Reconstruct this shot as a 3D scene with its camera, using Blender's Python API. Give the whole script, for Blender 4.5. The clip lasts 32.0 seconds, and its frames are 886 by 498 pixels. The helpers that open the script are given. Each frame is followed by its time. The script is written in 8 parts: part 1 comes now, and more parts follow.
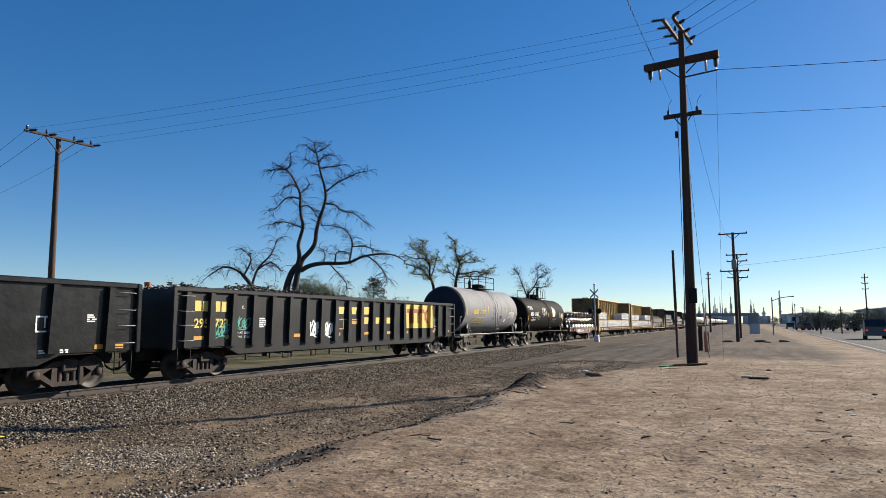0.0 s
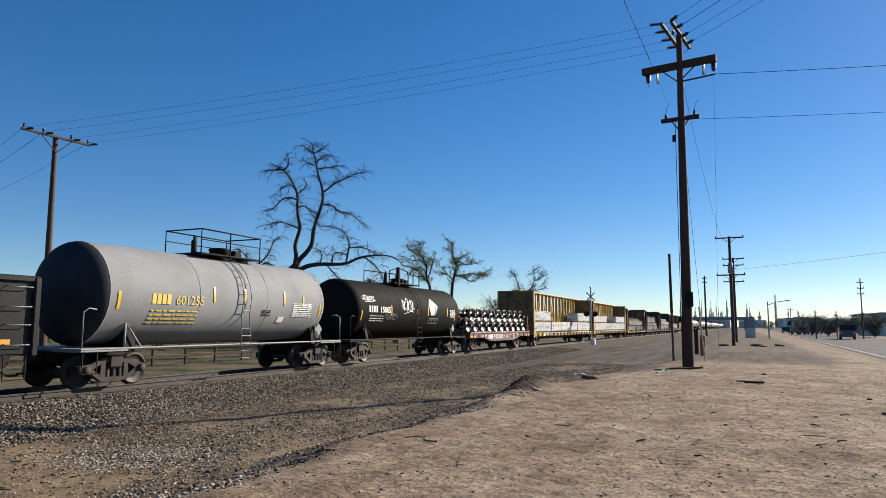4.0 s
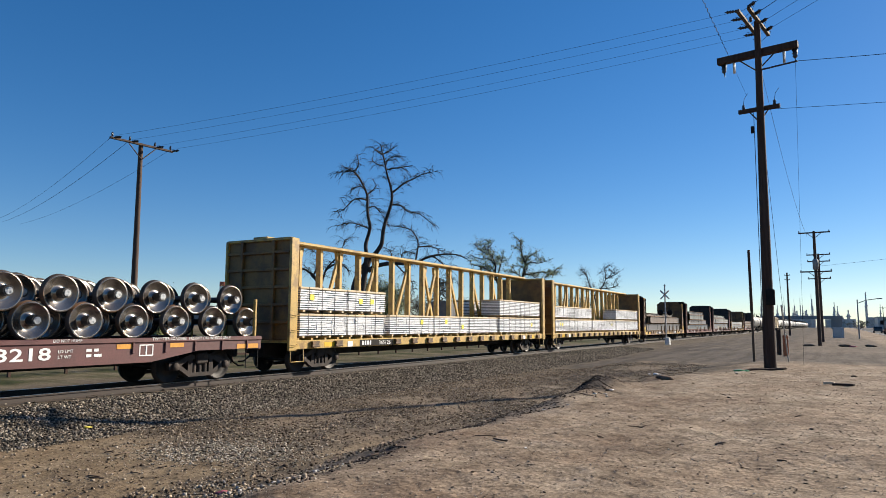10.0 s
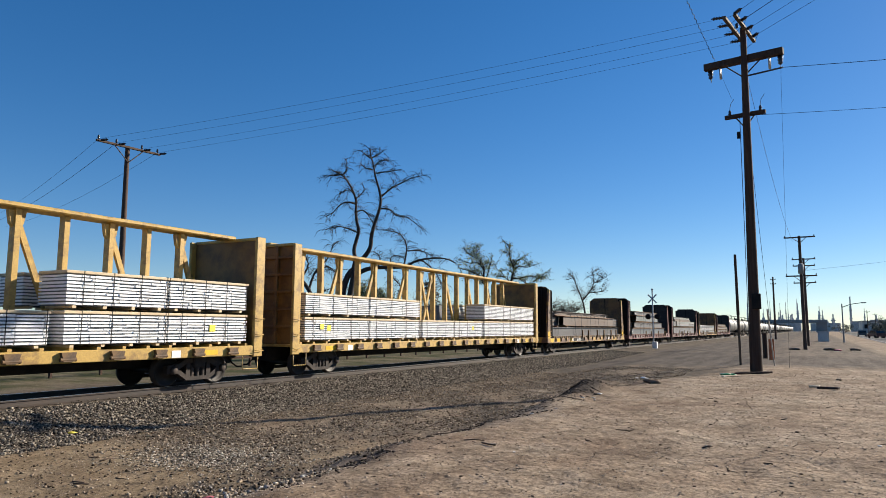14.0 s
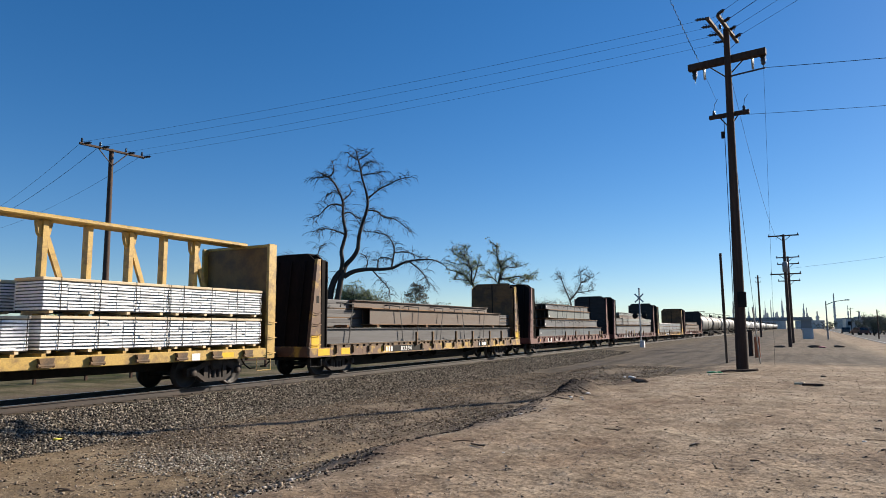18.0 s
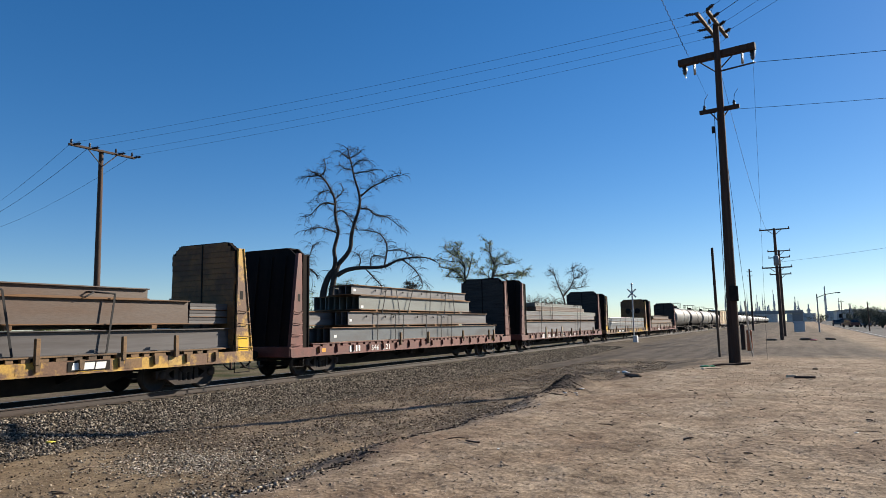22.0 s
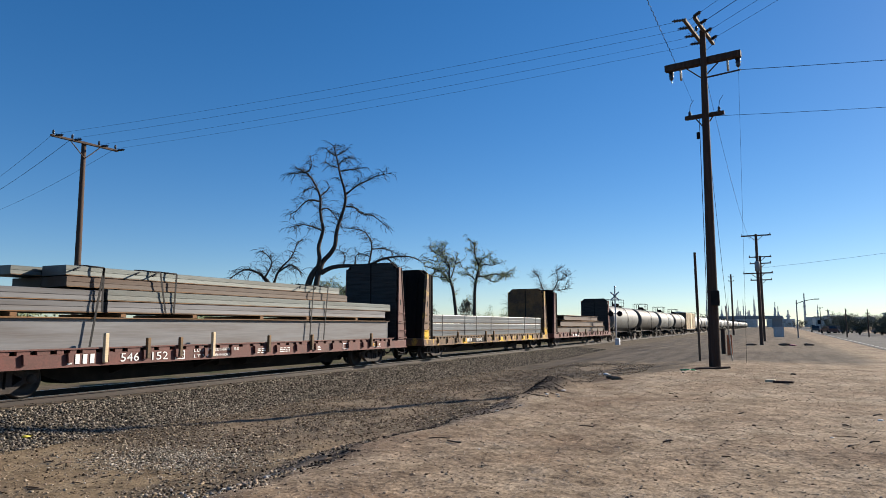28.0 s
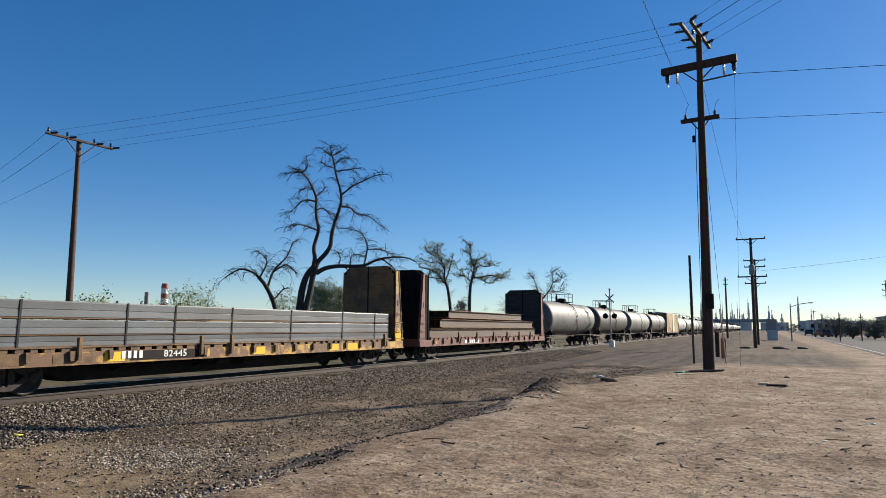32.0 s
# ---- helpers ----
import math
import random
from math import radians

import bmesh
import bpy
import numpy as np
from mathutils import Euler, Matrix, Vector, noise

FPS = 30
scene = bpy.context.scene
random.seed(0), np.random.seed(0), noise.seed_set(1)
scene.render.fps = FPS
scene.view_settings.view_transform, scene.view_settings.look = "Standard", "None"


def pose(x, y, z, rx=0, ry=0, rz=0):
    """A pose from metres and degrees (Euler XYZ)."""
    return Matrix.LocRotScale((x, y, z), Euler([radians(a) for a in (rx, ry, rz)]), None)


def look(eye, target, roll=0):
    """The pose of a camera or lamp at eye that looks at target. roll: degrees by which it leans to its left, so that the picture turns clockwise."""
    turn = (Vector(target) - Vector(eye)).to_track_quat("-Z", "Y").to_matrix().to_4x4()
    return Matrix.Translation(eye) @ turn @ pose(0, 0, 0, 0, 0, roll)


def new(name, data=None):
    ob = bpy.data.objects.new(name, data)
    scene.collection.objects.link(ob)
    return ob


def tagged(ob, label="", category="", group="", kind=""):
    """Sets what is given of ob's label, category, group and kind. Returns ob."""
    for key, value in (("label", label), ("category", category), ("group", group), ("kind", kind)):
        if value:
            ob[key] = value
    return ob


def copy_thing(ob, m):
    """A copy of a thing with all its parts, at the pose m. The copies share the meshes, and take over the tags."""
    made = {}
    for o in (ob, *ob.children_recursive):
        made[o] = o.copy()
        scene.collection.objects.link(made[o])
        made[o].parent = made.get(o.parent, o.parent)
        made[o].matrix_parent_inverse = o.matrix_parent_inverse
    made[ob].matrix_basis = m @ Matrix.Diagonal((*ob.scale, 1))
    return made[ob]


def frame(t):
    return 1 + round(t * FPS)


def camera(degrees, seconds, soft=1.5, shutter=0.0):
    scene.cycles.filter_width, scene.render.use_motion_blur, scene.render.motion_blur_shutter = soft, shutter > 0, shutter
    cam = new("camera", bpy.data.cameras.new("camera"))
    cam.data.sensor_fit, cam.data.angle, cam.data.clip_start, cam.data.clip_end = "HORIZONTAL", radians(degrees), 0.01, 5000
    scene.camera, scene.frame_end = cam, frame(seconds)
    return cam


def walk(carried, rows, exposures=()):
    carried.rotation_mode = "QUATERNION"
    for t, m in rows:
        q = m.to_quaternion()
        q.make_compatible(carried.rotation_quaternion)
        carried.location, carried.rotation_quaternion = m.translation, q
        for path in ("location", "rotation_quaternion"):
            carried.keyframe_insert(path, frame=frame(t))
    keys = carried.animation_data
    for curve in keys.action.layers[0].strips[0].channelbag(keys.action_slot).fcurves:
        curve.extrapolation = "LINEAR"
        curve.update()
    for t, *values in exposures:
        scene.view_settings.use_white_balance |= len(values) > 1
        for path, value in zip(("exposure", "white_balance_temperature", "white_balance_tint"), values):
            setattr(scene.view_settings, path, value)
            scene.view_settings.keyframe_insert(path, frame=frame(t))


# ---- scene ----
# The track runs along x at y = TRACK; z = 0 is the top of the rails.
TRACK, EYE = 17.2, 1.72
cam = camera(66.77, 32.0, soft=0.8)
walk(cam, [
    (0, pose(0, 0, EYE, 96.341, 0.228, -65.891)),
    (0.5, pose(0, 0, EYE, 96.322, 0.356, -65.752)),
    (1, pose(0, 0, EYE, 96.293, 0.183, -65.782)),
    (1.5, pose(0, 0, EYE, 96.338, 0.163, -65.892)),
    (2, pose(0, 0, EYE, 96.464, -0.056, -66.092)),
    (2.5, pose(0, 0, EYE, 96.614, -0.649, -66.392)),
    (3, pose(0, 0, EYE, 96.468, 0.082, -66.179)),
    (3.5, pose(0, 0, EYE, 96.464, -0.237, -66.195)),
    (5.5, pose(0, 0, EYE, 96.676, 0.328, -65.963)),
    (6, pose(0, 0, EYE, 96.718, 0.433, -65.713)),
    (6.5, pose(0, 0, EYE, 96.617, 0.293, -65.304)),
    (7, pose(0, 0, EYE, 96.316, 0.644, -64.002)),
    (7.5, pose(0, 0, EYE, 96.101, 0.329, -62.511)),
    (8, pose(0, 0, EYE, 96.011, 0.089, -61.04)),
    (8.5, pose(0, 0, EYE, 96.16, 0.032, -59.873)),
    (9, pose(0, 0, EYE, 96.31, -0.228, -60.055)),
    (9.5, pose(0, 0, EYE, 96.299, -0.154, -60.272)),
    (10, pose(0, 0, EYE, 96.358, -0.277, -60.338)),
    (10.5, pose(0, 0, EYE, 96.357, -0.375, -60.445)),
    (11, pose(0, 0, EYE, 96.348, -0.381, -60.505)),
    (11.5, pose(0, 0, EYE, 96.349, -0.277, -60.619)),
    (12, pose(0, 0, EYE, 96.405, -0.096, -60.881)),
    (12.5, pose(0, 0, EYE, 96.59, -0.015, -61.09)),
    (13, pose(0, 0, EYE, 96.727, 0.094, -61.138)),
    (13.5, pose(0, 0, EYE, 96.676, -0.112, -61.217)),
    (14, pose(0, 0, EYE, 96.701, -0.255, -61.311)),
    (14.5, pose(0, 0, EYE, 96.739, 0.07, -61.38)),
    (16.5, pose(0, 0, EYE, 96.984, 0.235, -62.16)),
    (17, pose(0, 0, EYE, 97.004, 0.398, -62.219)),
    (17.5, pose(0, 0, EYE, 96.92, 0.402, -62.235)),
    (18, pose(0, 0, EYE, 96.809, 0.349, -62.308)),
    (18.5, pose(0, 0, EYE, 96.883, 0.437, -62.541)),
    (19, pose(0, 0, EYE, 96.939, 0.667, -62.597)),
    (19.5, pose(0, 0, EYE, 96.883, 0.838, -62.549)),
    (20, pose(0, 0, EYE, 96.802, 0.826, -62.589)),
    (20.5, pose(0, 0, EYE, 96.69, 0.814, -62.706)),
    (21, pose(0, 0, EYE, 96.619, 0.992, -62.679)),
    (21.5, pose(0, 0, EYE, 96.577, 1.08, -62.649)),
    (22, pose(0, 0, EYE, 96.59, 1.065, -62.837)),
    (22.5, pose(0, 0, EYE, 96.652, 1.203, -63.082)),
    (23, pose(0, 0, EYE, 96.613, 1.266, -63.039)),
    (23.5, pose(0, 0, EYE, 96.607, 1.264, -63.047)),
    (24, pose(0, 0, EYE, 96.642, 1.367, -63.036)),
    (24.5, pose(0, 0, EYE, 96.631, 1.373, -63.147)),
    (25, pose(0, 0, EYE, 96.589, 1.518, -63.02)),
    (25.5, pose(0, 0, EYE, 96.612, 1.723, -62.96)),
    (27.5, pose(0, 0, EYE, 96.744, 0.162, -63.997)),
    (28, pose(0, 0, EYE, 96.551, 0.124, -64.241)),
    (28.5, pose(0, 0, EYE, 96.297, 0.369, -64.151)),
    (29, pose(0, 0, EYE, 96.033, 0.707, -63.985)),
    (29.5, pose(0, 0, EYE, 95.943, 0.318, -64.001)),
    (30, pose(0, 0, EYE, 96.189, 0.212, -63.978)),
    (30.5, pose(0, 0, EYE, 96.414, -0.046, -64.188)),
    (31, pose(0, 0, EYE, 96.525, -0.078, -64.487)),
    (31.5, pose(0, 0, EYE, 96.625, -0.127, -64.559)),
    (32, pose(0, 0, EYE, 96.64, -0.279, -64.675)),
], exposures=[(0.0, 0.9, 6500, 10), (32.0, 0.9, 6500, 10)])

# ---- light: a clear sky and a low sun from beyond the road ----
SUN_EL, SUN_AZ = 24.0, -31.5          # degrees; azimuth from +x towards +y
world = bpy.data.worlds.new("sky")
scene.world = world
world.use_nodes = True
wn = world.node_tree.nodes
sky = wn.new("ShaderNodeTexSky")
sky.sky_type, sky.sun_disc = "NISHITA", False
sky.sun_elevation, sky.sun_rotation = radians(SUN_EL), radians(90 - SUN_AZ)
sky.altitude, sky.air_density, sky.dust_density, sky.ozone_density = 1600, 1.0, 0.35, 3.8
deep = wn.new("ShaderNodeHueSaturation")
deep.inputs["Hue"].default_value, deep.inputs["Saturation"].default_value = 0.506, 1.38
even = wn.new("ShaderNodeGamma")
even.inputs["Gamma"].default_value = 0.82
world.node_tree.links.new(sky.outputs[0], even.inputs["Color"])
world.node_tree.links.new(even.outputs[0], deep.inputs["Color"])
world.node_tree.links.new(deep.outputs[0], wn["Background"].inputs[0])
wn["Background"].inputs[1].default_value = 0.087
sun = new("sun", bpy.data.lights.new("sun", "SUN"))
sun.data.energy, sun.data.angle, sun.data.color = 5.0, radians(0.53), (1.0, 0.89, 0.74)
sun.matrix_basis = look((0, 0, 0), (-math.cos(radians(SUN_EL)) * math.cos(radians(SUN_AZ)), -math.cos(radians(SUN_EL)) * math.sin(radians(SUN_AZ)), -math.sin(radians(SUN_EL))))

from mathutils import geometry

# ---- materials ----
def surface(name, base, rough=0.6, metal=0.0, second=None, grain=30.0, patch=1.2, amount=0.35, fine=0.12, bump=0.15, spread=0.0, stretch=(1, 1, 1), edge=(0.42, 0.62), spec=0.5):
    """A painted or raw surface: base colour, patches of a second colour, fine grain and relief."""
    m = bpy.data.materials.new(name)
    m.use_nodes = True
    n, l = m.node_tree.nodes, m.node_tree.links
    b = n["Principled BSDF"]
    b.inputs["Roughness"].default_value, b.inputs["Metallic"].default_value = rough, metal
    b.inputs["Specular IOR Level"].default_value = spec
    tc, mp = n.new("ShaderNodeTexCoord"), n.new("ShaderNodeMapping")
    mp.inputs["Scale"].default_value = stretch
    l.new(tc.outputs["Object"], mp.inputs["Vector"])
    big, small = n.new("ShaderNodeTexNoise"), n.new("ShaderNodeTexNoise")
    big.inputs["Scale"].default_value, big.inputs["Detail"].default_value, big.inputs["Roughness"].default_value = patch, 6, 0.65
    small.inputs["Scale"].default_value, small.inputs["Detail"].default_value = grain, 4
    for t in (big, small):
        l.new(mp.outputs[0], t.inputs["Vector"])
    ramp = n.new("ShaderNodeMapRange")
    ramp.inputs["From Min"].default_value, ramp.inputs["From Max"].default_value = edge
    ramp.inputs["To Max"].default_value = amount
    l.new(big.outputs["Fac"], ramp.inputs["Value"])
    mix = n.new("ShaderNodeMix")
    mix.data_type = "RGBA"
    mix.inputs["A"].default_value = (*base, 1)
    mix.inputs["B"].default_value = (*(second or tuple(c * 0.6 for c in base)), 1)
    l.new(ramp.outputs[0], mix.inputs["Factor"])
    val = n.new("ShaderNodeMapRange")
    val.inputs["From Min"].default_value, val.inputs["From Max"].default_value = 0.3, 0.7
    val.inputs["To Min"].default_value, val.inputs["To Max"].default_value = 1 - fine, 1 + fine
    l.new(small.outputs["Fac"], val.inputs["Value"])
    last = val.outputs[0]
    if spread:
        info, vary, times = n.new("ShaderNodeObjectInfo"), n.new("ShaderNodeMapRange"), n.new("ShaderNodeMath")
        vary.inputs["To Min"].default_value, vary.inputs["To Max"].default_value = 1 - spread, 1 + spread
        times.operation = "MULTIPLY"
        l.new(info.outputs["Random"], vary.inputs["Value"])
        l.new(vary.outputs[0], times.inputs[0])
        l.new(last, times.inputs[1])
        last = times.outputs[0]
    hsv = n.new("ShaderNodeHueSaturation")
    l.new(mix.outputs["Result"], hsv.inputs["Color"])
    l.new(last, hsv.inputs["Value"])
    l.new(hsv.outputs[0], b.inputs["Base Color"])
    if bump:
        bp = n.new("ShaderNodeBump")
        bp.inputs["Strength"].default_value, bp.inputs["Distance"].default_value = bump, 0.02
        l.new(small.outputs["Fac"], bp.inputs["Height"])
        l.new(bp.outputs[0], b.inputs["Normal"])
    return m


def island(name, low, high, rough=0.9, extra=None):
    """Loose pieces in one mesh, each with a tone of its own between two colours."""
    m = bpy.data.materials.new(name)
    m.use_nodes = True
    n, l = m.node_tree.nodes, m.node_tree.links
    b = n["Principled BSDF"]
    b.inputs["Roughness"].default_value, b.inputs["Specular IOR Level"].default_value = rough, 0.15
    g, r = n.new("ShaderNodeNewGeometry"), n.new("ShaderNodeValToRGB")
    r.color_ramp.elements[0].color, r.color_ramp.elements[1].color = (*low, 1), (*high, 1)
    if extra:
        e = r.color_ramp.elements.new(0.5)
        e.color = (*extra, 1)
    l.new(g.outputs["Random Per Island"], r.inputs["Fac"])
    l.new(r.outputs["Color"], b.inputs["Base Color"])
    return m


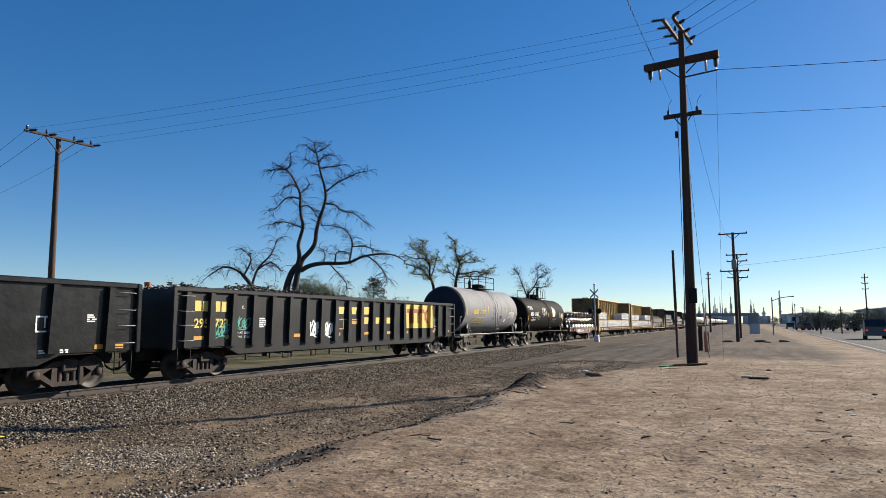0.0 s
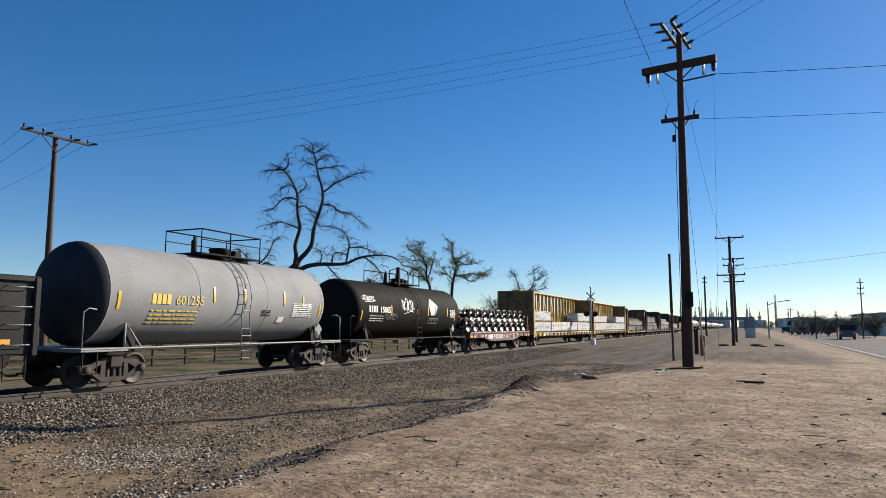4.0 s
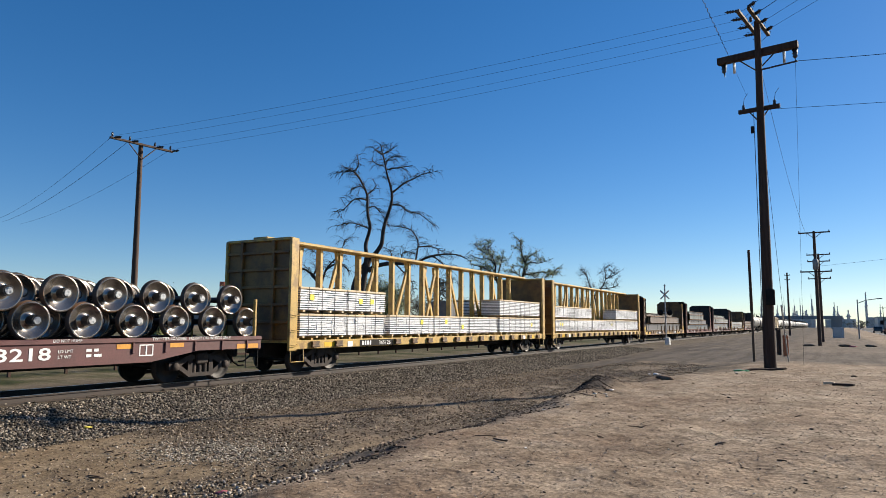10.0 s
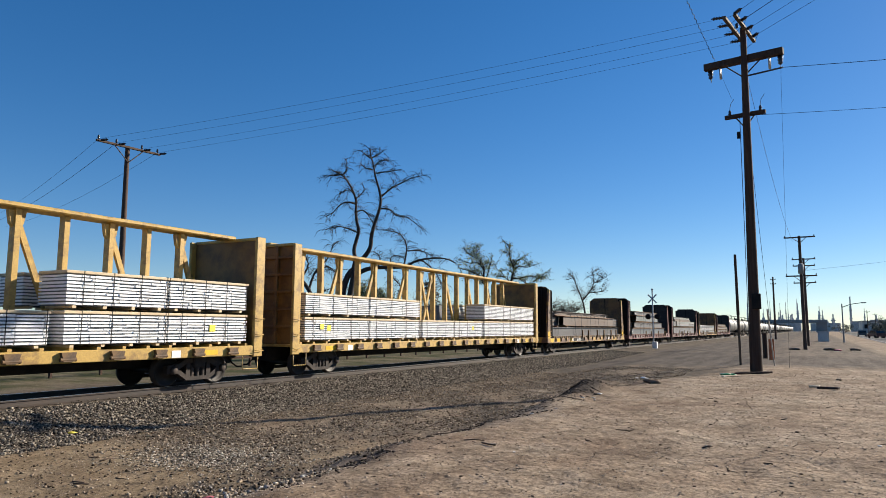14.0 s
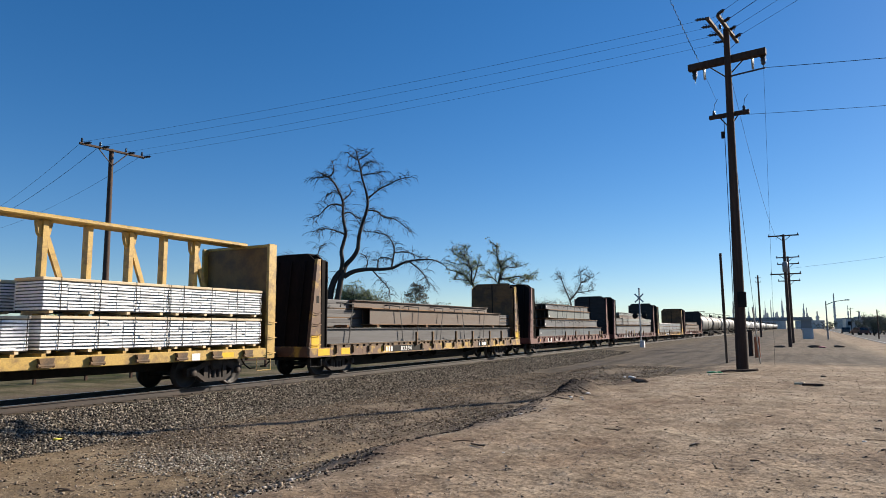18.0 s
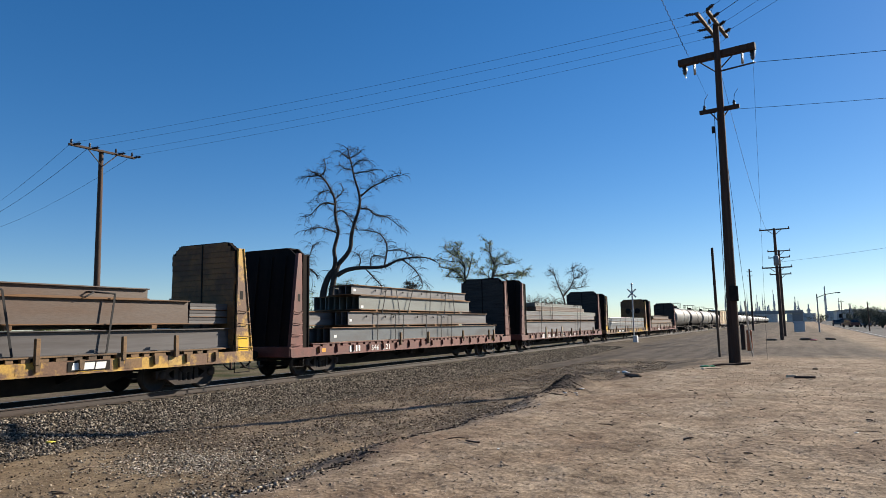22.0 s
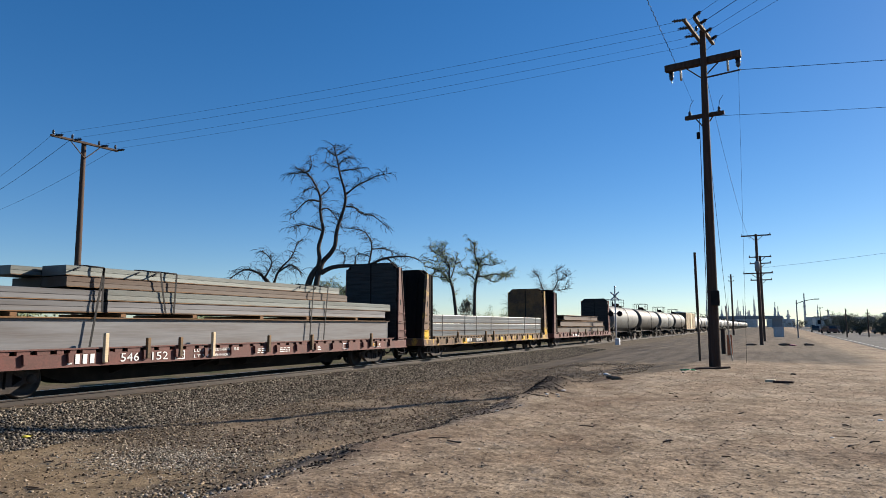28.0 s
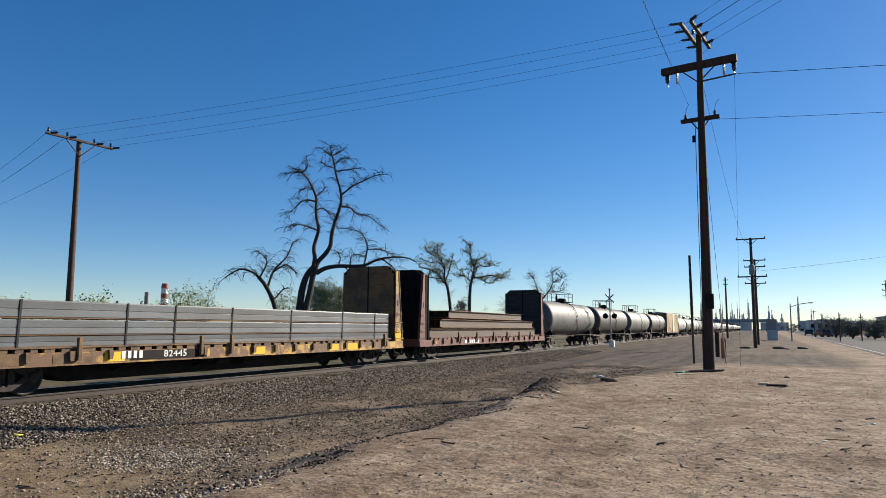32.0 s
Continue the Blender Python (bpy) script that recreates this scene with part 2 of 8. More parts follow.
M = {
    "gondola": surface("black_car_paint", (0.0125, 0.0132, 0.0138), 0.42, second=(0.030, 0.030, 0.030), patch=0.8, amount=0.65, bump=0.12, spec=0.22),
    "dented": surface("dented_black_car_paint", (0.0085, 0.009, 0.0094), 0.30, second=(0.024, 0.024, 0.024), grain=2.2, patch=1.2, amount=0.6, bump=0.9, spec=0.3),
    "black": surface("tank_black_paint", (0.0060, 0.0064, 0.0066), 0.75, second=(0.011, 0.011, 0.011), patch=0.7, amount=0.6, bump=0.05, spec=0.06),
    "dark": surface("grimy_black_steel", (0.007, 0.0065, 0.006), 0.8, second=(0.018, 0.014, 0.011), patch=3, amount=0.7, spec=0.25),
    "truck": surface("rusty_cast_steel", (0.018, 0.013, 0.011), 0.8, second=(0.055, 0.038, 0.029), patch=4, amount=0.7, bump=0.3),
    "grey": surface("grey_tank_paint", (0.255, 0.262, 0.270), 0.75, second=(0.15, 0.15, 0.15), patch=0.6, amount=0.4, bump=0.05, spec=0.12),
    "dirtygrey": surface("sooty_grey_paint", (0.13, 0.135, 0.13), 0.6, second=(0.05, 0.047, 0.04), patch=0.5, amount=0.8, bump=0.06, spread=0.25),
    "sooty": surface("sooty_black_paint", (0.035, 0.033, 0.03), 0.6, second=(0.08, 0.07, 0.06), patch=0.5, amount=0.8, bump=0.06, spread=0.25),
    "darkhead": surface("blue_black_head_colour", (0.020, 0.022, 0.028), 0.7, second=(0.032, 0.034, 0.040), patch=0.8, amount=0.6, bump=0.05, spec=0.1),
    "pale": surface("pale_tank_paint", (0.45, 0.45, 0.43), 0.5, second=(0.25, 0.24, 0.21), patch=0.5, amount=0.6, bump=0.05, spread=0.2),
    "red": surface("oxide_red_paint", (0.118, 0.033, 0.025), 0.6, second=(0.066, 0.024, 0.018), patch=1.5, amount=0.7, fine=0.18),
    "redfade": surface("faded_red_paint", (0.140, 0.042, 0.032), 0.65, second=(0.075, 0.029, 0.021), patch=1.6, amount=0.7, fine=0.2),
    "maroon": surface("maroon_paint", (0.11, 0.038, 0.036), 0.55, second=(0.07, 0.03, 0.028), patch=1.5, amount=0.6),
    "yellow": surface("yellow_car_paint", (0.45, 0.29, 0.070), 0.5, second=(0.17, 0.10, 0.04), patch=2.2, amount=0.7, fine=0.14, edge=(0.50, 0.62)),
    # Car yellow darkened to brown: the shade on the end walls is in this colour.
    "endyellow": surface("shade_darkened_yellow_end_paint", (0.20, 0.105, 0.026), 0.6, second=(0.085, 0.044, 0.017), patch=1.2, amount=0.8, fine=0.14, edge=(0.44, 0.6)),
    "oldyellow": surface("rusted_yellow_paint", (0.42, 0.25, 0.04), 0.65, second=(0.12, 0.062, 0.032), patch=1.6, amount=1.0, fine=0.2, edge=(0.40, 0.52)),
    "rustplate": surface("rusty_brown_plate", (0.175, 0.10, 0.042), 0.75, second=(0.055, 0.037, 0.024), patch=1.6, amount=0.9, fine=0.2),
    "rustboard": surface("rusty_yellow_bulkhead_plate", (0.20, 0.092, 0.028), 0.75, second=(0.085, 0.042, 0.020), patch=1.3, amount=0.85, fine=0.2, edge=(0.42, 0.58)),
    # Bulkhead steel taken near black: the shade on the ends is in its colour.
    "endsteel": surface("shade_darkened_bulkhead_steel", (0.009, 0.0075, 0.007), 0.85, second=(0.022, 0.015, 0.012), patch=1.2, amount=0.7, stretch=(1, 1, 0.25), spec=0.1),
    "board": surface("weathered_bulkhead_boards", (0.040, 0.038, 0.036), 0.8, second=(0.018, 0.017, 0.016), patch=2.5, amount=0.7, stretch=(1, 0.3, 3), spec=0.2),
    "patchyellow": surface("reflective_yellow", (0.75, 0.45, 0.02), 0.4, patch=3, amount=0.25, bump=0.0),
    "orange": surface("orange_patch_paint", (0.62, 0.28, 0.03), 0.5, patch=3, amount=0.3, bump=0.0),
    "cream": surface("cream_lettering", (0.72, 0.52, 0.10), 0.5, patch=3, amount=0.25, bump=0.0),
    "brownred": surface("red_brown_lettering", (0.30, 0.065, 0.03), 0.5, patch=3, amount=0.3, bump=0.0),
    "white": surface("white_stencil_paint", (0.78, 0.78, 0.76), 0.55, patch=5, amount=0.3, bump=0.0),
    "teal": surface("teal_scrawl_paint", (0.05, 0.33, 0.27), 0.6, patch=5, amount=0.3, bump=0.0),
    "ghost": surface("faint_grey_scrawl", (0.22, 0.23, 0.23), 0.6, patch=5, amount=0.4, bump=0.0),
    "blue": surface("blue_axle_cap", (0.06, 0.11, 0.21), 0.5, patch=8, amount=0.5),
    "rail": surface("rail_steel", (0.036, 0.029, 0.025), 0.7, metal=0.1, second=(0.06, 0.04, 0.03), patch=5, amount=0.6, stretch=(0.2, 1, 1)),
    "railtop": surface("polished_rail_head", (0.45, 0.44, 0.43), 0.28, metal=0.9, patch=5, amount=0.3, stretch=(0.1, 1, 1)),
    "tie": surface("creosoted_tie", (0.075, 0.058, 0.045), 0.9, second=(0.13, 0.115, 0.10), patch=2, amount=0.6, stretch=(3, 0.4, 3), spread=0.3, spec=0.2),
    "wheelsteel": surface("turned_wheel_steel", (0.34, 0.315, 0.285), 0.24, metal=0.9, second=(0.15, 0.105, 0.070), patch=1.2, amount=0.6, fine=0.06, bump=0.03),
    "wheelrust": surface("wheel_rim_rust", (0.055, 0.045, 0.038), 0.5, metal=0.3, second=(0.17, 0.085, 0.035), patch=0.9, amount=0.8, spread=0.5, edge=(0.5, 0.62)),
    "axle": surface("dark_axle_steel", (0.022, 0.020, 0.019), 0.5, metal=0.4, second=(0.05, 0.04, 0.033), patch=3, amount=0.5),
    "runwheel": surface("worn_running_wheel", (0.012, 0.010, 0.009), 0.6, metal=0.2, second=(0.035, 0.026, 0.021), patch=3, amount=0.6),
    "beam": surface("mill_grey_beam_steel", (0.140, 0.143, 0.152), 0.5, metal=0.2, second=(0.082, 0.070, 0.066), patch=1.6, amount=0.85, fine=0.08, grain=14, bump=0.05, stretch=(0.12, 1, 2.2), spread=0.15, edge=(0.40, 0.64)),
    "beambrown": surface("rust_tinged_beam_steel", (0.088, 0.066, 0.053), 0.65, metal=0.1, second=(0.080, 0.043, 0.024), patch=0.9, amount=0.8, fine=0.1, stretch=(0.25, 1, 1), spread=0.12),
    "beamgreen": surface("greenish_grey_beam_steel", (0.140, 0.158, 0.150), 0.5, metal=0.15, second=(0.105, 0.105, 0.092), patch=1.0, amount=0.7, fine=0.08, stretch=(0.25, 1, 1), spread=0.1),
    "beamblue": surface("bluish_grey_beam_steel", (0.112, 0.128, 0.140), 0.45, metal=0.2, second=(0.075, 0.072, 0.072), patch=1.0, amount=0.7, fine=0.08, stretch=(0.25, 1, 1), spread=0.1),
    "sticker": surface("yellow_paper_sticker", (0.75, 0.66, 0.05), 0.6, patch=5, amount=0.3, bump=0),
    "beamdark": surface("dark_mill_scale_beam", (0.082, 0.078, 0.080), 0.5, metal=0.2, second=(0.040, 0.033, 0.031), patch=1.3, amount=0.85, fine=0.08, grain=14, bump=0.05, stretch=(0.12, 1, 2.2), spread=0.15, edge=(0.40, 0.64)),
    "bearerwood": surface("weathered_bearer_wood", (0.23, 0.115, 0.045), 0.85, second=(0.10, 0.055, 0.026), patch=3, amount=0.7),
    "flange": surface("orange_rust_flange", (0.17, 0.080, 0.024), 0.75, second=(0.05, 0.032, 0.022), patch=1.2, amount=0.7, stretch=(0.3, 1, 1)),
    "strap": surface("dark_steel_strap", (0.012, 0.012, 0.013), 0.85, bump=0),
    "wrap": surface("white_lumber_wrap", (0.86, 0.87, 0.88), 0.45, second=(0.68, 0.69, 0.71), patch=3, amount=0.5, fine=0.06),
    "sawn": surface("sawn_pine_lumber", (0.62, 0.50, 0.33), 0.8, second=(0.5, 0.38, 0.24), patch=3, amount=0.6, stretch=(0.3, 1, 1)),
    # Shade on lumber, given as a dark bluish-grey base colour.
    "shadegrey": surface("shade_grey_lumber", (0.13, 0.14, 0.155), 0.8, patch=6, amount=0.5),
    "pole": surface("creosoted_pole_wood", (0.045, 0.027, 0.020), 0.85, second=(0.075, 0.050, 0.038), patch=2, amount=0.7, stretch=(4, 4, 0.25), bump=0.4, spec=0.2),
    "polebrown": surface("brown_pole_wood", (0.075, 0.043, 0.029), 0.85, second=(0.045, 0.028, 0.02), patch=2, amount=0.7, stretch=(4, 4, 0.25), bump=0.4),
    "paleplank": surface("pale_weathered_brace", (0.095, 0.066, 0.042), 0.85, patch=2, amount=0.5, stretch=(3, 3, 0.4)),
    "insulator": surface("dark_glazed_insulator", (0.025, 0.02, 0.02), 0.2, bump=0),
    "wire": surface("weathered_wire", (0.016, 0.020, 0.030), 0.8, bump=0, spec=0.1),
    "littergreen": surface("green_plastic", (0.05, 0.30, 0.10), 0.4, patch=8, amount=0.4),
    "galv": surface("galvanised_steel", (0.42, 0.43, 0.44), 0.5, metal=0.6, patch=3, amount=0.3),
    "bark": surface("dark_bark", (0.030, 0.024, 0.021), 0.95, second=(0.055, 0.045, 0.038), patch=2.5, amount=0.7, bump=0.6, stretch=(3, 3, 0.7)),
    "asphalt": surface("worn_asphalt", (0.070, 0.070, 0.070), 0.9, second=(0.100, 0.098, 0.094), patch=0.25, amount=0.7, grain=60, fine=0.25, bump=0.3, spec=0.12),
    "scrap": surface("rusty_scrap_metal", (0.030, 0.025, 0.021), 0.85, second=(0.085, 0.065, 0.05), patch=5, amount=0.9),
    "stone": island("ballast_stone", (0.022, 0.019, 0.015), (0.36, 0.315, 0.25), 0.85, (0.078, 0.065, 0.050)),
    "chip": island("brown_gravel_chip", (0.045, 0.034, 0.022), (0.42, 0.345, 0.25), 0.9, (0.14, 0.103, 0.068)),
    "soil": island("dark_soil_lump", (0.015, 0.013, 0.012), (0.07, 0.055, 0.045), 0.95, (0.03, 0.025, 0.022)),
    "pebble": island("dirt_pebble", (0.16, 0.122, 0.09), (0.50, 0.44, 0.36), 0.9, (0.25, 0.20, 0.15)),
}


# ---- mesh helpers ----
class Shape:
    """Collects plain polygons and turns them into one mesh."""

    def __init__(self):
        self.v, self.f, self.smooth = [], [], []

    def add(self, verts, faces, smooth=False):
        o = len(self.v)
        self.v += [tuple(p) for p in verts]
        self.f += [tuple(i + o for i in f) for f in faces]
        self.smooth += [smooth] * len(faces)
        return self

    def box(self, a, b, c=0.0):
        (x0, y0, z0), (x1, y1, z1) = [min(p, q) for p, q in zip(a, b)], [max(p, q) for p, q in zip(a, b)]
        if c <= 0:
            v = [(x, y, z) for z in (z0, z1) for y in (y0, y1) for x in (x0, x1)]
            return self.add(v, [(0, 2, 3, 1), (4, 5, 7, 6), (0, 1, 5, 4), (2, 6, 7, 3), (0, 4, 6, 2), (1, 3, 7, 5)])
        c = min(c, (x1 - x0) * 0.45, (y1 - y0) * 0.45, (z1 - z0) * 0.45)
        ring = lambda d: [(x0 + c + d, y0 + d), (x1 - c - d, y0 + d), (x1 - d, y0 + c + d), (x1 - d, y1 - c - d), (x1 - c - d, y1 - d), (x0 + c + d, y1 - d), (x0 + d, y1 - c - d), (x0 + d, y0 + c + d)]
        v = []
        for d, z in ((c, z0), (0, z0 + c), (0, z1 - c), (c, z1)):
            if d:
                v += [(min(max(x, x0 + c), x1 - c), min(max(y, y0 + c), y1 - c), z) for x, y in ring(0)]
            else:
                v += [(x, y, z) for x, y in ring(0)]
        f = [(7, 6, 5, 4, 3, 2, 1, 0), tuple(range(24, 32))]
        for k in range(3):
            f += [(8 * k + i, 8 * k + (i + 1) % 8, 8 * k + 8 + (i + 1) % 8, 8 * k + 8 + i) for i in range(8)]
        return self.add(v, f)

    def tube(self, p, q, r, n=8, r2=None, caps=True):
        p, q = Vector(p), Vector(q)
        r2 = r if r2 is None else r2
        w = (q - p).normalized()
        u = w.orthogonal().normalized()
        k = w.cross(u)
        v = []
        for c, rr in ((p, r), (q, r2)):
            v += [c + (u * math.cos(2 * math.pi * i / n) + k * math.sin(2 * math.pi * i / n)) * rr for i in range(n)]
        self.add(v, [(i, (i + 1) % n, n + (i + 1) % n, n + i) for i in range(n)], True)
        if caps:
            self.add(v, [tuple(range(n - 1, -1, -1)), tuple(range(n, 2 * n))])
        return self

    def rod(self, pts, r, n=6, r2=None, caps=True):
        """One bent round bar through the points."""
        pts = [Vector(p) for p in pts]
        r2 = r if r2 is None else r2
        v, u, last = [], None, len(pts) - 1
        for i, p in enumerate(pts):
            w = (pts[min(i + 1, last)] - pts[max(i - 1, 0)]).normalized()
            u = w.orthogonal().normalized() if u is None else (u - w * u.dot(w)).normalized()
            k, rr = w.cross(u), r + (r2 - r) * i / last
            v += [p + (u * math.cos(2 * math.pi * j / n) + k * math.sin(2 * math.pi * j / n)) * rr for j in range(n)]
        f = [(i * n + j, i * n + (j + 1) % n, (i + 1) * n + (j + 1) % n, (i + 1) * n + j) for i in range(last) for j in range(n)]
        o = len(self.v)
        self.add(v, f, True)
        if caps:
            self.f += [tuple(o + j for j in range(n - 1, -1, -1)), tuple(o + last * n + j for j in range(n))]
            self.smooth += [False, False]
        return self

    def plate(self, outer, holes, axis, lo, hi):
        """A flat plate with holes, drawn out along the axis."""
        loops = [[Vector((a, b, 0)) for a, b in loop] for loop in (outer, *holes)]
        flat = [p for loop in loops for p in loop]
        tris = geometry.tessellate_polygon(loops)
        k, n = "xyz".index(axis), len(flat)
        v = []
        for s in (lo, hi):
            for p in flat:
                q = [p.x, p.y]
                q.insert(k, s)
                v.append(q)
        f = [tuple(t) for t in tris] + [tuple(i + n for i in reversed(t)) for t in tris]
        o = 0
        for loop in loops:
            m = len(loop)
            f += [(o + i, o + (i + 1) % m, n + o + (i + 1) % m, n + o + i) for i in range(m)]
            o += m
        return self.add(v, f)

    def prism(self, poly, axis, lo, hi):
        """A polygon in the two other axes (in xyz order), drawn out along the axis."""
        k = "xyz".index(axis)
        v = []
        for s in (lo, hi):
            for a, b in poly:
                p = [a, b]
                p.insert(k, s)
                v.append(p)
        n = len(poly)
        return self.add(v, [tuple(range(n - 1, -1, -1)), tuple(range(n, 2 * n))] + [(i, (i + 1) % n, n + (i + 1) % n, n + i) for i in range(n)])

    def lathe(self, prof, centre, axis="x", n=24, close=False):
        """Turns (along, radius) pairs round an axis through centre."""
        cx, cy, cz = centre
        v = []
        for a, r in prof:
            for i in range(n):
                c, s = math.cos(2 * math.pi * i / n) * r, math.sin(2 * math.pi * i / n) * r
                v.append({"x": (cx + a, cy + c, cz + s), "y": (cx + s, cy + a, cz + c), "z": (cx + c, cy + s, cz + a)}[axis])
        f = []
        rows = len(prof)
        for k in range(rows if close else rows - 1):
            for i in range(n):
                f.append((k * n + i, k * n + (i + 1) % n, ((k + 1) % rows) * n + (i + 1) % n, ((k + 1) % rows) * n + i))
        return self.add(v, f, True)

    def mesh(self, name, material=None):
        me = bpy.data.meshes.new(name)
        me.from_pydata(self.v, [], self.f)
        me.polygons.foreach_set("use_smooth", self.smooth)
        if material:
            me.materials.append(material)
        me.validate()
        bm = bmesh.new()
        bm.from_mesh(me)
        bmesh.ops.recalc_face_normals(bm, faces=bm.faces)
        bm.to_mesh(me)
        bm.free()
        return me


def B(a, b, c=0.0):
    return Shape().box(a, b, c)


def part(name, shape, material, parent, label="", at=(0, 0, 0)):
    """One mesh object under a thing or under a part."""
    me = shape.mesh(name, material) if isinstance(shape, Shape) else shape
    ob = new(name, me)
    ob.parent = parent
    ob.matrix_basis = Matrix.Translation(at)
    return tagged(ob, label)


def thing(name, label, category, m=None, shape=None, material=None, group="", kind=""):
    ob = new(name, shape.mesh(name, material) if shape else None)
    ob.matrix_basis = m or Matrix()
    return tagged(ob, label, category, group, kind)


def letters(text, size, material, name="lettering", bold=0.0, lean=0.0):
    """Lettering as a thin mesh in the x-z plane, lower left corner at the origin."""
    cu = bpy.data.curves.new(name, "FONT")
    cu.body, cu.size, cu.shear, cu.offset, cu.extrude, cu.resolution_u = text, size, lean, bold, 0.002, 2
    ob = bpy.data.objects.new(name, cu)
    me = bpy.data.meshes.new_from_object(ob)
    bpy.data.objects.remove(ob)
    me.transform(Matrix.Rotation(radians(90), 4, "X"))
    me.materials.clear()
    me.materials.append(material)
    return me


MOVING, WHEELS = [], []               # what the train carries along, and its turning wheel sets
# How far the train has gone, counted from the middle of the clip.
GONE = ((0, -98.351), (2, -85.51), (4, -72.909), (6, -60.488), (8, -48.203), (10, -36.025), (12, -23.936), (14, -11.929), (16, 0.0),
        (18, 11.847), (20, 23.607), (22, 35.276), (24, 46.854), (26, 58.343), (28, 69.755), (30, 81.114), (32, 92.452))


def carried(ob, x, y=TRACK, z=0.0, turn=None):
    """Puts a thing on the train; x is its place at the middle of the clip."""
    m = Matrix.Translation((x, y, z)) @ (turn or Matrix())
    ob.matrix_basis = m
    MOVING.append((ob, m))
    return ob

# ---- ground ----
def smooth(a, b, v):
    t = min(max((v - a) / (b - a), 0.0), 1.0)
    return t * t * (3 - 2 * t)


def bank(x):
    """Where the raised dirt ends and the gravel begins."""
    return 4.95 + 0.2 * math.sin(x * 0.9) - 2.6 * smooth(18, 30, x) + 0.1 * math.sin(x * 2.3 + 1)


def height(x, y):
    edge = bank(x)
    flat = smooth(22, 36, x)                                   # beyond the pole all is level
    dirt = 0.15 - 0.12 * flat
    low = -0.50 + 0.40 * flat
    z = dirt + (low - dirt) * smooth(edge - 0.5, edge + 2.4, y)
    z += (0.32 + 0.16 * noise.noise((x * 2.2, y * 2.2, 1)) + 0.08 * noise.noise((x * 6, y * 6, 4))) * math.exp(-(((x - 17.2) / 1.6) ** 2 + ((y - 5.1) / 0.42) ** 2)) + 0.12 * math.exp(-(((x - 14.6) / 1.6) ** 2 + ((y - 5.0) / 0.4) ** 2))
    z += 0.16 * math.exp(-(((x - 23.5) / 1.6) ** 2 + ((y - 5.0) / 0.4) ** 2))
    toe = -0.57 + 0.34 * smooth(40, 70, x)
    z += (toe - z) * smooth(8.5, 11.5, y)
    if y > 13.1:                                               # ballast bed
        t = min((y - 13.1) / 2.4, 1.0)
        z = toe + (-0.18 - toe) * (0.7 * t + 0.3 * smooth(0, 1, t))
    if y > 18.8:
        z = -0.18 + (-0.55 + 0.18) * smooth(18.8, 21.5, y)
    near = 1 - smooth(40, 90, abs(x) + abs(y))
    rough = noise.noise((x * 0.35, y * 0.35, 0)) * 0.05 + noise.noise((x * 1.3, y * 1.3, 3)) * 0.030 + noise.noise((x * 4.4, y * 4.4, 7)) * 0.022
    z += rough * near * (0.3 if 15.4 < y < 19 else 1.0)
    if y < -4.2:                                               # falls gently to the road
        z += (0.0 - z) * (1 - smooth(-5.8, -4.2, y))
    return z


def bare(x, y):
    """Where plain dirt shows through between the bank and the ballast."""
    w = noise.noise((x * 0.5, y * 0.5, 21)) + 0.5 * noise.noise((x * 1.7, y * 1.7, 9))
    a = (1 - smooth(8.4, 9.6, x + 0.8 * w)) * smooth(7.0, 8.2, y + 0.6 * w) * (1 - smooth(12.8, 13.4, y + 0.3 * w))
    a *= 1 - 0.85 * math.exp(-(((x - 8.7) / 0.8) ** 2 + ((y - 9.3) / 1.4) ** 2))
    b = smooth(-0.05, 0.40, w) * (1 - smooth(11.6, 12.8, y)) * 0.7
    c = 1.2 * math.exp(-(((x - 9.8) / 2.8) ** 2 + ((y - 7.0 - 0.3 * w) / 1.0) ** 2))
    return min(max(a, b, c), 1.0)


def spaced(*runs):
    out = []
    for a, b, step in runs:
        n = max(int(round((b - a) / step)), 1)
        out += [a + (b - a) * i / n for i in range(n)]
    return out + [runs[-1][1]]


GX = spaced((-1500, -200, 260), (-200, -40, 20), (-40, 0, 2.5), (0, 3, 0.3), (3, 24, 0.11), (24, 40, 0.3), (40, 80, 1.0), (80, 200, 6), (200, 600, 40), (600, 4000, 400))
GY = spaced((-2500, -300, 400), (-300, -60, 30), (-60, -12, 3), (-12, -4, 0.4), (-4, 9, 0.11), (9, 16, 0.2), (16, 22, 0.4), (22, 40, 1.5), (40, 120, 8), (120, 400, 40), (400, 3000, 400))


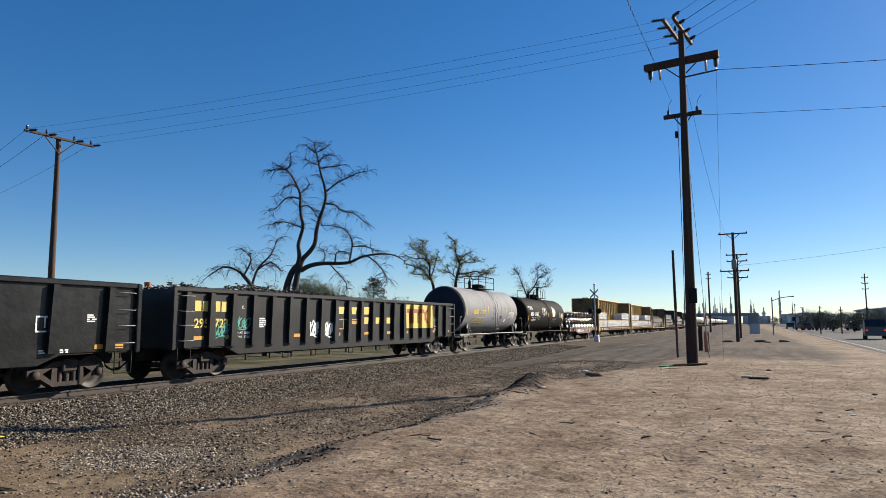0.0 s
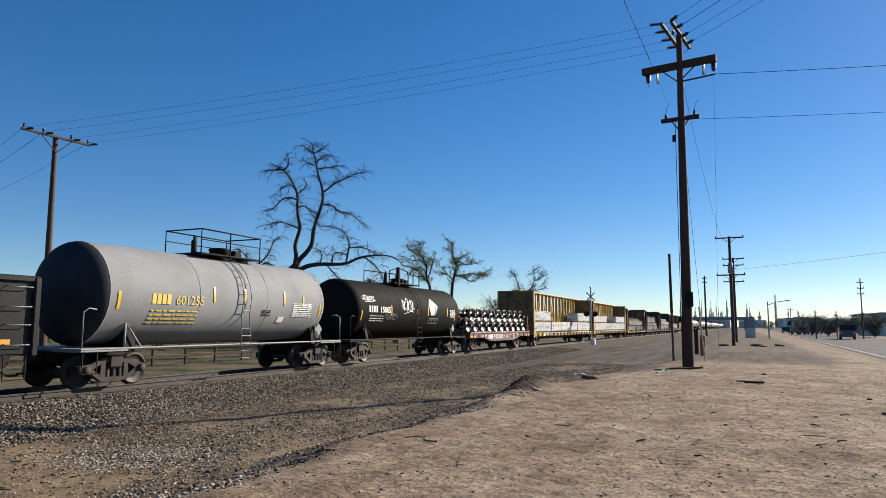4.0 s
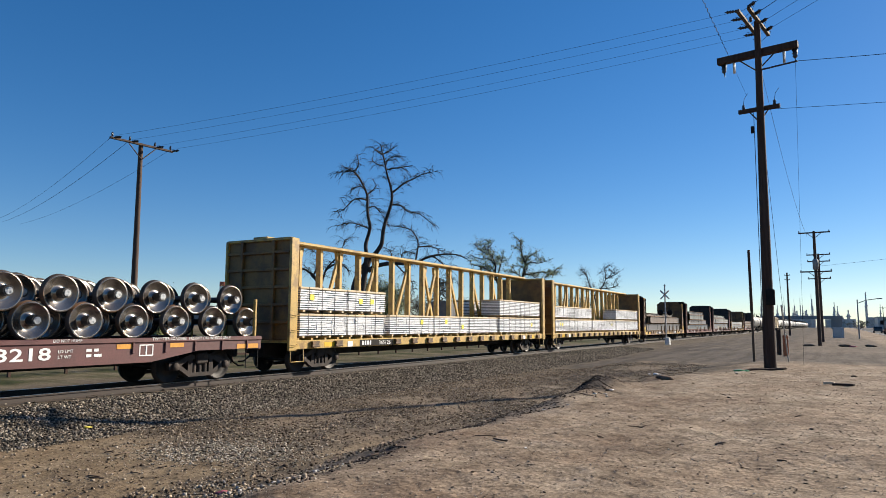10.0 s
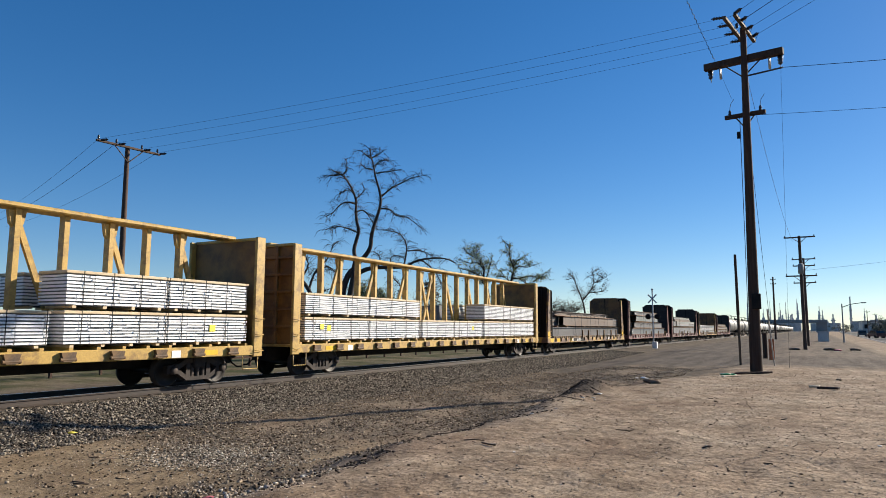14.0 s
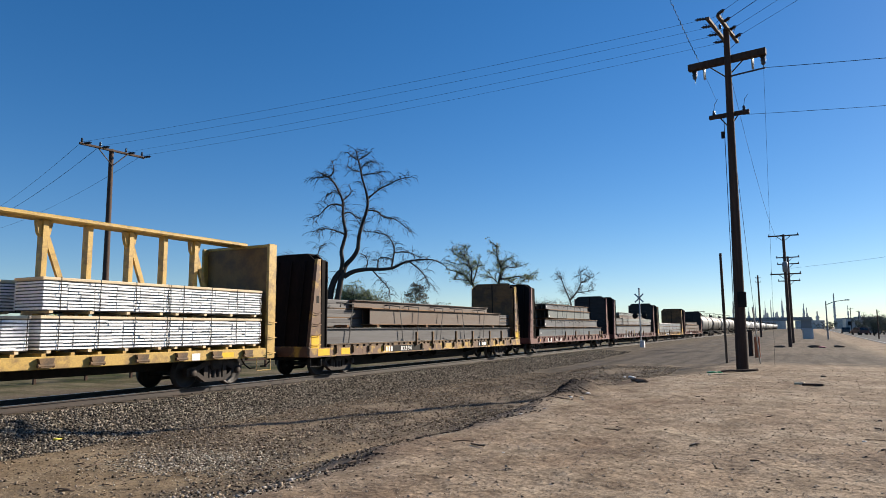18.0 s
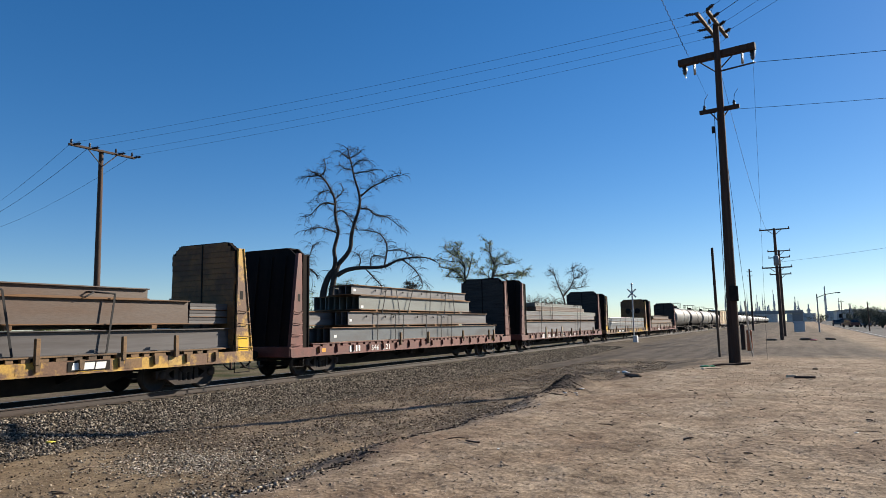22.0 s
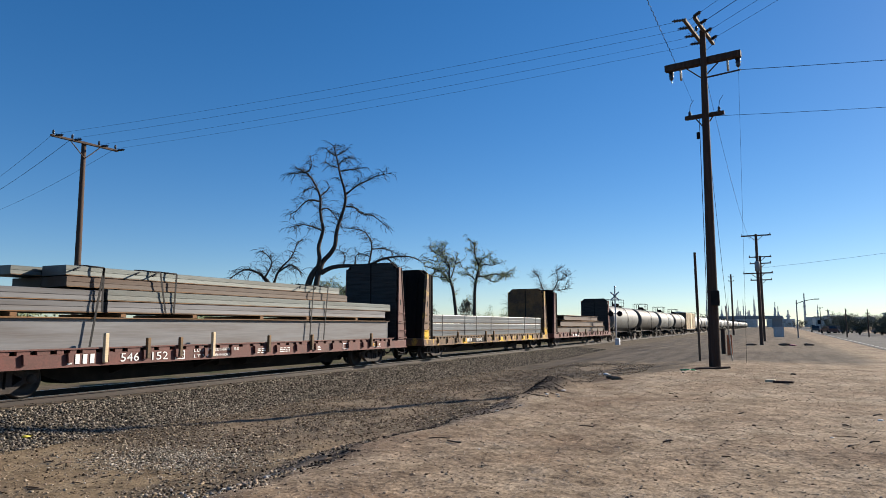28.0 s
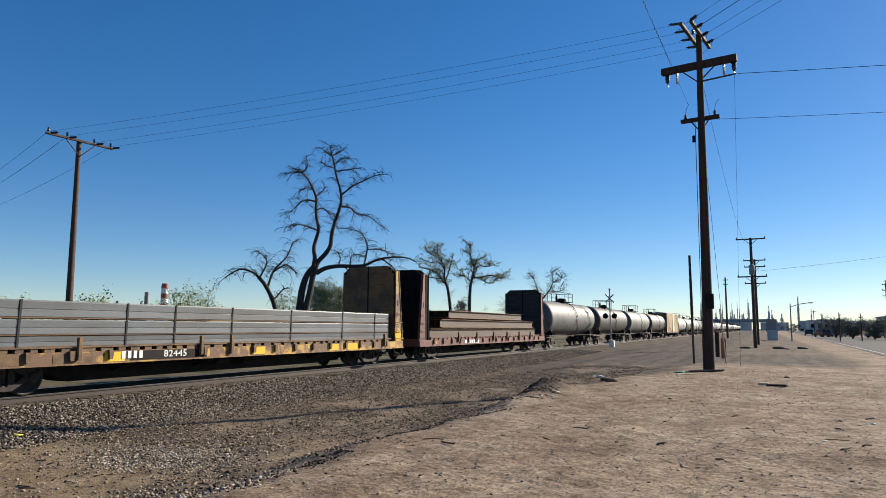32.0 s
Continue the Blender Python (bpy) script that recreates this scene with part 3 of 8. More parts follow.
def ground_sheet():
    nx, ny = len(GX), len(GY)
    v = [(x, y, height(x, y)) for y in GY for x in GX]
    f = [(j * nx + i, j * nx + i + 1, (j + 1) * nx + i + 1, (j + 1) * nx + i) for j in range(ny - 1) for i in range(nx - 1)]
    me = bpy.data.meshes.new("ground")
    me.from_pydata(v, [], f)
    me.polygons.foreach_set("use_smooth", [True] * len(f))
    # what lies on top: red is gravel, green is grass, blue is old tarmac, alpha is yellow sand
    at = me.attributes.new("cover", "FLOAT_COLOR", "POINT")
    buf, dark = [], []
    for x, y, z in v:
        w = noise.noise((x * 0.45, y * 0.45, 11)) * 0.9 + noise.noise((x * 1.6, y * 1.6, 5)) * 0.45
        gravel = smooth(-0.5, 1.4, y - bank(x) - 0.7 + w) * (1 - smooth(23.0, 27.0, y + w * 2))
        gravel *= 1 - 0.9 * bare(x, y)
        gravel = max(gravel, 0.75 * smooth(26, 36, x) * smooth(-0.2, 0.6, w + 0.35) * smooth(3.0, 6.5, y + 2 * w) * (1 - smooth(20.0, 21.5, y)))
        grass = smooth(23.0, 26.5, y + w * 2.5) * (0.55 + 0.45 * smooth(-0.3, 0.3, w)) * (1 - 0.5 * smooth(120, 200, abs(x)))
        tar = smooth(33, 37, x + 2 * w) * (1 - 0.2 * smooth(44, 52, x + 3 * w)) * smooth(-5, -3.5, y) * (1 - smooth(12, 13, y)) * 0.85
        # dark earth, and painted shade on the mound's left face and bank step
        soil_shade = 1.4 * math.exp(-(((x - 16.2) / 2.4) ** 2 + ((y - 5.3) / 0.60) ** 2)) + 0.5 * math.exp(-(((x - 9.5) / 4.0) ** 2 + ((y - bank(x) - 0.15) / 0.20) ** 2)) + 0.8 * math.exp(-(((x - 21.2) / 1.2) ** 2 + ((y - 7.6) / 0.5) ** 2))
        sand = (1 - smooth(9, 13, x + 1.5 * w)) * smooth(5.6, 6.8, y + 0.5 * w) * (1 - smooth(19, 20, y))
        buf += [gravel, grass, tar, sand]
        dark.append(min(1.0, max(0.0, soil_shade * (1.1 + 1.2 * w))))
    at.data.foreach_set("color", buf)
    me.attributes.new("soil_and_shade", "FLOAT", "POINT").data.foreach_set("value", dark)
    me.materials.append(ground_material())
    return tagged(new("ground", me), "dry tan dirt lot with grey gravel beside the tracks", "ground", kind="structure")


def ground_material():
    m = bpy.data.materials.new("dirt_and_gravel")
    m.use_nodes = True
    n, l = m.node_tree.nodes, m.node_tree.links
    b = n["Principled BSDF"]
    b.inputs["Roughness"].default_value, b.inputs["Specular IOR Level"].default_value = 0.95, 0.08
    tc, at, sep = n.new("ShaderNodeTexCoord"), n.new("ShaderNodeAttribute"), n.new("ShaderNodeSeparateColor")
    at.attribute_name = "cover"
    l.new(at.outputs["Color"], sep.inputs[0])

    def nz(scale, detail=5, rough=0.6):
        t = n.new("ShaderNodeTexNoise")
        t.inputs["Scale"].default_value, t.inputs["Detail"].default_value, t.inputs["Roughness"].default_value = scale, detail, rough
        l.new(tc.outputs["Object"], t.inputs["Vector"])
        return t.outputs["Fac"]

    def streaks():
        """Long wheel-worn streaks along the lot."""
        mp = n.new("ShaderNodeMapping")
        mp.inputs["Rotation"].default_value = (0, 0, 0.06)
        mp.inputs["Scale"].default_value = (0.10, 1.5, 1)
        l.new(tc.outputs["Object"], mp.inputs["Vector"])
        t = n.new("ShaderNodeTexNoise")
        t.inputs["Scale"].default_value, t.inputs["Detail"].default_value = 1.0, 5
        l.new(mp.outputs[0], t.inputs["Vector"])
        return t.outputs["Fac"]

    def ramp(src, stops):
        r = n.new("ShaderNodeValToRGB")
        e = r.color_ramp.elements
        e[0].position, e[0].color = stops[0][0], (*stops[0][1], 1)
        e[1].position, e[1].color = stops[-1][0], (*stops[-1][1], 1)
        for p, c in stops[1:-1]:
            e.new(p).color = (*c, 1)
        l.new(src, r.inputs["Fac"])
        return r.outputs["Color"]

    def mix(fac, a, c, mode="MIX"):
        x = n.new("ShaderNodeMix")
        x.data_type, x.blend_type = "RGBA", mode
        for s, k in ((fac, "Factor"), (a, "A"), (c, "B")):
            if isinstance(s, float):
                x.inputs[k].default_value = s
            else:
                l.new(s, x.inputs[k])
        return x.outputs["Result"]

    sandy = at.outputs["Alpha"]
    dirt = ramp(nz(0.5, 8, 0.65), ((0.3, (0.162, 0.110, 0.073)), (0.5, (0.240, 0.182, 0.126)), (0.7, (0.300, 0.246, 0.182))))
    dirt = mix(sandy, dirt, ramp(nz(0.8, 8, 0.65), ((0.3, (0.145, 0.103, 0.062)), (0.5, (0.208, 0.154, 0.095)), (0.7, (0.260, 0.204, 0.135)))))
    dirt = mix(0.35, dirt, ramp(streaks(), ((0.36, (0.74, 0.72, 0.70)), (0.5, (1.0, 1.0, 1.0)), (0.66, (1.22, 1.22, 1.22)))), "MULTIPLY")
    grit = ramp(nz(24, 4, 0.65), ((0.26, (0.30, 0.29, 0.28)), (0.5, (1.0, 1.0, 1.0)), (0.74, (1.75, 1.75, 1.75))))
    dirt = mix(0.75, dirt, grit, "MULTIPLY")
    dirt = mix(0.6, dirt, ramp(nz(4, 6, 0.7), ((0.30, (0.45, 0.43, 0.41)), (0.5, (1.0, 1.0, 1.0)), (0.70, (1.45, 1.45, 1.45)))), "MULTIPLY")
    dirt = mix(0.7, dirt, ramp(nz(1.3, 5, 0.7), ((0.34, (0.66, 0.64, 0.62)), (0.5, (1.0, 1.0, 1.0)), (0.66, (1.22, 1.21, 1.20)))), "MULTIPLY")
    vor = n.new("ShaderNodeTexVoronoi")
    vor.inputs["Scale"].default_value = 26
    l.new(tc.outputs["Object"], vor.inputs["Vector"])
    chip = n.new("ShaderNodeSeparateColor")
    l.new(vor.outputs["Color"], chip.inputs[0])
    gravel = ramp(chip.outputs[0], ((0.0, (0.038, 0.031, 0.024)), (0.55, (0.090, 0.073, 0.055)), (0.9, (0.16, 0.135, 0.104)), (1.0, (0.24, 0.21, 0.17))))
    gravel = mix(0.55, gravel, ramp(nz(0.7, 6), ((0.35, (0.054, 0.044, 0.034)), (0.65, (0.130, 0.101, 0.071)))))
    grass = ramp(nz(2.5, 6), ((0.35, (0.028, 0.034, 0.012)), (0.6, (0.052, 0.058, 0.022)), (0.75, (0.11, 0.09, 0.052))))
    tar = ramp(nz(1.2, 6), ((0.35, (0.055, 0.047, 0.041)), (0.65, (0.105, 0.088, 0.073))))
    tar = mix(0.8, tar, ramp(streaks(), ((0.38, (0.6, 0.6, 0.6)), (0.5, (1.0, 1.0, 1.0)), (0.66, (1.35, 1.3, 1.25)))), "MULTIPLY")
    col = mix(sep.outputs[0], dirt, gravel)
    col = mix(sep.outputs[1], col, grass)
    col = mix(sep.outputs[2], col, tar)
    # one dark colour for both the bare earth and the painted shade
    soil = ramp(nz(6, 5), ((0.35, (0.022, 0.019, 0.018)), (0.65, (0.075, 0.06, 0.05))))
    ds = n.new("ShaderNodeAttribute")
    ds.attribute_name = "soil_and_shade"
    col = mix(ds.outputs["Fac"], col, soil)
    l.new(col, b.inputs["Base Color"])
    bp, bq = n.new("ShaderNodeBump"), n.new("ShaderNodeBump")
    bp.inputs["Strength"].default_value, bp.inputs["Distance"].default_value = 0.85, 0.04
    bq.inputs["Strength"].default_value, bq.inputs["Distance"].default_value = 0.15, 0.012
    l.new(nz(8, 5, 0.55), bp.inputs["Height"])
    l.new(vor.outputs["Distance"], bq.inputs["Height"])
    l.new(bp.outputs[0], bq.inputs["Normal"])
    l.new(bq.outputs[0], b.inputs["Normal"])
    return m


def stones(name, count, place, size, material, seed, flat=0.7, simple=False):
    """Many small angular stones in one mesh; place(rng) gives x, y arrays."""
    rng = np.random.default_rng(seed)
    x, y = place(rng, count)
    z = np.array([height(a, b) for a, b in zip(x, y)])
    r = size[0] + (size[1] - size[0]) * rng.random(count) ** 2
    corner = np.array([(i, j, k) for k in (-1, 1) for j in (-1, 1) for i in (-1, 1)], float)
    if simple:
        corner = np.array([(1.3, 0, 0), (0, 1.3, 0), (-1.3, 0, 0), (0, -1.3, 0), (0, 0, 1.2), (0, 0, -1)], float)
    pts = corner[None] * (0.55 + 0.45 * rng.random((count, len(corner), 1))) * r[:, None, None] * (0.65 + 0.7 * rng.random((count, 1, 3)))
    a = rng.random(count) * 6.283
    c, s = np.cos(a)[:, None], np.sin(a)[:, None]
    tilt = rng.normal(0, 0.5, count)[:, None]
    px, py, pz = pts[..., 0], pts[..., 1], pts[..., 2] * flat
    py, pz = py * np.cos(tilt) - pz * np.sin(tilt), py * np.sin(tilt) + pz * np.cos(tilt)
    px, py = px * c - py * s, px * s + py * c
    co = np.stack([px + x[:, None], py + y[:, None], pz + z[:, None] + r[:, None] * 0.25], -1).reshape(-1, 3)
    quad = np.array([(0, 2, 3, 1), (4, 5, 7, 6), (0, 1, 5, 4), (2, 6, 7, 3), (0, 4, 6, 2), (1, 3, 7, 5)])
    if simple:
        quad = np.array([(0, 1, 4), (1, 2, 4), (2, 3, 4), (3, 0, 4), (1, 0, 5), (2, 1, 5), (3, 2, 5), (0, 3, 5)])
    n = quad.shape[1]
    faces = (quad[None] + len(corner) * np.arange(count)[:, None, None]).reshape(-1, n)
    me = bpy.data.meshes.new(name)
    me.vertices.add(len(co))
    me.vertices.foreach_set("co", co.ravel())
    me.loops.add(faces.size)
    me.loops.foreach_set("vertex_index", faces.ravel().astype(np.int32))
    me.polygons.add(len(faces))
    me.polygons.foreach_set("loop_start", np.arange(0, faces.size, n, dtype=np.int32))
    me.update(calc_edges=True)
    me.validate()
    me.materials.append(material)
    return new(name, me)


def in_strip(x0, x1, y0, y1, power=1.0):
    def place(rng, n):
        return x0 + (x1 - x0) * rng.random(n) ** power, y0 + (y1 - y0) * rng.random(n)
    return place


def on_gravel(x0, x1, y0, y1):
    def place(rng, n):
        xs, ys = np.zeros(0), np.zeros(0)
        while len(xs) < n:
            x, y = x0 + (x1 - x0) * rng.random(n) ** 1.6, y0 + (y1 - y0) * rng.random(n)
            keep = np.array([rng.random() > 0.92 * bare(a, b) + 0.9 * (1 - smooth(-0.4, 1.2, b - bank(a))) for a, b in zip(x, y)])
            xs, ys = np.concatenate([xs, x[keep]]), np.concatenate([ys, y[keep]])
        return xs[:n], ys[:n]
    return place


def patch_of(cx, cy, sx, sy):
    def place(rng, n):
        return rng.normal(cx, sx, n), rng.normal(cy, sy, n)
    return place


def along_bank(rng, n):
    x = 5.2 + 13 * rng.random(n)
    return x, np.array([bank(a) for a in x]) + 0.15 + rng.normal(0, 0.16, n)


def heaped(rng, n):
    return rng.normal(16.4, 1.3, n), rng.normal(5.2, 0.22, n)


M["palechip"] = island("pale_gravel_chip", (0.09, 0.08, 0.06), (0.55, 0.50, 0.41), 0.9, (0.22, 0.19, 0.15))
M["clodbit"] = island("brown_clod_bit", (0.095, 0.070, 0.050), (0.40, 0.33, 0.25), 0.95, (0.20, 0.15, 0.11))
M["rubble"] = island("pale_rubble", (0.22, 0.20, 0.17), (0.5, 0.47, 0.42), 0.9)
ground_sheet()
tagged(stones("ballast", 68000, in_strip(4, 60, 12.9, 15.95, 1.7), (0.011, 0.031), M["stone"], 1), "grey crushed-rock ballast along the rails", "ballast", kind="stuff")
tagged(stones("trackbed_ballast", 9000, in_strip(4, 50, 16.3, 20.2, 1.4), (0.016, 0.042), M["stone"], 2), "grey crushed-rock ballast between the ties", "ballast", kind="stuff")
tagged(stones("loose_gravel", 46000, on_gravel(4.3, 34, 5.0, 13.2), (0.006, 0.026), M["chip"], 3, 0.6), "loose grey gravel scattered over the dirt", "gravel", kind="stuff")
tagged(stones("pale_gravel", 3600, patch_of(8.6, 9.3, 0.6, 0.95), (0.006, 0.021), M["palechip"], 8, 0.6), "pale gravel spread in a patch on the dirt", "gravel", kind="stuff")
tagged(stones("dirt_clods", 5500, in_strip(5.4, 30, -7, 6.0, 1.2), (0.004, 0.017), M["clodbit"], 9, 0.45), "small brown clods and stones on the dirt lot", "clods", kind="stuff")
tagged(stones("edge_debris", 520, along_bank, (0.005, 0.022), M["soil"], 10, 0.5), "dark crumbs of earth along the edge of the dirt", "soil", kind="stuff")
tagged(stones("sand_debris", 1500, in_strip(5.6, 9.6, 6.8, 13.0), (0.004, 0.018), M["clodbit"], 12, 0.45), "brown debris scattered over the sandy dirt", "debris", kind="stuff")
tagged(stones("dirt_pebbles", 14000, in_strip(5.0, 29, -6, 6.0, 1.4), (0.004, 0.016), M["pebble"], 4, 0.55, True), "small tan pebbles and clods on the dirt", "pebbles", kind="stuff")
tagged(stones("fine_grit", 55000, in_strip(3.9, 14, -4.5, 11.5, 1.6), (0.0025, 0.008), M["pebble"], 5, 0.6, True), "fine tan grit on the dirt", "grit", kind="stuff")
tagged(stones("dark_soil_lumps", 2600, heaped, (0.004, 0.016), M["soil"], 6), "dark crumbled soil on the mound", "soil", kind="stuff")
tagged(stones("pale_rubble_bits", 190, in_strip(4.6, 7.0, 5.3, 7.6, 1.0), (0.008, 0.034), M["rubble"], 7), "pale broken concrete bits in the dirt", "rubble", kind="stuff")


# ---- track ----
def rail_profile():
    return [(-0.070, -0.175), (0.070, -0.175), (0.070, -0.163), (0.012, -0.145), (0.009, -0.045), (0.036, -0.034), (0.037, -0.008), (0.028, 0.0), (-0.028, 0.0), (-0.037, -0.008), (-0.036, -0.034), (-0.009, -0.045), (-0.012, -0.145), (-0.070, -0.163)]


track = thing("railway_track", "single railway track with rusty rails on dark wooden ties", "railway track", pose(0, TRACK, 0), kind="structure")
for side in (-0.755, 0.755):
    part("rail", Shape().prism([(a + side, b) for a, b in rail_profile()], "x", -120, 900), M["rail"], track)
    part("rail_head", B((-120, side - 0.026, -0.004), (900, side + 0.026, 0.003)), M["railtop"], track, "polished running surface of the rail")
tie = B((-0.115, -1.3, -0.34), (0.115, 1.3, -0.172), 0.012).mesh("tie", M["tie"])
for k in range(190):
    part("tie", tie, None, track, at=(-10 + k * 0.52, random.uniform(-0.04, 0.04), random.uniform(-0.008, 0.004)))
far_ties = Shape()
for k in range(400):
    far_ties.box((89 + k * 0.52, -1.3, -0.34), (89.23 + k * 0.52, 1.3, -0.172))
tagged(part("far_ties", far_ties, M["tie"], track), kind="stuff")

# ---- road ----
road = Shape()
road.add([(-60, -5.0, 0.012), (1500, -33, 0.012), (1500, -44, 0.012), (-60, -15.5, 0.012), (-60, -5.0, -0.2), (1500, -33, -0.2), (1500, -44, -0.2), (-60, -15.5, -0.2)],
         [(0, 3, 2, 1), (0, 1, 5, 4), (2, 3, 7, 6)])
road_ob = thing("road", "worn grey asphalt road with a white edge line", "road", None, road, M["asphalt"], kind="structure")
part("edge_line", Shape().add([(-60, -5.45, 0.017), (1500, -33.45, 0.017), (1500, -33.55, 0.017), (-60, -5.55, 0.017)], [(0, 3, 2, 1)]), M["pale"], road_ob, "worn white edge line")

# ---- running gear ----
def wheel_profile(r):
    """Across the tread from the outer face to the flange, as (along the axle, radius)."""
    return [(-0.075, 0.06), (-0.075, 0.12), (-0.03, 0.15), (-0.035, r - 0.085), (-0.07, r - 0.06), (-0.07, r - 0.012), (0.03, r), (0.045, r + 0.025), (0.06, r + 0.022), (0.062, r - 0.06), (0.02, r - 0.085), (0.02, 0.15), (0.06, 0.12), (0.06, 0.06)]


def wheel_set(r, half=0.755, n=28):
    s = Shape()
    for sign in (-1, 1):
        prof = [(-half + a, b) if sign < 0 else (half - a, b) for a, b in wheel_profile(r)]
        s.lathe(prof, (0, 0, 0), "y", n, close=True)
    s.tube((0, -1.02, 0), (0, 1.02, 0), 0.085, 12)
    return s


RUN = wheel_set(0.457).mesh("wheel_set", M["runwheel"])
SIDE = Shape()
SIDE.plate([(-1.10, 0.38), (-1.10, 0.60), (-0.78, 0.64), (-0.40, 0.80), (0.40, 0.80), (0.78, 0.64), (1.10, 0.60), (1.10, 0.38), (0.74, 0.38), (0.42, 0.17), (-0.42, 0.17), (-0.74, 0.38)],
           [[(-0.70, 0.50), (-0.46, 0.34), (-0.44, 0.64)], [(0.70, 0.50), (0.44, 0.64), (0.46, 0.34)], [(-0.30, 0.28), (0.30, 0.28), (0.30, 0.66), (-0.30, 0.66)]], "y", -0.09, 0.09)
SIDE = SIDE.mesh("side_frame", M["truck"])
BOLSTER = B((-0.22, -1.18, 0.52), (0.22, 1.18, 0.86), 0.04).mesh("truck", M["truck"])
SPRING = Shape()
for sx in (-0.2, 0.0, 0.2):
    SPRING.lathe([(0.26 + 0.026 * k, 0.070 + (0.022 if k % 2 else 0)) for k in range(14)], (sx, 0, 0), "z", 10)
SPRING = SPRING.mesh("spring_nest", M["truck"])
CAP = Shape().lathe([(-0.09, 0.0), (-0.09, 0.09), (-0.05, 0.12), (0.06, 0.12)], (0, 0, 0), "y", 14).mesh("bearing_cap", M["truck"])
CAPBLUE = Shape().lathe([(-0.09, 0.0), (-0.09, 0.09), (-0.05, 0.12), (0.06, 0.12)], (0, 0, 0), "y", 14).mesh("bearing_cap", M["blue"])


def truck(car, x, cap=None, detail=True, lift=0.0):
    t = part("truck", BOLSTER, None, car, "rusty cast-steel four-wheel truck", at=(x, 0, lift))
    for sy in (-1.02, 1.02):
        part("side_frame", SIDE, None, t, at=(0, sy, 0))
    for ax in (-0.9, 0.9):
        w = new("wheel_set", RUN)
        w.parent = t
        w.matrix_parent_inverse = Matrix.Translation((ax, 0, 0.457))
        WHEELS.append(w)
        if detail:
            part("bearing_cap", cap or CAP, None, t, at=(ax, -1.10, 0.48))
    if detail:
        part("spring_nest", SPRING, None, t, "coil springs", at=(0, -1.02, 0))
    return t


COUPLER = Shape().box((-0.45, -0.09, 0.76), (0.15, 0.09, 0.94), 0.03).box((0.12, -0.16, 0.70), (0.40, 0.16, 0.98), 0.05).rod([(-0.2, -0.35, 0.80), (0.0, -0.35, 0.55), (0.25, -0.32, 0.42), (0.5, -0.3, 0.42)], 0.028).mesh("coupler", M["dark"])


def couplers(car, half):
    for sx in (-1, 1):
        c = part("coupler", COUPLER, None, car, "dark knuckle coupler with air hose")
        c.matrix_basis = Matrix.Translation((sx * half, 0, 0)) @ Matrix.Rotation(0 if sx > 0 else math.pi, 4, "Z")


def grab(s, x0, x1, y, z, d=0.07, r=0.012):
    s.rod([(x0, y, z), (x0, y - d, z - 0.02), (x1, y - d, z - 0.02), (x1, y, z)], r, 5)


def grab_iron(parent, x0, x1, y, z, d, material, r=0.012):
    s = Shape()
    grab(s, x0, x1, y, z, d, r)
    return part("grab_iron", s, material, parent)


def stirrup(x0, x1, y, z0, z1):
    return Shape().rod([(x0, y, z0), (x0, y, z1), (x1, y, z1), (x1, y, z0)], 0.018, 6)


def bars(car, x, z, w, rows, y, h=0.035, gap=0.055, material=None, name="small_print", seed=0, label="unreadable white stencil lines"):
    """Lines of print too small to read."""
    rng, s = random.Random(seed), Shape()
    for k in range(rows):
        u = 0.0
        while u < w - 0.05:
            d = min(rng.uniform(0.08, 0.30), w - u)
            s.box((x + u, y - 0.003, z - k * gap - h), (x + u + d, y + 0.002, z - k * gap))
            u += d + rng.uniform(0.03, 0.10)
    return part(name, s, material or M["white"], car, label)


def panel(name, car, x0, z0, x1, z1, y, material, label="", t=0.004):
    return part(name, B((x0, y - t, z0), (x1, y + 0.002, z1)), material, car, label)


def stencil(car, text, x, z, size, y, material=None, label="", lean=0.0, bold=0.0, name="lettering", width=None):
    me = letters(text, size, material or M["white"], name, bold, lean)
    if width:
        span = max(v.co.x for v in me.vertices) - min(v.co.x for v in me.vertices)
        me.transform(Matrix.Diagonal((width / span, 1, 1, 1)))
    return part(name, me, None, car, label or "painted white lettering", at=(x, y, z))


def blocks(car, x, z, w, h, n, y, material=None, label="painted reporting mark", gap=0.22, lean=0.0, name="painted_mark"):
    """A name drawn as plain blocks, one for each sign."""
    s, d = Shape(), w / n
    for k in range(n):
        a, b = x + k * d, x + k * d + d * (1 - gap)
        e = h * lean
        s.add([(a, y, z), (b, y, z), (b + e, y, z + h), (a + e, y, z + h)], [(0, 1, 2, 3)])
    return part(name, s, material or M["white"], car, label)


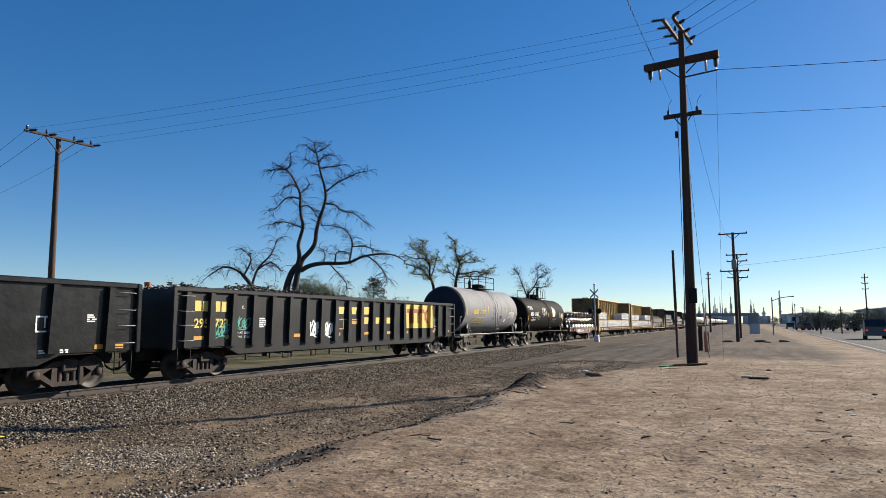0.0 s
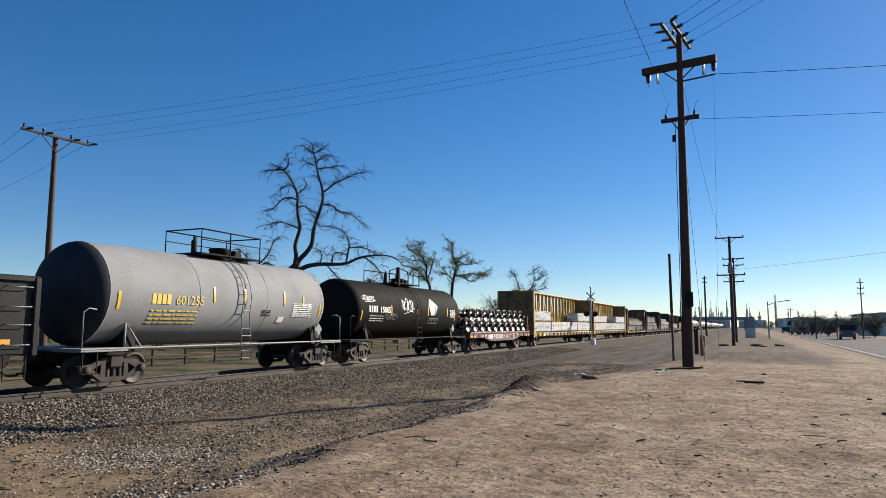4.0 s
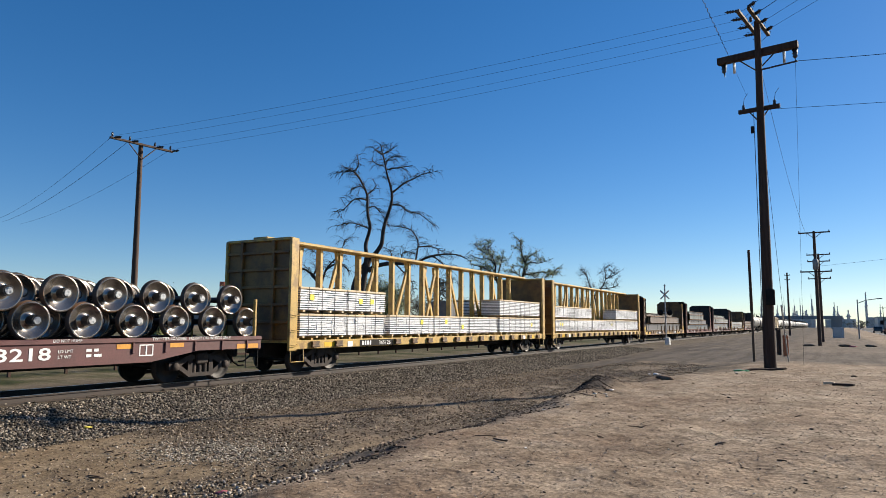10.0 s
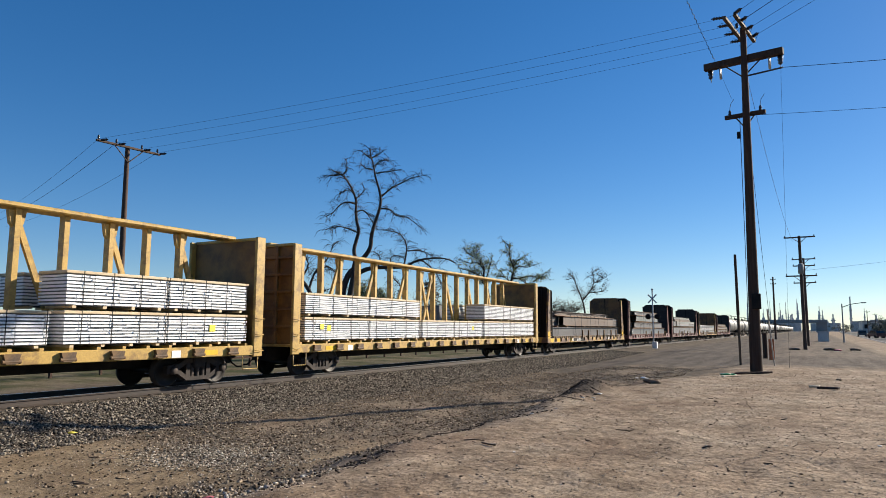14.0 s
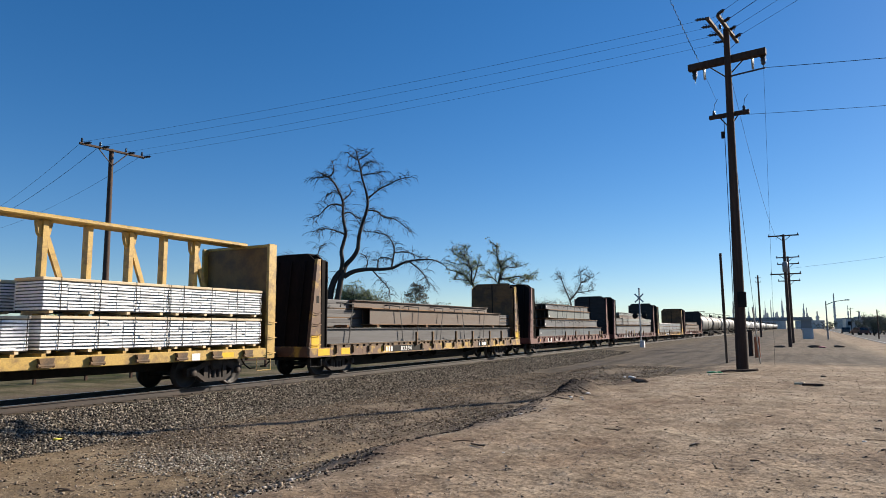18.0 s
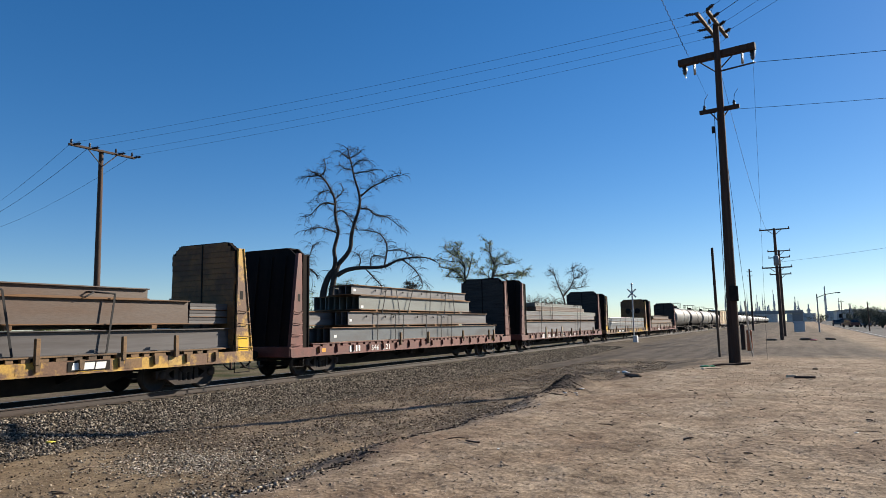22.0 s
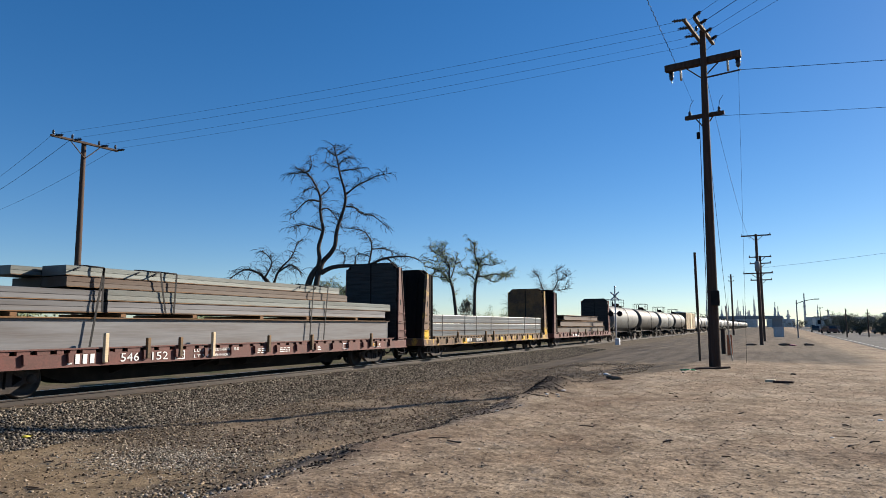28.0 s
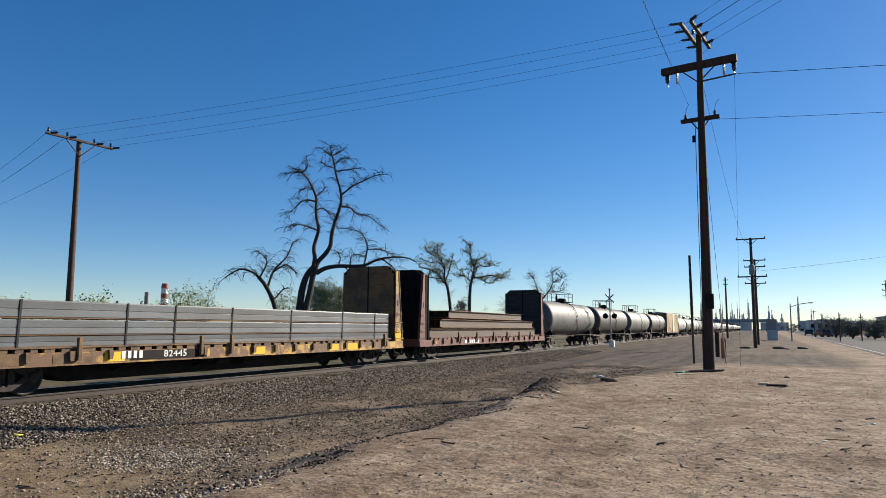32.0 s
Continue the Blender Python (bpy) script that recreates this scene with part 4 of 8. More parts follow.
def scrawl(car, x, z, w, h, y, material, seed, strokes=9, thick=0.03, label="sprayed scrawl", on=None):
    """A sprayed tag that cannot be read: crowded loops, hooks and a long underline."""
    rng, s = random.Random(seed), Shape()

    layer = []

    def stroke(pts, t0, t1):
        n = len(pts) - 1
        for i, ((a, c), (a2, c2)) in enumerate(zip(pts, pts[1:])):
            d = math.hypot(a2 - a, c2 - c) or 1e-6
            p, q = t0 + (t1 - t0) * i / n, t0 + (t1 - t0) * (i + 1) / n
            ux, uz = -(c2 - c) / d / 2, (a2 - a) / d / 2
            ex, ez = (a2 - a) / d * p * 0.3, (c2 - c) / d * p * 0.3
            quad = [(a + ux * p - ex, y, c + uz * p - ez), (a2 + ux * q + ex, y, c2 + uz * q + ez), (a2 - ux * q + ex, y, c2 - uz * q + ez), (a - ux * p - ex, y, c - uz * p - ez)]
            layer.append(0)
            out = 0.00012 * len(layer)
            s.add([(p[0], p[1] - out, p[2]) for p in ([on(v) for v in quad] if on else quad)], [(0, 1, 2, 3)])

    step = w / strokes
    for k in range(strokes):
        u, v = x + (k + 0.5) * step, z + h * rng.uniform(0.42, 0.58)
        rx, rz = step * rng.uniform(0.6, 1.0), h * rng.uniform(0.24, 0.46)
        a0, turn = rng.uniform(0, 6.28), rng.choice((-1, 1)) * rng.uniform(3.6, 7.0)
        lean = rng.uniform(0.0, 0.35)
        ring = [(a0 + turn * i / 12) for i in range(13)]
        stroke([(u + rx * math.cos(a) + lean * rz * math.sin(a), v + rz * math.sin(a) * (1 - 0.2 * math.sin(2 * a + k))) for a in ring], thick, thick * 0.7)
        if k % 2 == 0:
            d = rng.uniform(-0.5, 0.9) * step
            stroke([(u - d, z + h * rng.uniform(0.0, 0.2)), (u + d * 0.2, v), (u + d, z + h * rng.uniform(0.85, 1.05))], thick * 1.1, thick * 0.6)
    stroke([(x + w * t, z - h * 0.06 + h * 0.1 * math.sin(t * 5 + seed)) for t in (0.1, 0.3, 0.5, 0.7, 0.9)], thick * 0.5, thick * 0.9)
    return part("sprayed_tag", s, material, car, label)


# ---- gondolas ----
def gondola(x0, x1, ribs, label, style):
    """Open mill gondola, from x0 to x1 at the middle of the clip."""
    half, xc = (x1 - x0) / 2, (x0 + x1) / 2
    car = carried(thing("gondola_car", label, "freight car", group="freight train"), xc)
    top, low, w = 2.86, 1.02, 1.50
    paint = M["gondola"] if style == "rail" else M["dented"]
    for sy, nm in ((-w, "near"), (w, "far")):
        part("side_wall", B((-half, sy - 0.02, low + 0.2), (half, sy + 0.02, top - 0.12), 0.008), paint, car)
        part("side_sill", Shape().prism([(-half + 2.9, 0.74), (half - 2.9, 0.74), (half - 2.2, low), (half, low), (half, low + 0.22), (-half, low + 0.22), (-half, low), (-half + 2.2, low)], "y", sy - 0.03, sy + 0.03), paint, car)
        part("top_chord", B((-half - 0.02, sy - 0.10, top - 0.13), (half + 0.02, sy + 0.10, top + 0.02), 0.025), paint, car)
    for k in range(ribs):
        x = -half + (0.50 if style == "rail" else 0.95) + k * (1.03 if style == "rail" else (2 * half - 1.9) / (ribs - 1))
        for sy, d in ((-1, -1), (1, 1)):
            tb = 0.09
            rib = Shape().prism([(x - 0.155, low), (x + 0.155, low), (x + tb, top - 0.13), (x - tb, top - 0.13)], "y", sy * w, sy * (w + 0.155))
            part("rib", rib, paint, car)
    for sx in (-1, 1):
        part("end_wall", B((sx * half - 0.04, -w, low), (sx * half + 0.04, w, top - 0.05), 0.01), paint, car)
        part("corner_post", B((sx * half - 0.10, -w - 0.13, low - 0.06), (sx * half + 0.05, -w + 0.02, top), 0.02), paint, car)
        xa, xb = (half - 0.75, half - 0.18) if sx > 0 else (-half + 0.18, -half + 0.75)
        for z in (1.25, 1.72, 2.15, 2.62):
            grab_iron(car, xa, xb, -w - 0.02, z, 0.13, M["ghost"])
        part("stirrup", stirrup(sx * (half - 0.72), sx * (half - 0.18), -w - 0.05, low, 0.42), M["dark"], car)
        truck(car, sx * (half - 1.75), CAPBLUE if (sx > 0 and style == "rail") else None)
    part("floor", B((-half, -w, low - 0.05), (half, w, low + 0.1)), M["dark"], car)
    part("centre_sill", B((-half - 0.2, -0.28, 0.62), (half + 0.2, 0.28, low - 0.04)), M["dark"], car)
    for x in (-5.2, -3.4, -0.6, 1.8, 4.4):
        part("underframe_bracket", Shape().rod([(x, -1.42, 0.75), (x, -1.42, 0.50), (x + 0.35, -1.42, 0.50), (x + 0.35, -1.42, 0.75)], 0.022, 5), M["dark"], car)
    couplers(car, half)
    y = -w - 0.024
    if style == "rail":
        # yellow sign with red-brown bars, carried across the ribs
        sign = part("painted_sign", B((-68.05 - xc, y - 0.004, 1.50), (-65.07 - xc, y, 2.72)), M["cream"], car, "large yellow painted sign")
        for k in range(3):
            rx = -82.65 + 1.03 * (15 + k) - xc
            part("sign_strip", Shape().prism([(rx - 0.146, 1.50), (rx + 0.146, 1.50), (rx + 0.100, 2.70), (rx - 0.100, 2.70)], "y", -w - 0.163, -w - 0.025), M["cream"], sign)
        sx = -68.05 - xc
        for d, lift in ((y - 0.008, 0), (-w - 0.168, 1)):
            def mark(u0, u1, z0, z1):
                if not lift:
                    part("sign_bar", B((sx + u0, d, z0), (sx + u1, d + 0.003, z1)), M["brownred"], sign, "red-brown bar on the sign")
                for k in range(3 if lift else 0):
                    rx = -82.65 + 1.03 * (15 + k) - xc - sx
                    p, q = max(u0, rx - 0.15), min(u1, rx + 0.15)
                    if q > p:
                        part("sign_bar", B((sx + p, d, z0), (sx + q, d + 0.14, z1)), M["brownred"], sign, "red-brown bar on the sign")
            mark(0.22, 1.08, 2.27, 2.48)
            mark(1.12, 2.00, 2.27, 2.48)
            mark(0.52, 0.76, 1.74, 2.27)
            mark(1.42, 1.66, 1.74, 2.27)
            if not lift:
                for q in (((1.92, 1.74), (2.18, 1.74), (2.78, 2.48), (2.50, 2.48)), ((2.52, 1.74), (2.80, 1.74), (2.26, 2.40), (2.10, 2.22))):
                    part("sign_bar", Shape().prism([(sx + a, b) for a, b in q], "y", d - (0.004 if q[0][0] > 2.4 else 0.0), d + 0.003), M["brownred"], sign, "slanted red-brown bar on the sign")
        for a, b, z, h in ((-74.24, -73.65, 2.15, 0.30), (-73.25, -72.63, 2.15, 0.30), (-72.19, -71.51, 2.15, 0.34), (-72.17, -71.58, 1.72, 0.30), (-71.19, -70.59, 1.74, 0.28), (-70.10, -69.50, 1.74, 0.28)):
            blocks(car, a - xc, z, b - a - 0.08, h, 1, y - 0.004, M["cream"], "slanted yellow block lettering", 0.04, 0.25)
        part("painted_emblem", Shape().box((-74.3 - xc, y - 0.003, 1.90), (-72.6 - xc, y, 1.94)).box((-74.3 - xc, y - 0.003, 1.50), (-73.7 - xc, y, 1.54)).box((-74.3 - xc, y - 0.003, 1.54), (-74.26 - xc, y, 1.90)).box((-73.74 - xc, y - 0.003, 1.54), (-73.70 - xc, y, 1.90)).box((-73.2 - xc, y - 0.003, 1.72), (-72.6 - xc, y, 1.86)), M["orange"], car, "yellow outline emblem")
        blocks(car, -82.28 - xc, 2.14, 0.66, 0.33, 2, y - 0.003, M["cream"], "yellow reporting mark", 0.2)
        blocks(car, -81.42 - xc, 2.14, 0.62, 0.33, 2, y - 0.003, M["cream"], "yellow reporting mark", 0.2)
        stencil(car, "295", -82.30 - xc, 1.63, 0.40, y - 0.003, M["cream"], "yellow car number", width=0.62, bold=0.008)
        stencil(car, "723", -81.42 - xc, 1.63, 0.40, y - 0.003, M["cream"], "yellow car number", width=0.62, bold=0.008)
        for a in (-82.3, -80.9, -77.2, -74.4, -72.0, -69.9, -68.1, -64.9, -62.9):
            panel("reflector_strip", car, a - xc, 1.245, a - xc + 0.42, 1.365, y - 0.004, M["orange"], "orange reflector strip")
        stencil(car, "SG21", -63.1 - xc, 1.62, 0.17, y - 0.003, None, "white stencil")
        stencil(car, "LD LMT  210700", -80.42 - xc, 1.40, 0.12, y - 0.003, None, "white stencilled weights", width=0.74)
        stencil(car, "LT WT   75300", -80.42 - xc, 1.26, 0.12, y - 0.003, None, "white stencilled weights", width=0.72)
        stencil(car, "C", -80.12 - xc, 2.25, 0.16, y - 0.003, None, "white plate letter")
        bars(car, -79.2 - xc, 1.95, 0.36, 5, y, 0.05, 0.07, seed=2)
        bars(car, -64.5 - xc, 1.46, 0.42, 3, y, seed=3)
        bars(car, -79.9 - xc, 1.47, 0.20, 1, y, 0.08, seed=4)
        bars(car, -63.15 - xc, 2.1, 0.30, 5, y, seed=5)
        fr = Shape().box((0, y - 0.003, 0), (0.36, y, 0.03)).box((0, y - 0.003, 0.36), (0.36, y, 0.39)).box((0, y - 0.003, 0.03), (0.03, y, 0.36)).box((0.33, y - 0.003, 0.03), (0.36, y, 0.36))
        part("data_box", fr, M["white"], car, "white outlined data box", at=(-64.55 - xc, 0, 1.55))
        scrawl(car, -81.42 - xc, 1.34, 0.66, 0.46, y - 0.004, M["teal"], 5, 5, 0.042, "teal sprayed tag")
        scrawl(car, -80.40 - xc, 1.60, 0.66, 0.36, y - 0.004, M["teal"], 15, 4, 0.045, "teal sprayed tag")
        scrawl(car, -76.28 - xc, 1.28, 0.66, 0.56, y - 0.004, M["white"], 6, 5, 0.075, "white sprayed tag")
        scrawl(car, -75.25 - xc, 1.28, 0.68, 0.60, y - 0.004, M["white"], 7, 5, 0.08, "white sprayed tag")
        scrawl(car, -65.0 - xc, 1.75, 0.7, 0.4, y - 0.004, M["teal"], 8, 4, 0.02, "thin teal sprayed tag")
    else:
        panel("reflector_strip", car, half - 1.35, 1.09, half - 0.45, 1.21, y - 0.012, M["orange"], "orange reflector strip")
        fr = Shape().box((0, y - 0.003, 0), (0.50, y, 0.04)).box((0, y - 0.003, 0.36), (0.50, y, 0.40)).box((0, y - 0.003, 0.04), (0.04, y, 0.36)).box((0.46, y - 0.003, 0.04), (0.50, y, 0.36)).box((0.22, y - 0.003, 0.1), (0.26, y, 0.36))
        part("data_box", fr, M["white"], car, "white outlined data box", at=(half - 3.0, 0, 1.55))
        bars(car, half - 1.6, 2.0, 0.30, 4, y, seed=12)
        bars(car, half - 2.9, 1.12, 0.8, 2, y - 0.012, seed=13)
        bars(car, half - 4.4, 2.25, 0.4, 3, y, 0.06, 0.1, seed=14)
    # scrap in the hold
    rng = random.Random(int(abs(x0)))
    heap = Shape()
    for k in range(4600):
        a = rng.uniform(-half + 0.5, half - 0.5)
        prof = 2.84 + 0.26 * math.exp(-((a + half * 0.42) / 4.5) ** 2) + 0.10 * math.sin(a * 1.9) - 0.5 * max(0, a / half - 0.35)
        p = Vector((a, rng.uniform(-1.35, 1.35), 0))
        p.z = prof - 0.22 * abs(p.y) + rng.uniform(-0.15, 0.10)
        d = Vector((rng.uniform(-1, 1), rng.uniform(-1, 1), rng.uniform(-0.4, 0.4))).normalized()
        if k % 3:
            heap.tube(p - d * rng.uniform(0.03, 0.11), p + d * rng.uniform(0.03, 0.11), rng.uniform(0.008, 0.026), 5)
        else:
            heap.box(p - Vector((rng.uniform(0.02, 0.06), 0.04, 0.015)), p + Vector((rng.uniform(0.02, 0.06), 0.04, rng.uniform(0.01, 0.03))))
    heap.box((-half + 0.1, -1.4, low + 0.1), (half - 0.1, 1.4, 2.55))
    sc = thing("scrap_load", "heap of rusty brown scrap metal in a gondola", "scrap metal", None, heap, M["scrap"], kind="stuff")
    carried(sc, xc)
    return car


gondola(-83.15, -61.9, 20, "black open gondola car with yellow lettering and spray tags", "rail")
gondola(-105.8, -84.45, 13, "dented black open gondola car with white stencils", "plain")


# ---- tank cars ----
def tank_car(x0, x1, s0, s1, radius, zc, material, label, group="freight train", detail=2, axle_in=1.35, side="galv", long_rail=False, head=None):
    """x0..x1: the platform, s0..s1: the barrel between its domed ends."""
    xc, half = (x0 + x1) / 2, (x1 - x0) / 2
    car = carried(thing("tank_car", label, "tank car", group=group), xc)
    a, b, hd, n = s0 - xc, s1 - xc, 0.62, 40 if detail > 1 else 24
    prof = [(a - hd * math.sin(t), radius * math.cos(t) ** 0.75 if t < 1.57 else 0.0) for t in (1.5708, 1.35, 1.1, 0.85, 0.6, 0.4, 0.2, 0.08)] + [(a, radius), (b, radius)] + [(b + hd * math.sin(t), radius * math.cos(t) ** 0.75 if t < 1.57 else 0.0) for t in (0.08, 0.2, 0.4, 0.6, 0.85, 1.1, 1.35, 1.5708)]
    part("tank_head", Shape().lathe(prof[:9], (0, 0, zc), "x", n), head or material, car, "dark domed tank end" if head else "")
    part("tank_barrel", Shape().lathe(prof[8:], (0, 0, zc), "x", n), material, car)
    for f in (0.0, 0.33, 0.66, 1.0):
        part("weld_seam", Shape().lathe([(-0.012, radius - 0.01), (-0.012, radius + 0.006), (0.012, radius + 0.006), (0.012, radius - 0.01)], (a + (b - a) * f, 0, zc), "x", n), material, car)
    m2 = M[side]
    for sx in (-1, 1):
        sad = sx * (half - 1.75)
        part("saddle", Shape().prism([(-1.25, 0.95), (1.25, 0.95), (1.1, zc - radius * 0.55), (0.7, zc - radius * 0.85), (-0.7, zc - radius * 0.85), (-1.1, zc - radius * 0.55)], "x", sad - 0.16, sad + 0.16), M["dark"], car)
        part("end_platform", B((sx * half, -1.42, 0.98), (sx * (half - 1.5), 1.42, 1.08), 0.01), m2, car)
        part("stub_sill", B((sx * (half + 0.1), -0.28, 0.70), (sx * (half - 2.6), 0.28, 1.02), 0.02), M["dark"], car)
        truck(car, sx * (half - axle_in), detail=detail > 1)
        if detail > 1:
            part("stirrup", stirrup(sx * (half - 0.5), sx * (half - 0.06), -1.42, 1.0, 0.42), M["dark"], car)
            rail = Shape().rod([(sx * (half - 0.05), -1.38, 1.05), (sx * (half - 0.05), -1.38, 2.05), (sx * (half - 0.25), -1.34, 2.15), (sx * (half - 0.5), -1.3, 2.12)], 0.02)
            part("hand_rail", rail, m2, car)
            part("brace", Shape().rod([(sx * (half - 1.4), -1.36, 1.05), (sx * (half - 1.55), -1.2, 1.75)], 0.035).rod([(sx * (half - 2.0), -1.36, 1.05), (sx * (half - 1.6), -1.2, 1.72)], 0.03), m2, car)
    if detail:
        for sy in (-1.40, 1.40):
            part("side_rail", Shape().tube((-half, sy, 1.06), (half, sy, 1.06), 0.032, 6), m2, car)
    # ladder, dome and top platform in the middle
    lad = Shape()
    r2 = radius + 0.11
    lx = 0.0
    for dx in (-0.2, 0.2):
        arc = [(lx + dx, -r2 * math.cos(t), zc + r2 * math.sin(t)) for t in (1.45, 1.2, 0.9, 0.6, 0.3, 0.0, -0.3)]
        lad.rod(arc + [(lx + dx * 1.4, -r2 * 0.99, 0.55)], 0.018, 5)
    for t in (1.35, 1.15, 0.95, 0.75, 0.55, 0.35, 0.15, -0.05, -0.25):
        lad.tube((lx - 0.2, -r2 * math.cos(t), zc + r2 * math.sin(t)), (lx + 0.2, -r2 * math.cos(t), zc + r2 * math.sin(t)), 0.013, 5)
    for z in (1.6, 1.35, 1.1, 0.85, 0.6):
        lad.tube((lx - 0.24, -r2 * 0.99, z), (lx + 0.24, -r2 * 0.99, z), 0.014, 5)
    part("ladder", lad, M["dark"] if side == "dark" else M["ghost"], car, "curved side ladder")
    top = zc + radius
    part("top_platform", Shape().box((-1.5, -0.8, top + 0.02), (1.5, 0.8, top + 0.07), 0.01), M["dark"], car)
    part("manway", Shape().lathe([(0, 0.0), (0, 0.36), (0.30, 0.36), (0.34, 0.40), (0.38, 0.36), (0.42, 0.0)], (0.25, 0, top), "z", 16), M["dark"], car, "dark manway hatch")
    part("valve", Shape().lathe([(0, 0.10), (0.55, 0.10), (0.6, 0.04), (0.75, 0.04)], (-0.9, 0.1, top), "z", 10), M["dark"], car)
    part("valve_box", B((0.7, -0.3, top + 0.05), (1.1, 0.1, top + 0.35), 0.05), M["dark"], car)
    if long_rail:
        part("railing", Shape().rod([(-2.05, -0.75, top - 0.12), (-2.05, -0.75, top + 0.62), (-1.1, -0.75, top + 0.86), (0.0, -0.75, top + 0.72), (0.1, -0.75, top + 0.5), (0.1, -0.75, top)], 0.028, 6), M["dark"], car)
        part("railing", Shape().rod([(0.7, -0.75, top), (0.7, -0.75, top + 0.6), (0.85, -0.75, top + 0.74), (1.45, -0.75, top + 0.74), (1.45, -0.75, top - 0.02)], 0.028, 6), M["dark"], car)
        part("railing", Shape().rod([(-2.05, 0.75, top), (-2.05, 0.75, top + 0.7), (1.45, 0.75, top + 0.74), (1.45, 0.75, top)], 0.028, 6), M["dark"], car)
        part("railing", Shape().rod([(-1.75, -0.6, top), (-1.75, -0.6, top + 0.42), (-1.6, -0.6, top + 0.55), (-1.1, -0.6, top + 0.5)], 0.022, 6), M["dark"], car)
        part("railing_post", B((-1.2, -0.85, top - 0.1), (-1.0, -0.68, top + 0.88), 0.02), M["dark"], car)
    else:
        for sy in (-0.8, 0.8):
            part("railing", Shape().rod([(-1.5, sy, top), (-1.5, sy, top + 0.85), (1.5, sy, top + 0.85), (1.5, sy, top)], 0.025, 6), M["dark"], car)
            part("railing_post", Shape().tube((-0.1, sy, top), (-0.1, sy, top + 0.85), 0.025, 5), M["dark"], car)
            part("railing_bar", Shape().tube((-1.5, sy, top + 0.5), (1.5, sy, top + 0.5), 0.018, 5), M["dark"], car)
        for x in (-1.5, 1.5):
            part("railing_bar", Shape().tube((x, -0.8, top + 0.85), (x, 0.8, top + 0.85), 0.025, 5), M["dark"], car)
    couplers(car, half)
    return car


def on_barrel(radius, zc, lift=0.014):
    """Wraps a point of a flat drawing round the tank's near side."""
    def wrap(p):
        a = (p[2] - zc) / radius
        return (p[0], -(radius + lift) * math.cos(a), zc + (radius + lift) * math.sin(a))
    return wrap


def sliced(poly, n=18):
    """A flat convex outline cut into level strips, so that it can be bent round a barrel."""
    s, lo, hi = Shape(), min(z for _, z in poly), max(z for _, z in poly)

    def span(z):
        xs = []
        for (a, b), (c, d) in zip(poly, poly[1:] + poly[:1]):
            if min(b, d) <= z <= max(b, d) and b != d:
                xs.append(a + (c - a) * (z - b) / (d - b))
        return min(xs), max(xs)

    for k in range(n):
        z0, z1 = lo + (hi - lo) * (k + 0.001) / n, lo + (hi - lo) * (k + 0.999) / n
        (a, b), (c, d) = span(z0), span(z1)
        s.add([(a, 0, z0), (b, 0, z0), (d, 0, z1), (c, 0, z1)], [(0, 1, 2, 3)])
    return s


def wrapped(ob, radius, zc, lift=0.014):
    w = on_barrel(radius, zc, lift)
    for v in ob.data.vertices:
        p = v.co + ob.matrix_basis.translation
        y = p.y
        v.co = Vector(w(p)) + Vector((0, min(y, 0), 0))
    ob.matrix_basis = Matrix()
    return ob


def strips(car, xs, zs, radius, zc, h=0.42, w=0.09):
    for x, z in zip(xs, zs):
        s = Shape()
        for k in range(6):
            s.add([on_barrel(radius, zc)((x + dx, 0, z + h * (k + dz) / 6)) for dx, dz in ((0, 0), (w, 0), (w, 1), (0, 1))], [(0, 1, 2, 3)])
        part("reflector_strip", s, M["patchyellow"], car, "yellow reflector strip")


R1, Z1 = 1.47, 2.60
# the left head is much darker than the barrel
grey = tank_car(-60.52, -48.0, -59.75, -49.55, R1, Z1, M["grey"], "grey tank car with yellow lettering and a side ladder", side="ghost", head=M["darkhead"])
g0 = -54.26
strips(grey, [-59.5 - g0, -55.8 - g0, -54.3 - g0, -52.1 - g0, -50.9 - g0, -49.75 - g0], [2.15, 2.45, 2.45, 2.45, 2.30, 2.05], R1, Z1, 0.5)
wrapped(blocks(grey, -58.3 - g0, 2.33, 0.75, 0.30, 4, 0, M["cream"], "yellow reporting mark"), R1, Z1)
wrapped(stencil(grey, "601255", -57.4 - g0, 2.33, 0.40, 0, M["cream"], "yellow car number", width=1.15), R1, Z1)
wrapped(bars(grey, -58.3 - g0, 2.15, 1.9, 4, 0, 0.05, 0.13, M["cream"], seed=21, label="faded yellow stencil lines"), R1, Z1)
chart = Shape()
for k in range(8):
    chart.box((-51.5 - g0, -0.002, 2.02 + k * 0.072), (-50.3 - g0, 0.0, 2.04 + k * 0.072))
for k in range(7):
    chart.box((-51.5 - g0 + k * 0.2, -0.002, 2.02), (-51.48 - g0 + k * 0.2, 0.0, 2.55))
wrapped(part("test_chart", chart, M["white"], grey, "white ruled test chart"), R1, Z1)
wrapped(bars(grey, -51.5 - g0, 2.50, 1.15, 6, 0, 0.045, 0.075, seed=22), R1, Z1)
wrapped(bars(grey, -53.3 - g0, 2.25, 0.5, 4, 0, 0.03, 0.06, M["dark"], seed=23, label="small dark stencil lines"), R1, Z1)
wrapped(panel("data_box", grey, -52.3 - g0, 1.78, -51.95 - g0, 2.02, 0, M["white"], "white data box"), R1, Z1)
part("placard", Shape().prism([(-49.95 - g0, 1.55), (-49.72 - g0, 1.30), (-49.49 - g0, 1.55), (-49.72 - g0, 1.80)], "y", -1.44, -1.43), M["ghost"], grey, "diamond hazard placard")

R2, Z2 = 1.42, 2.46
dark = tank_car(-47.23, -33.62, -46.35, -34.8, R2, Z2, M["black"], "black tank car with white lettering and spray tags", side="dark", long_rail=True)
d0 = -40.42
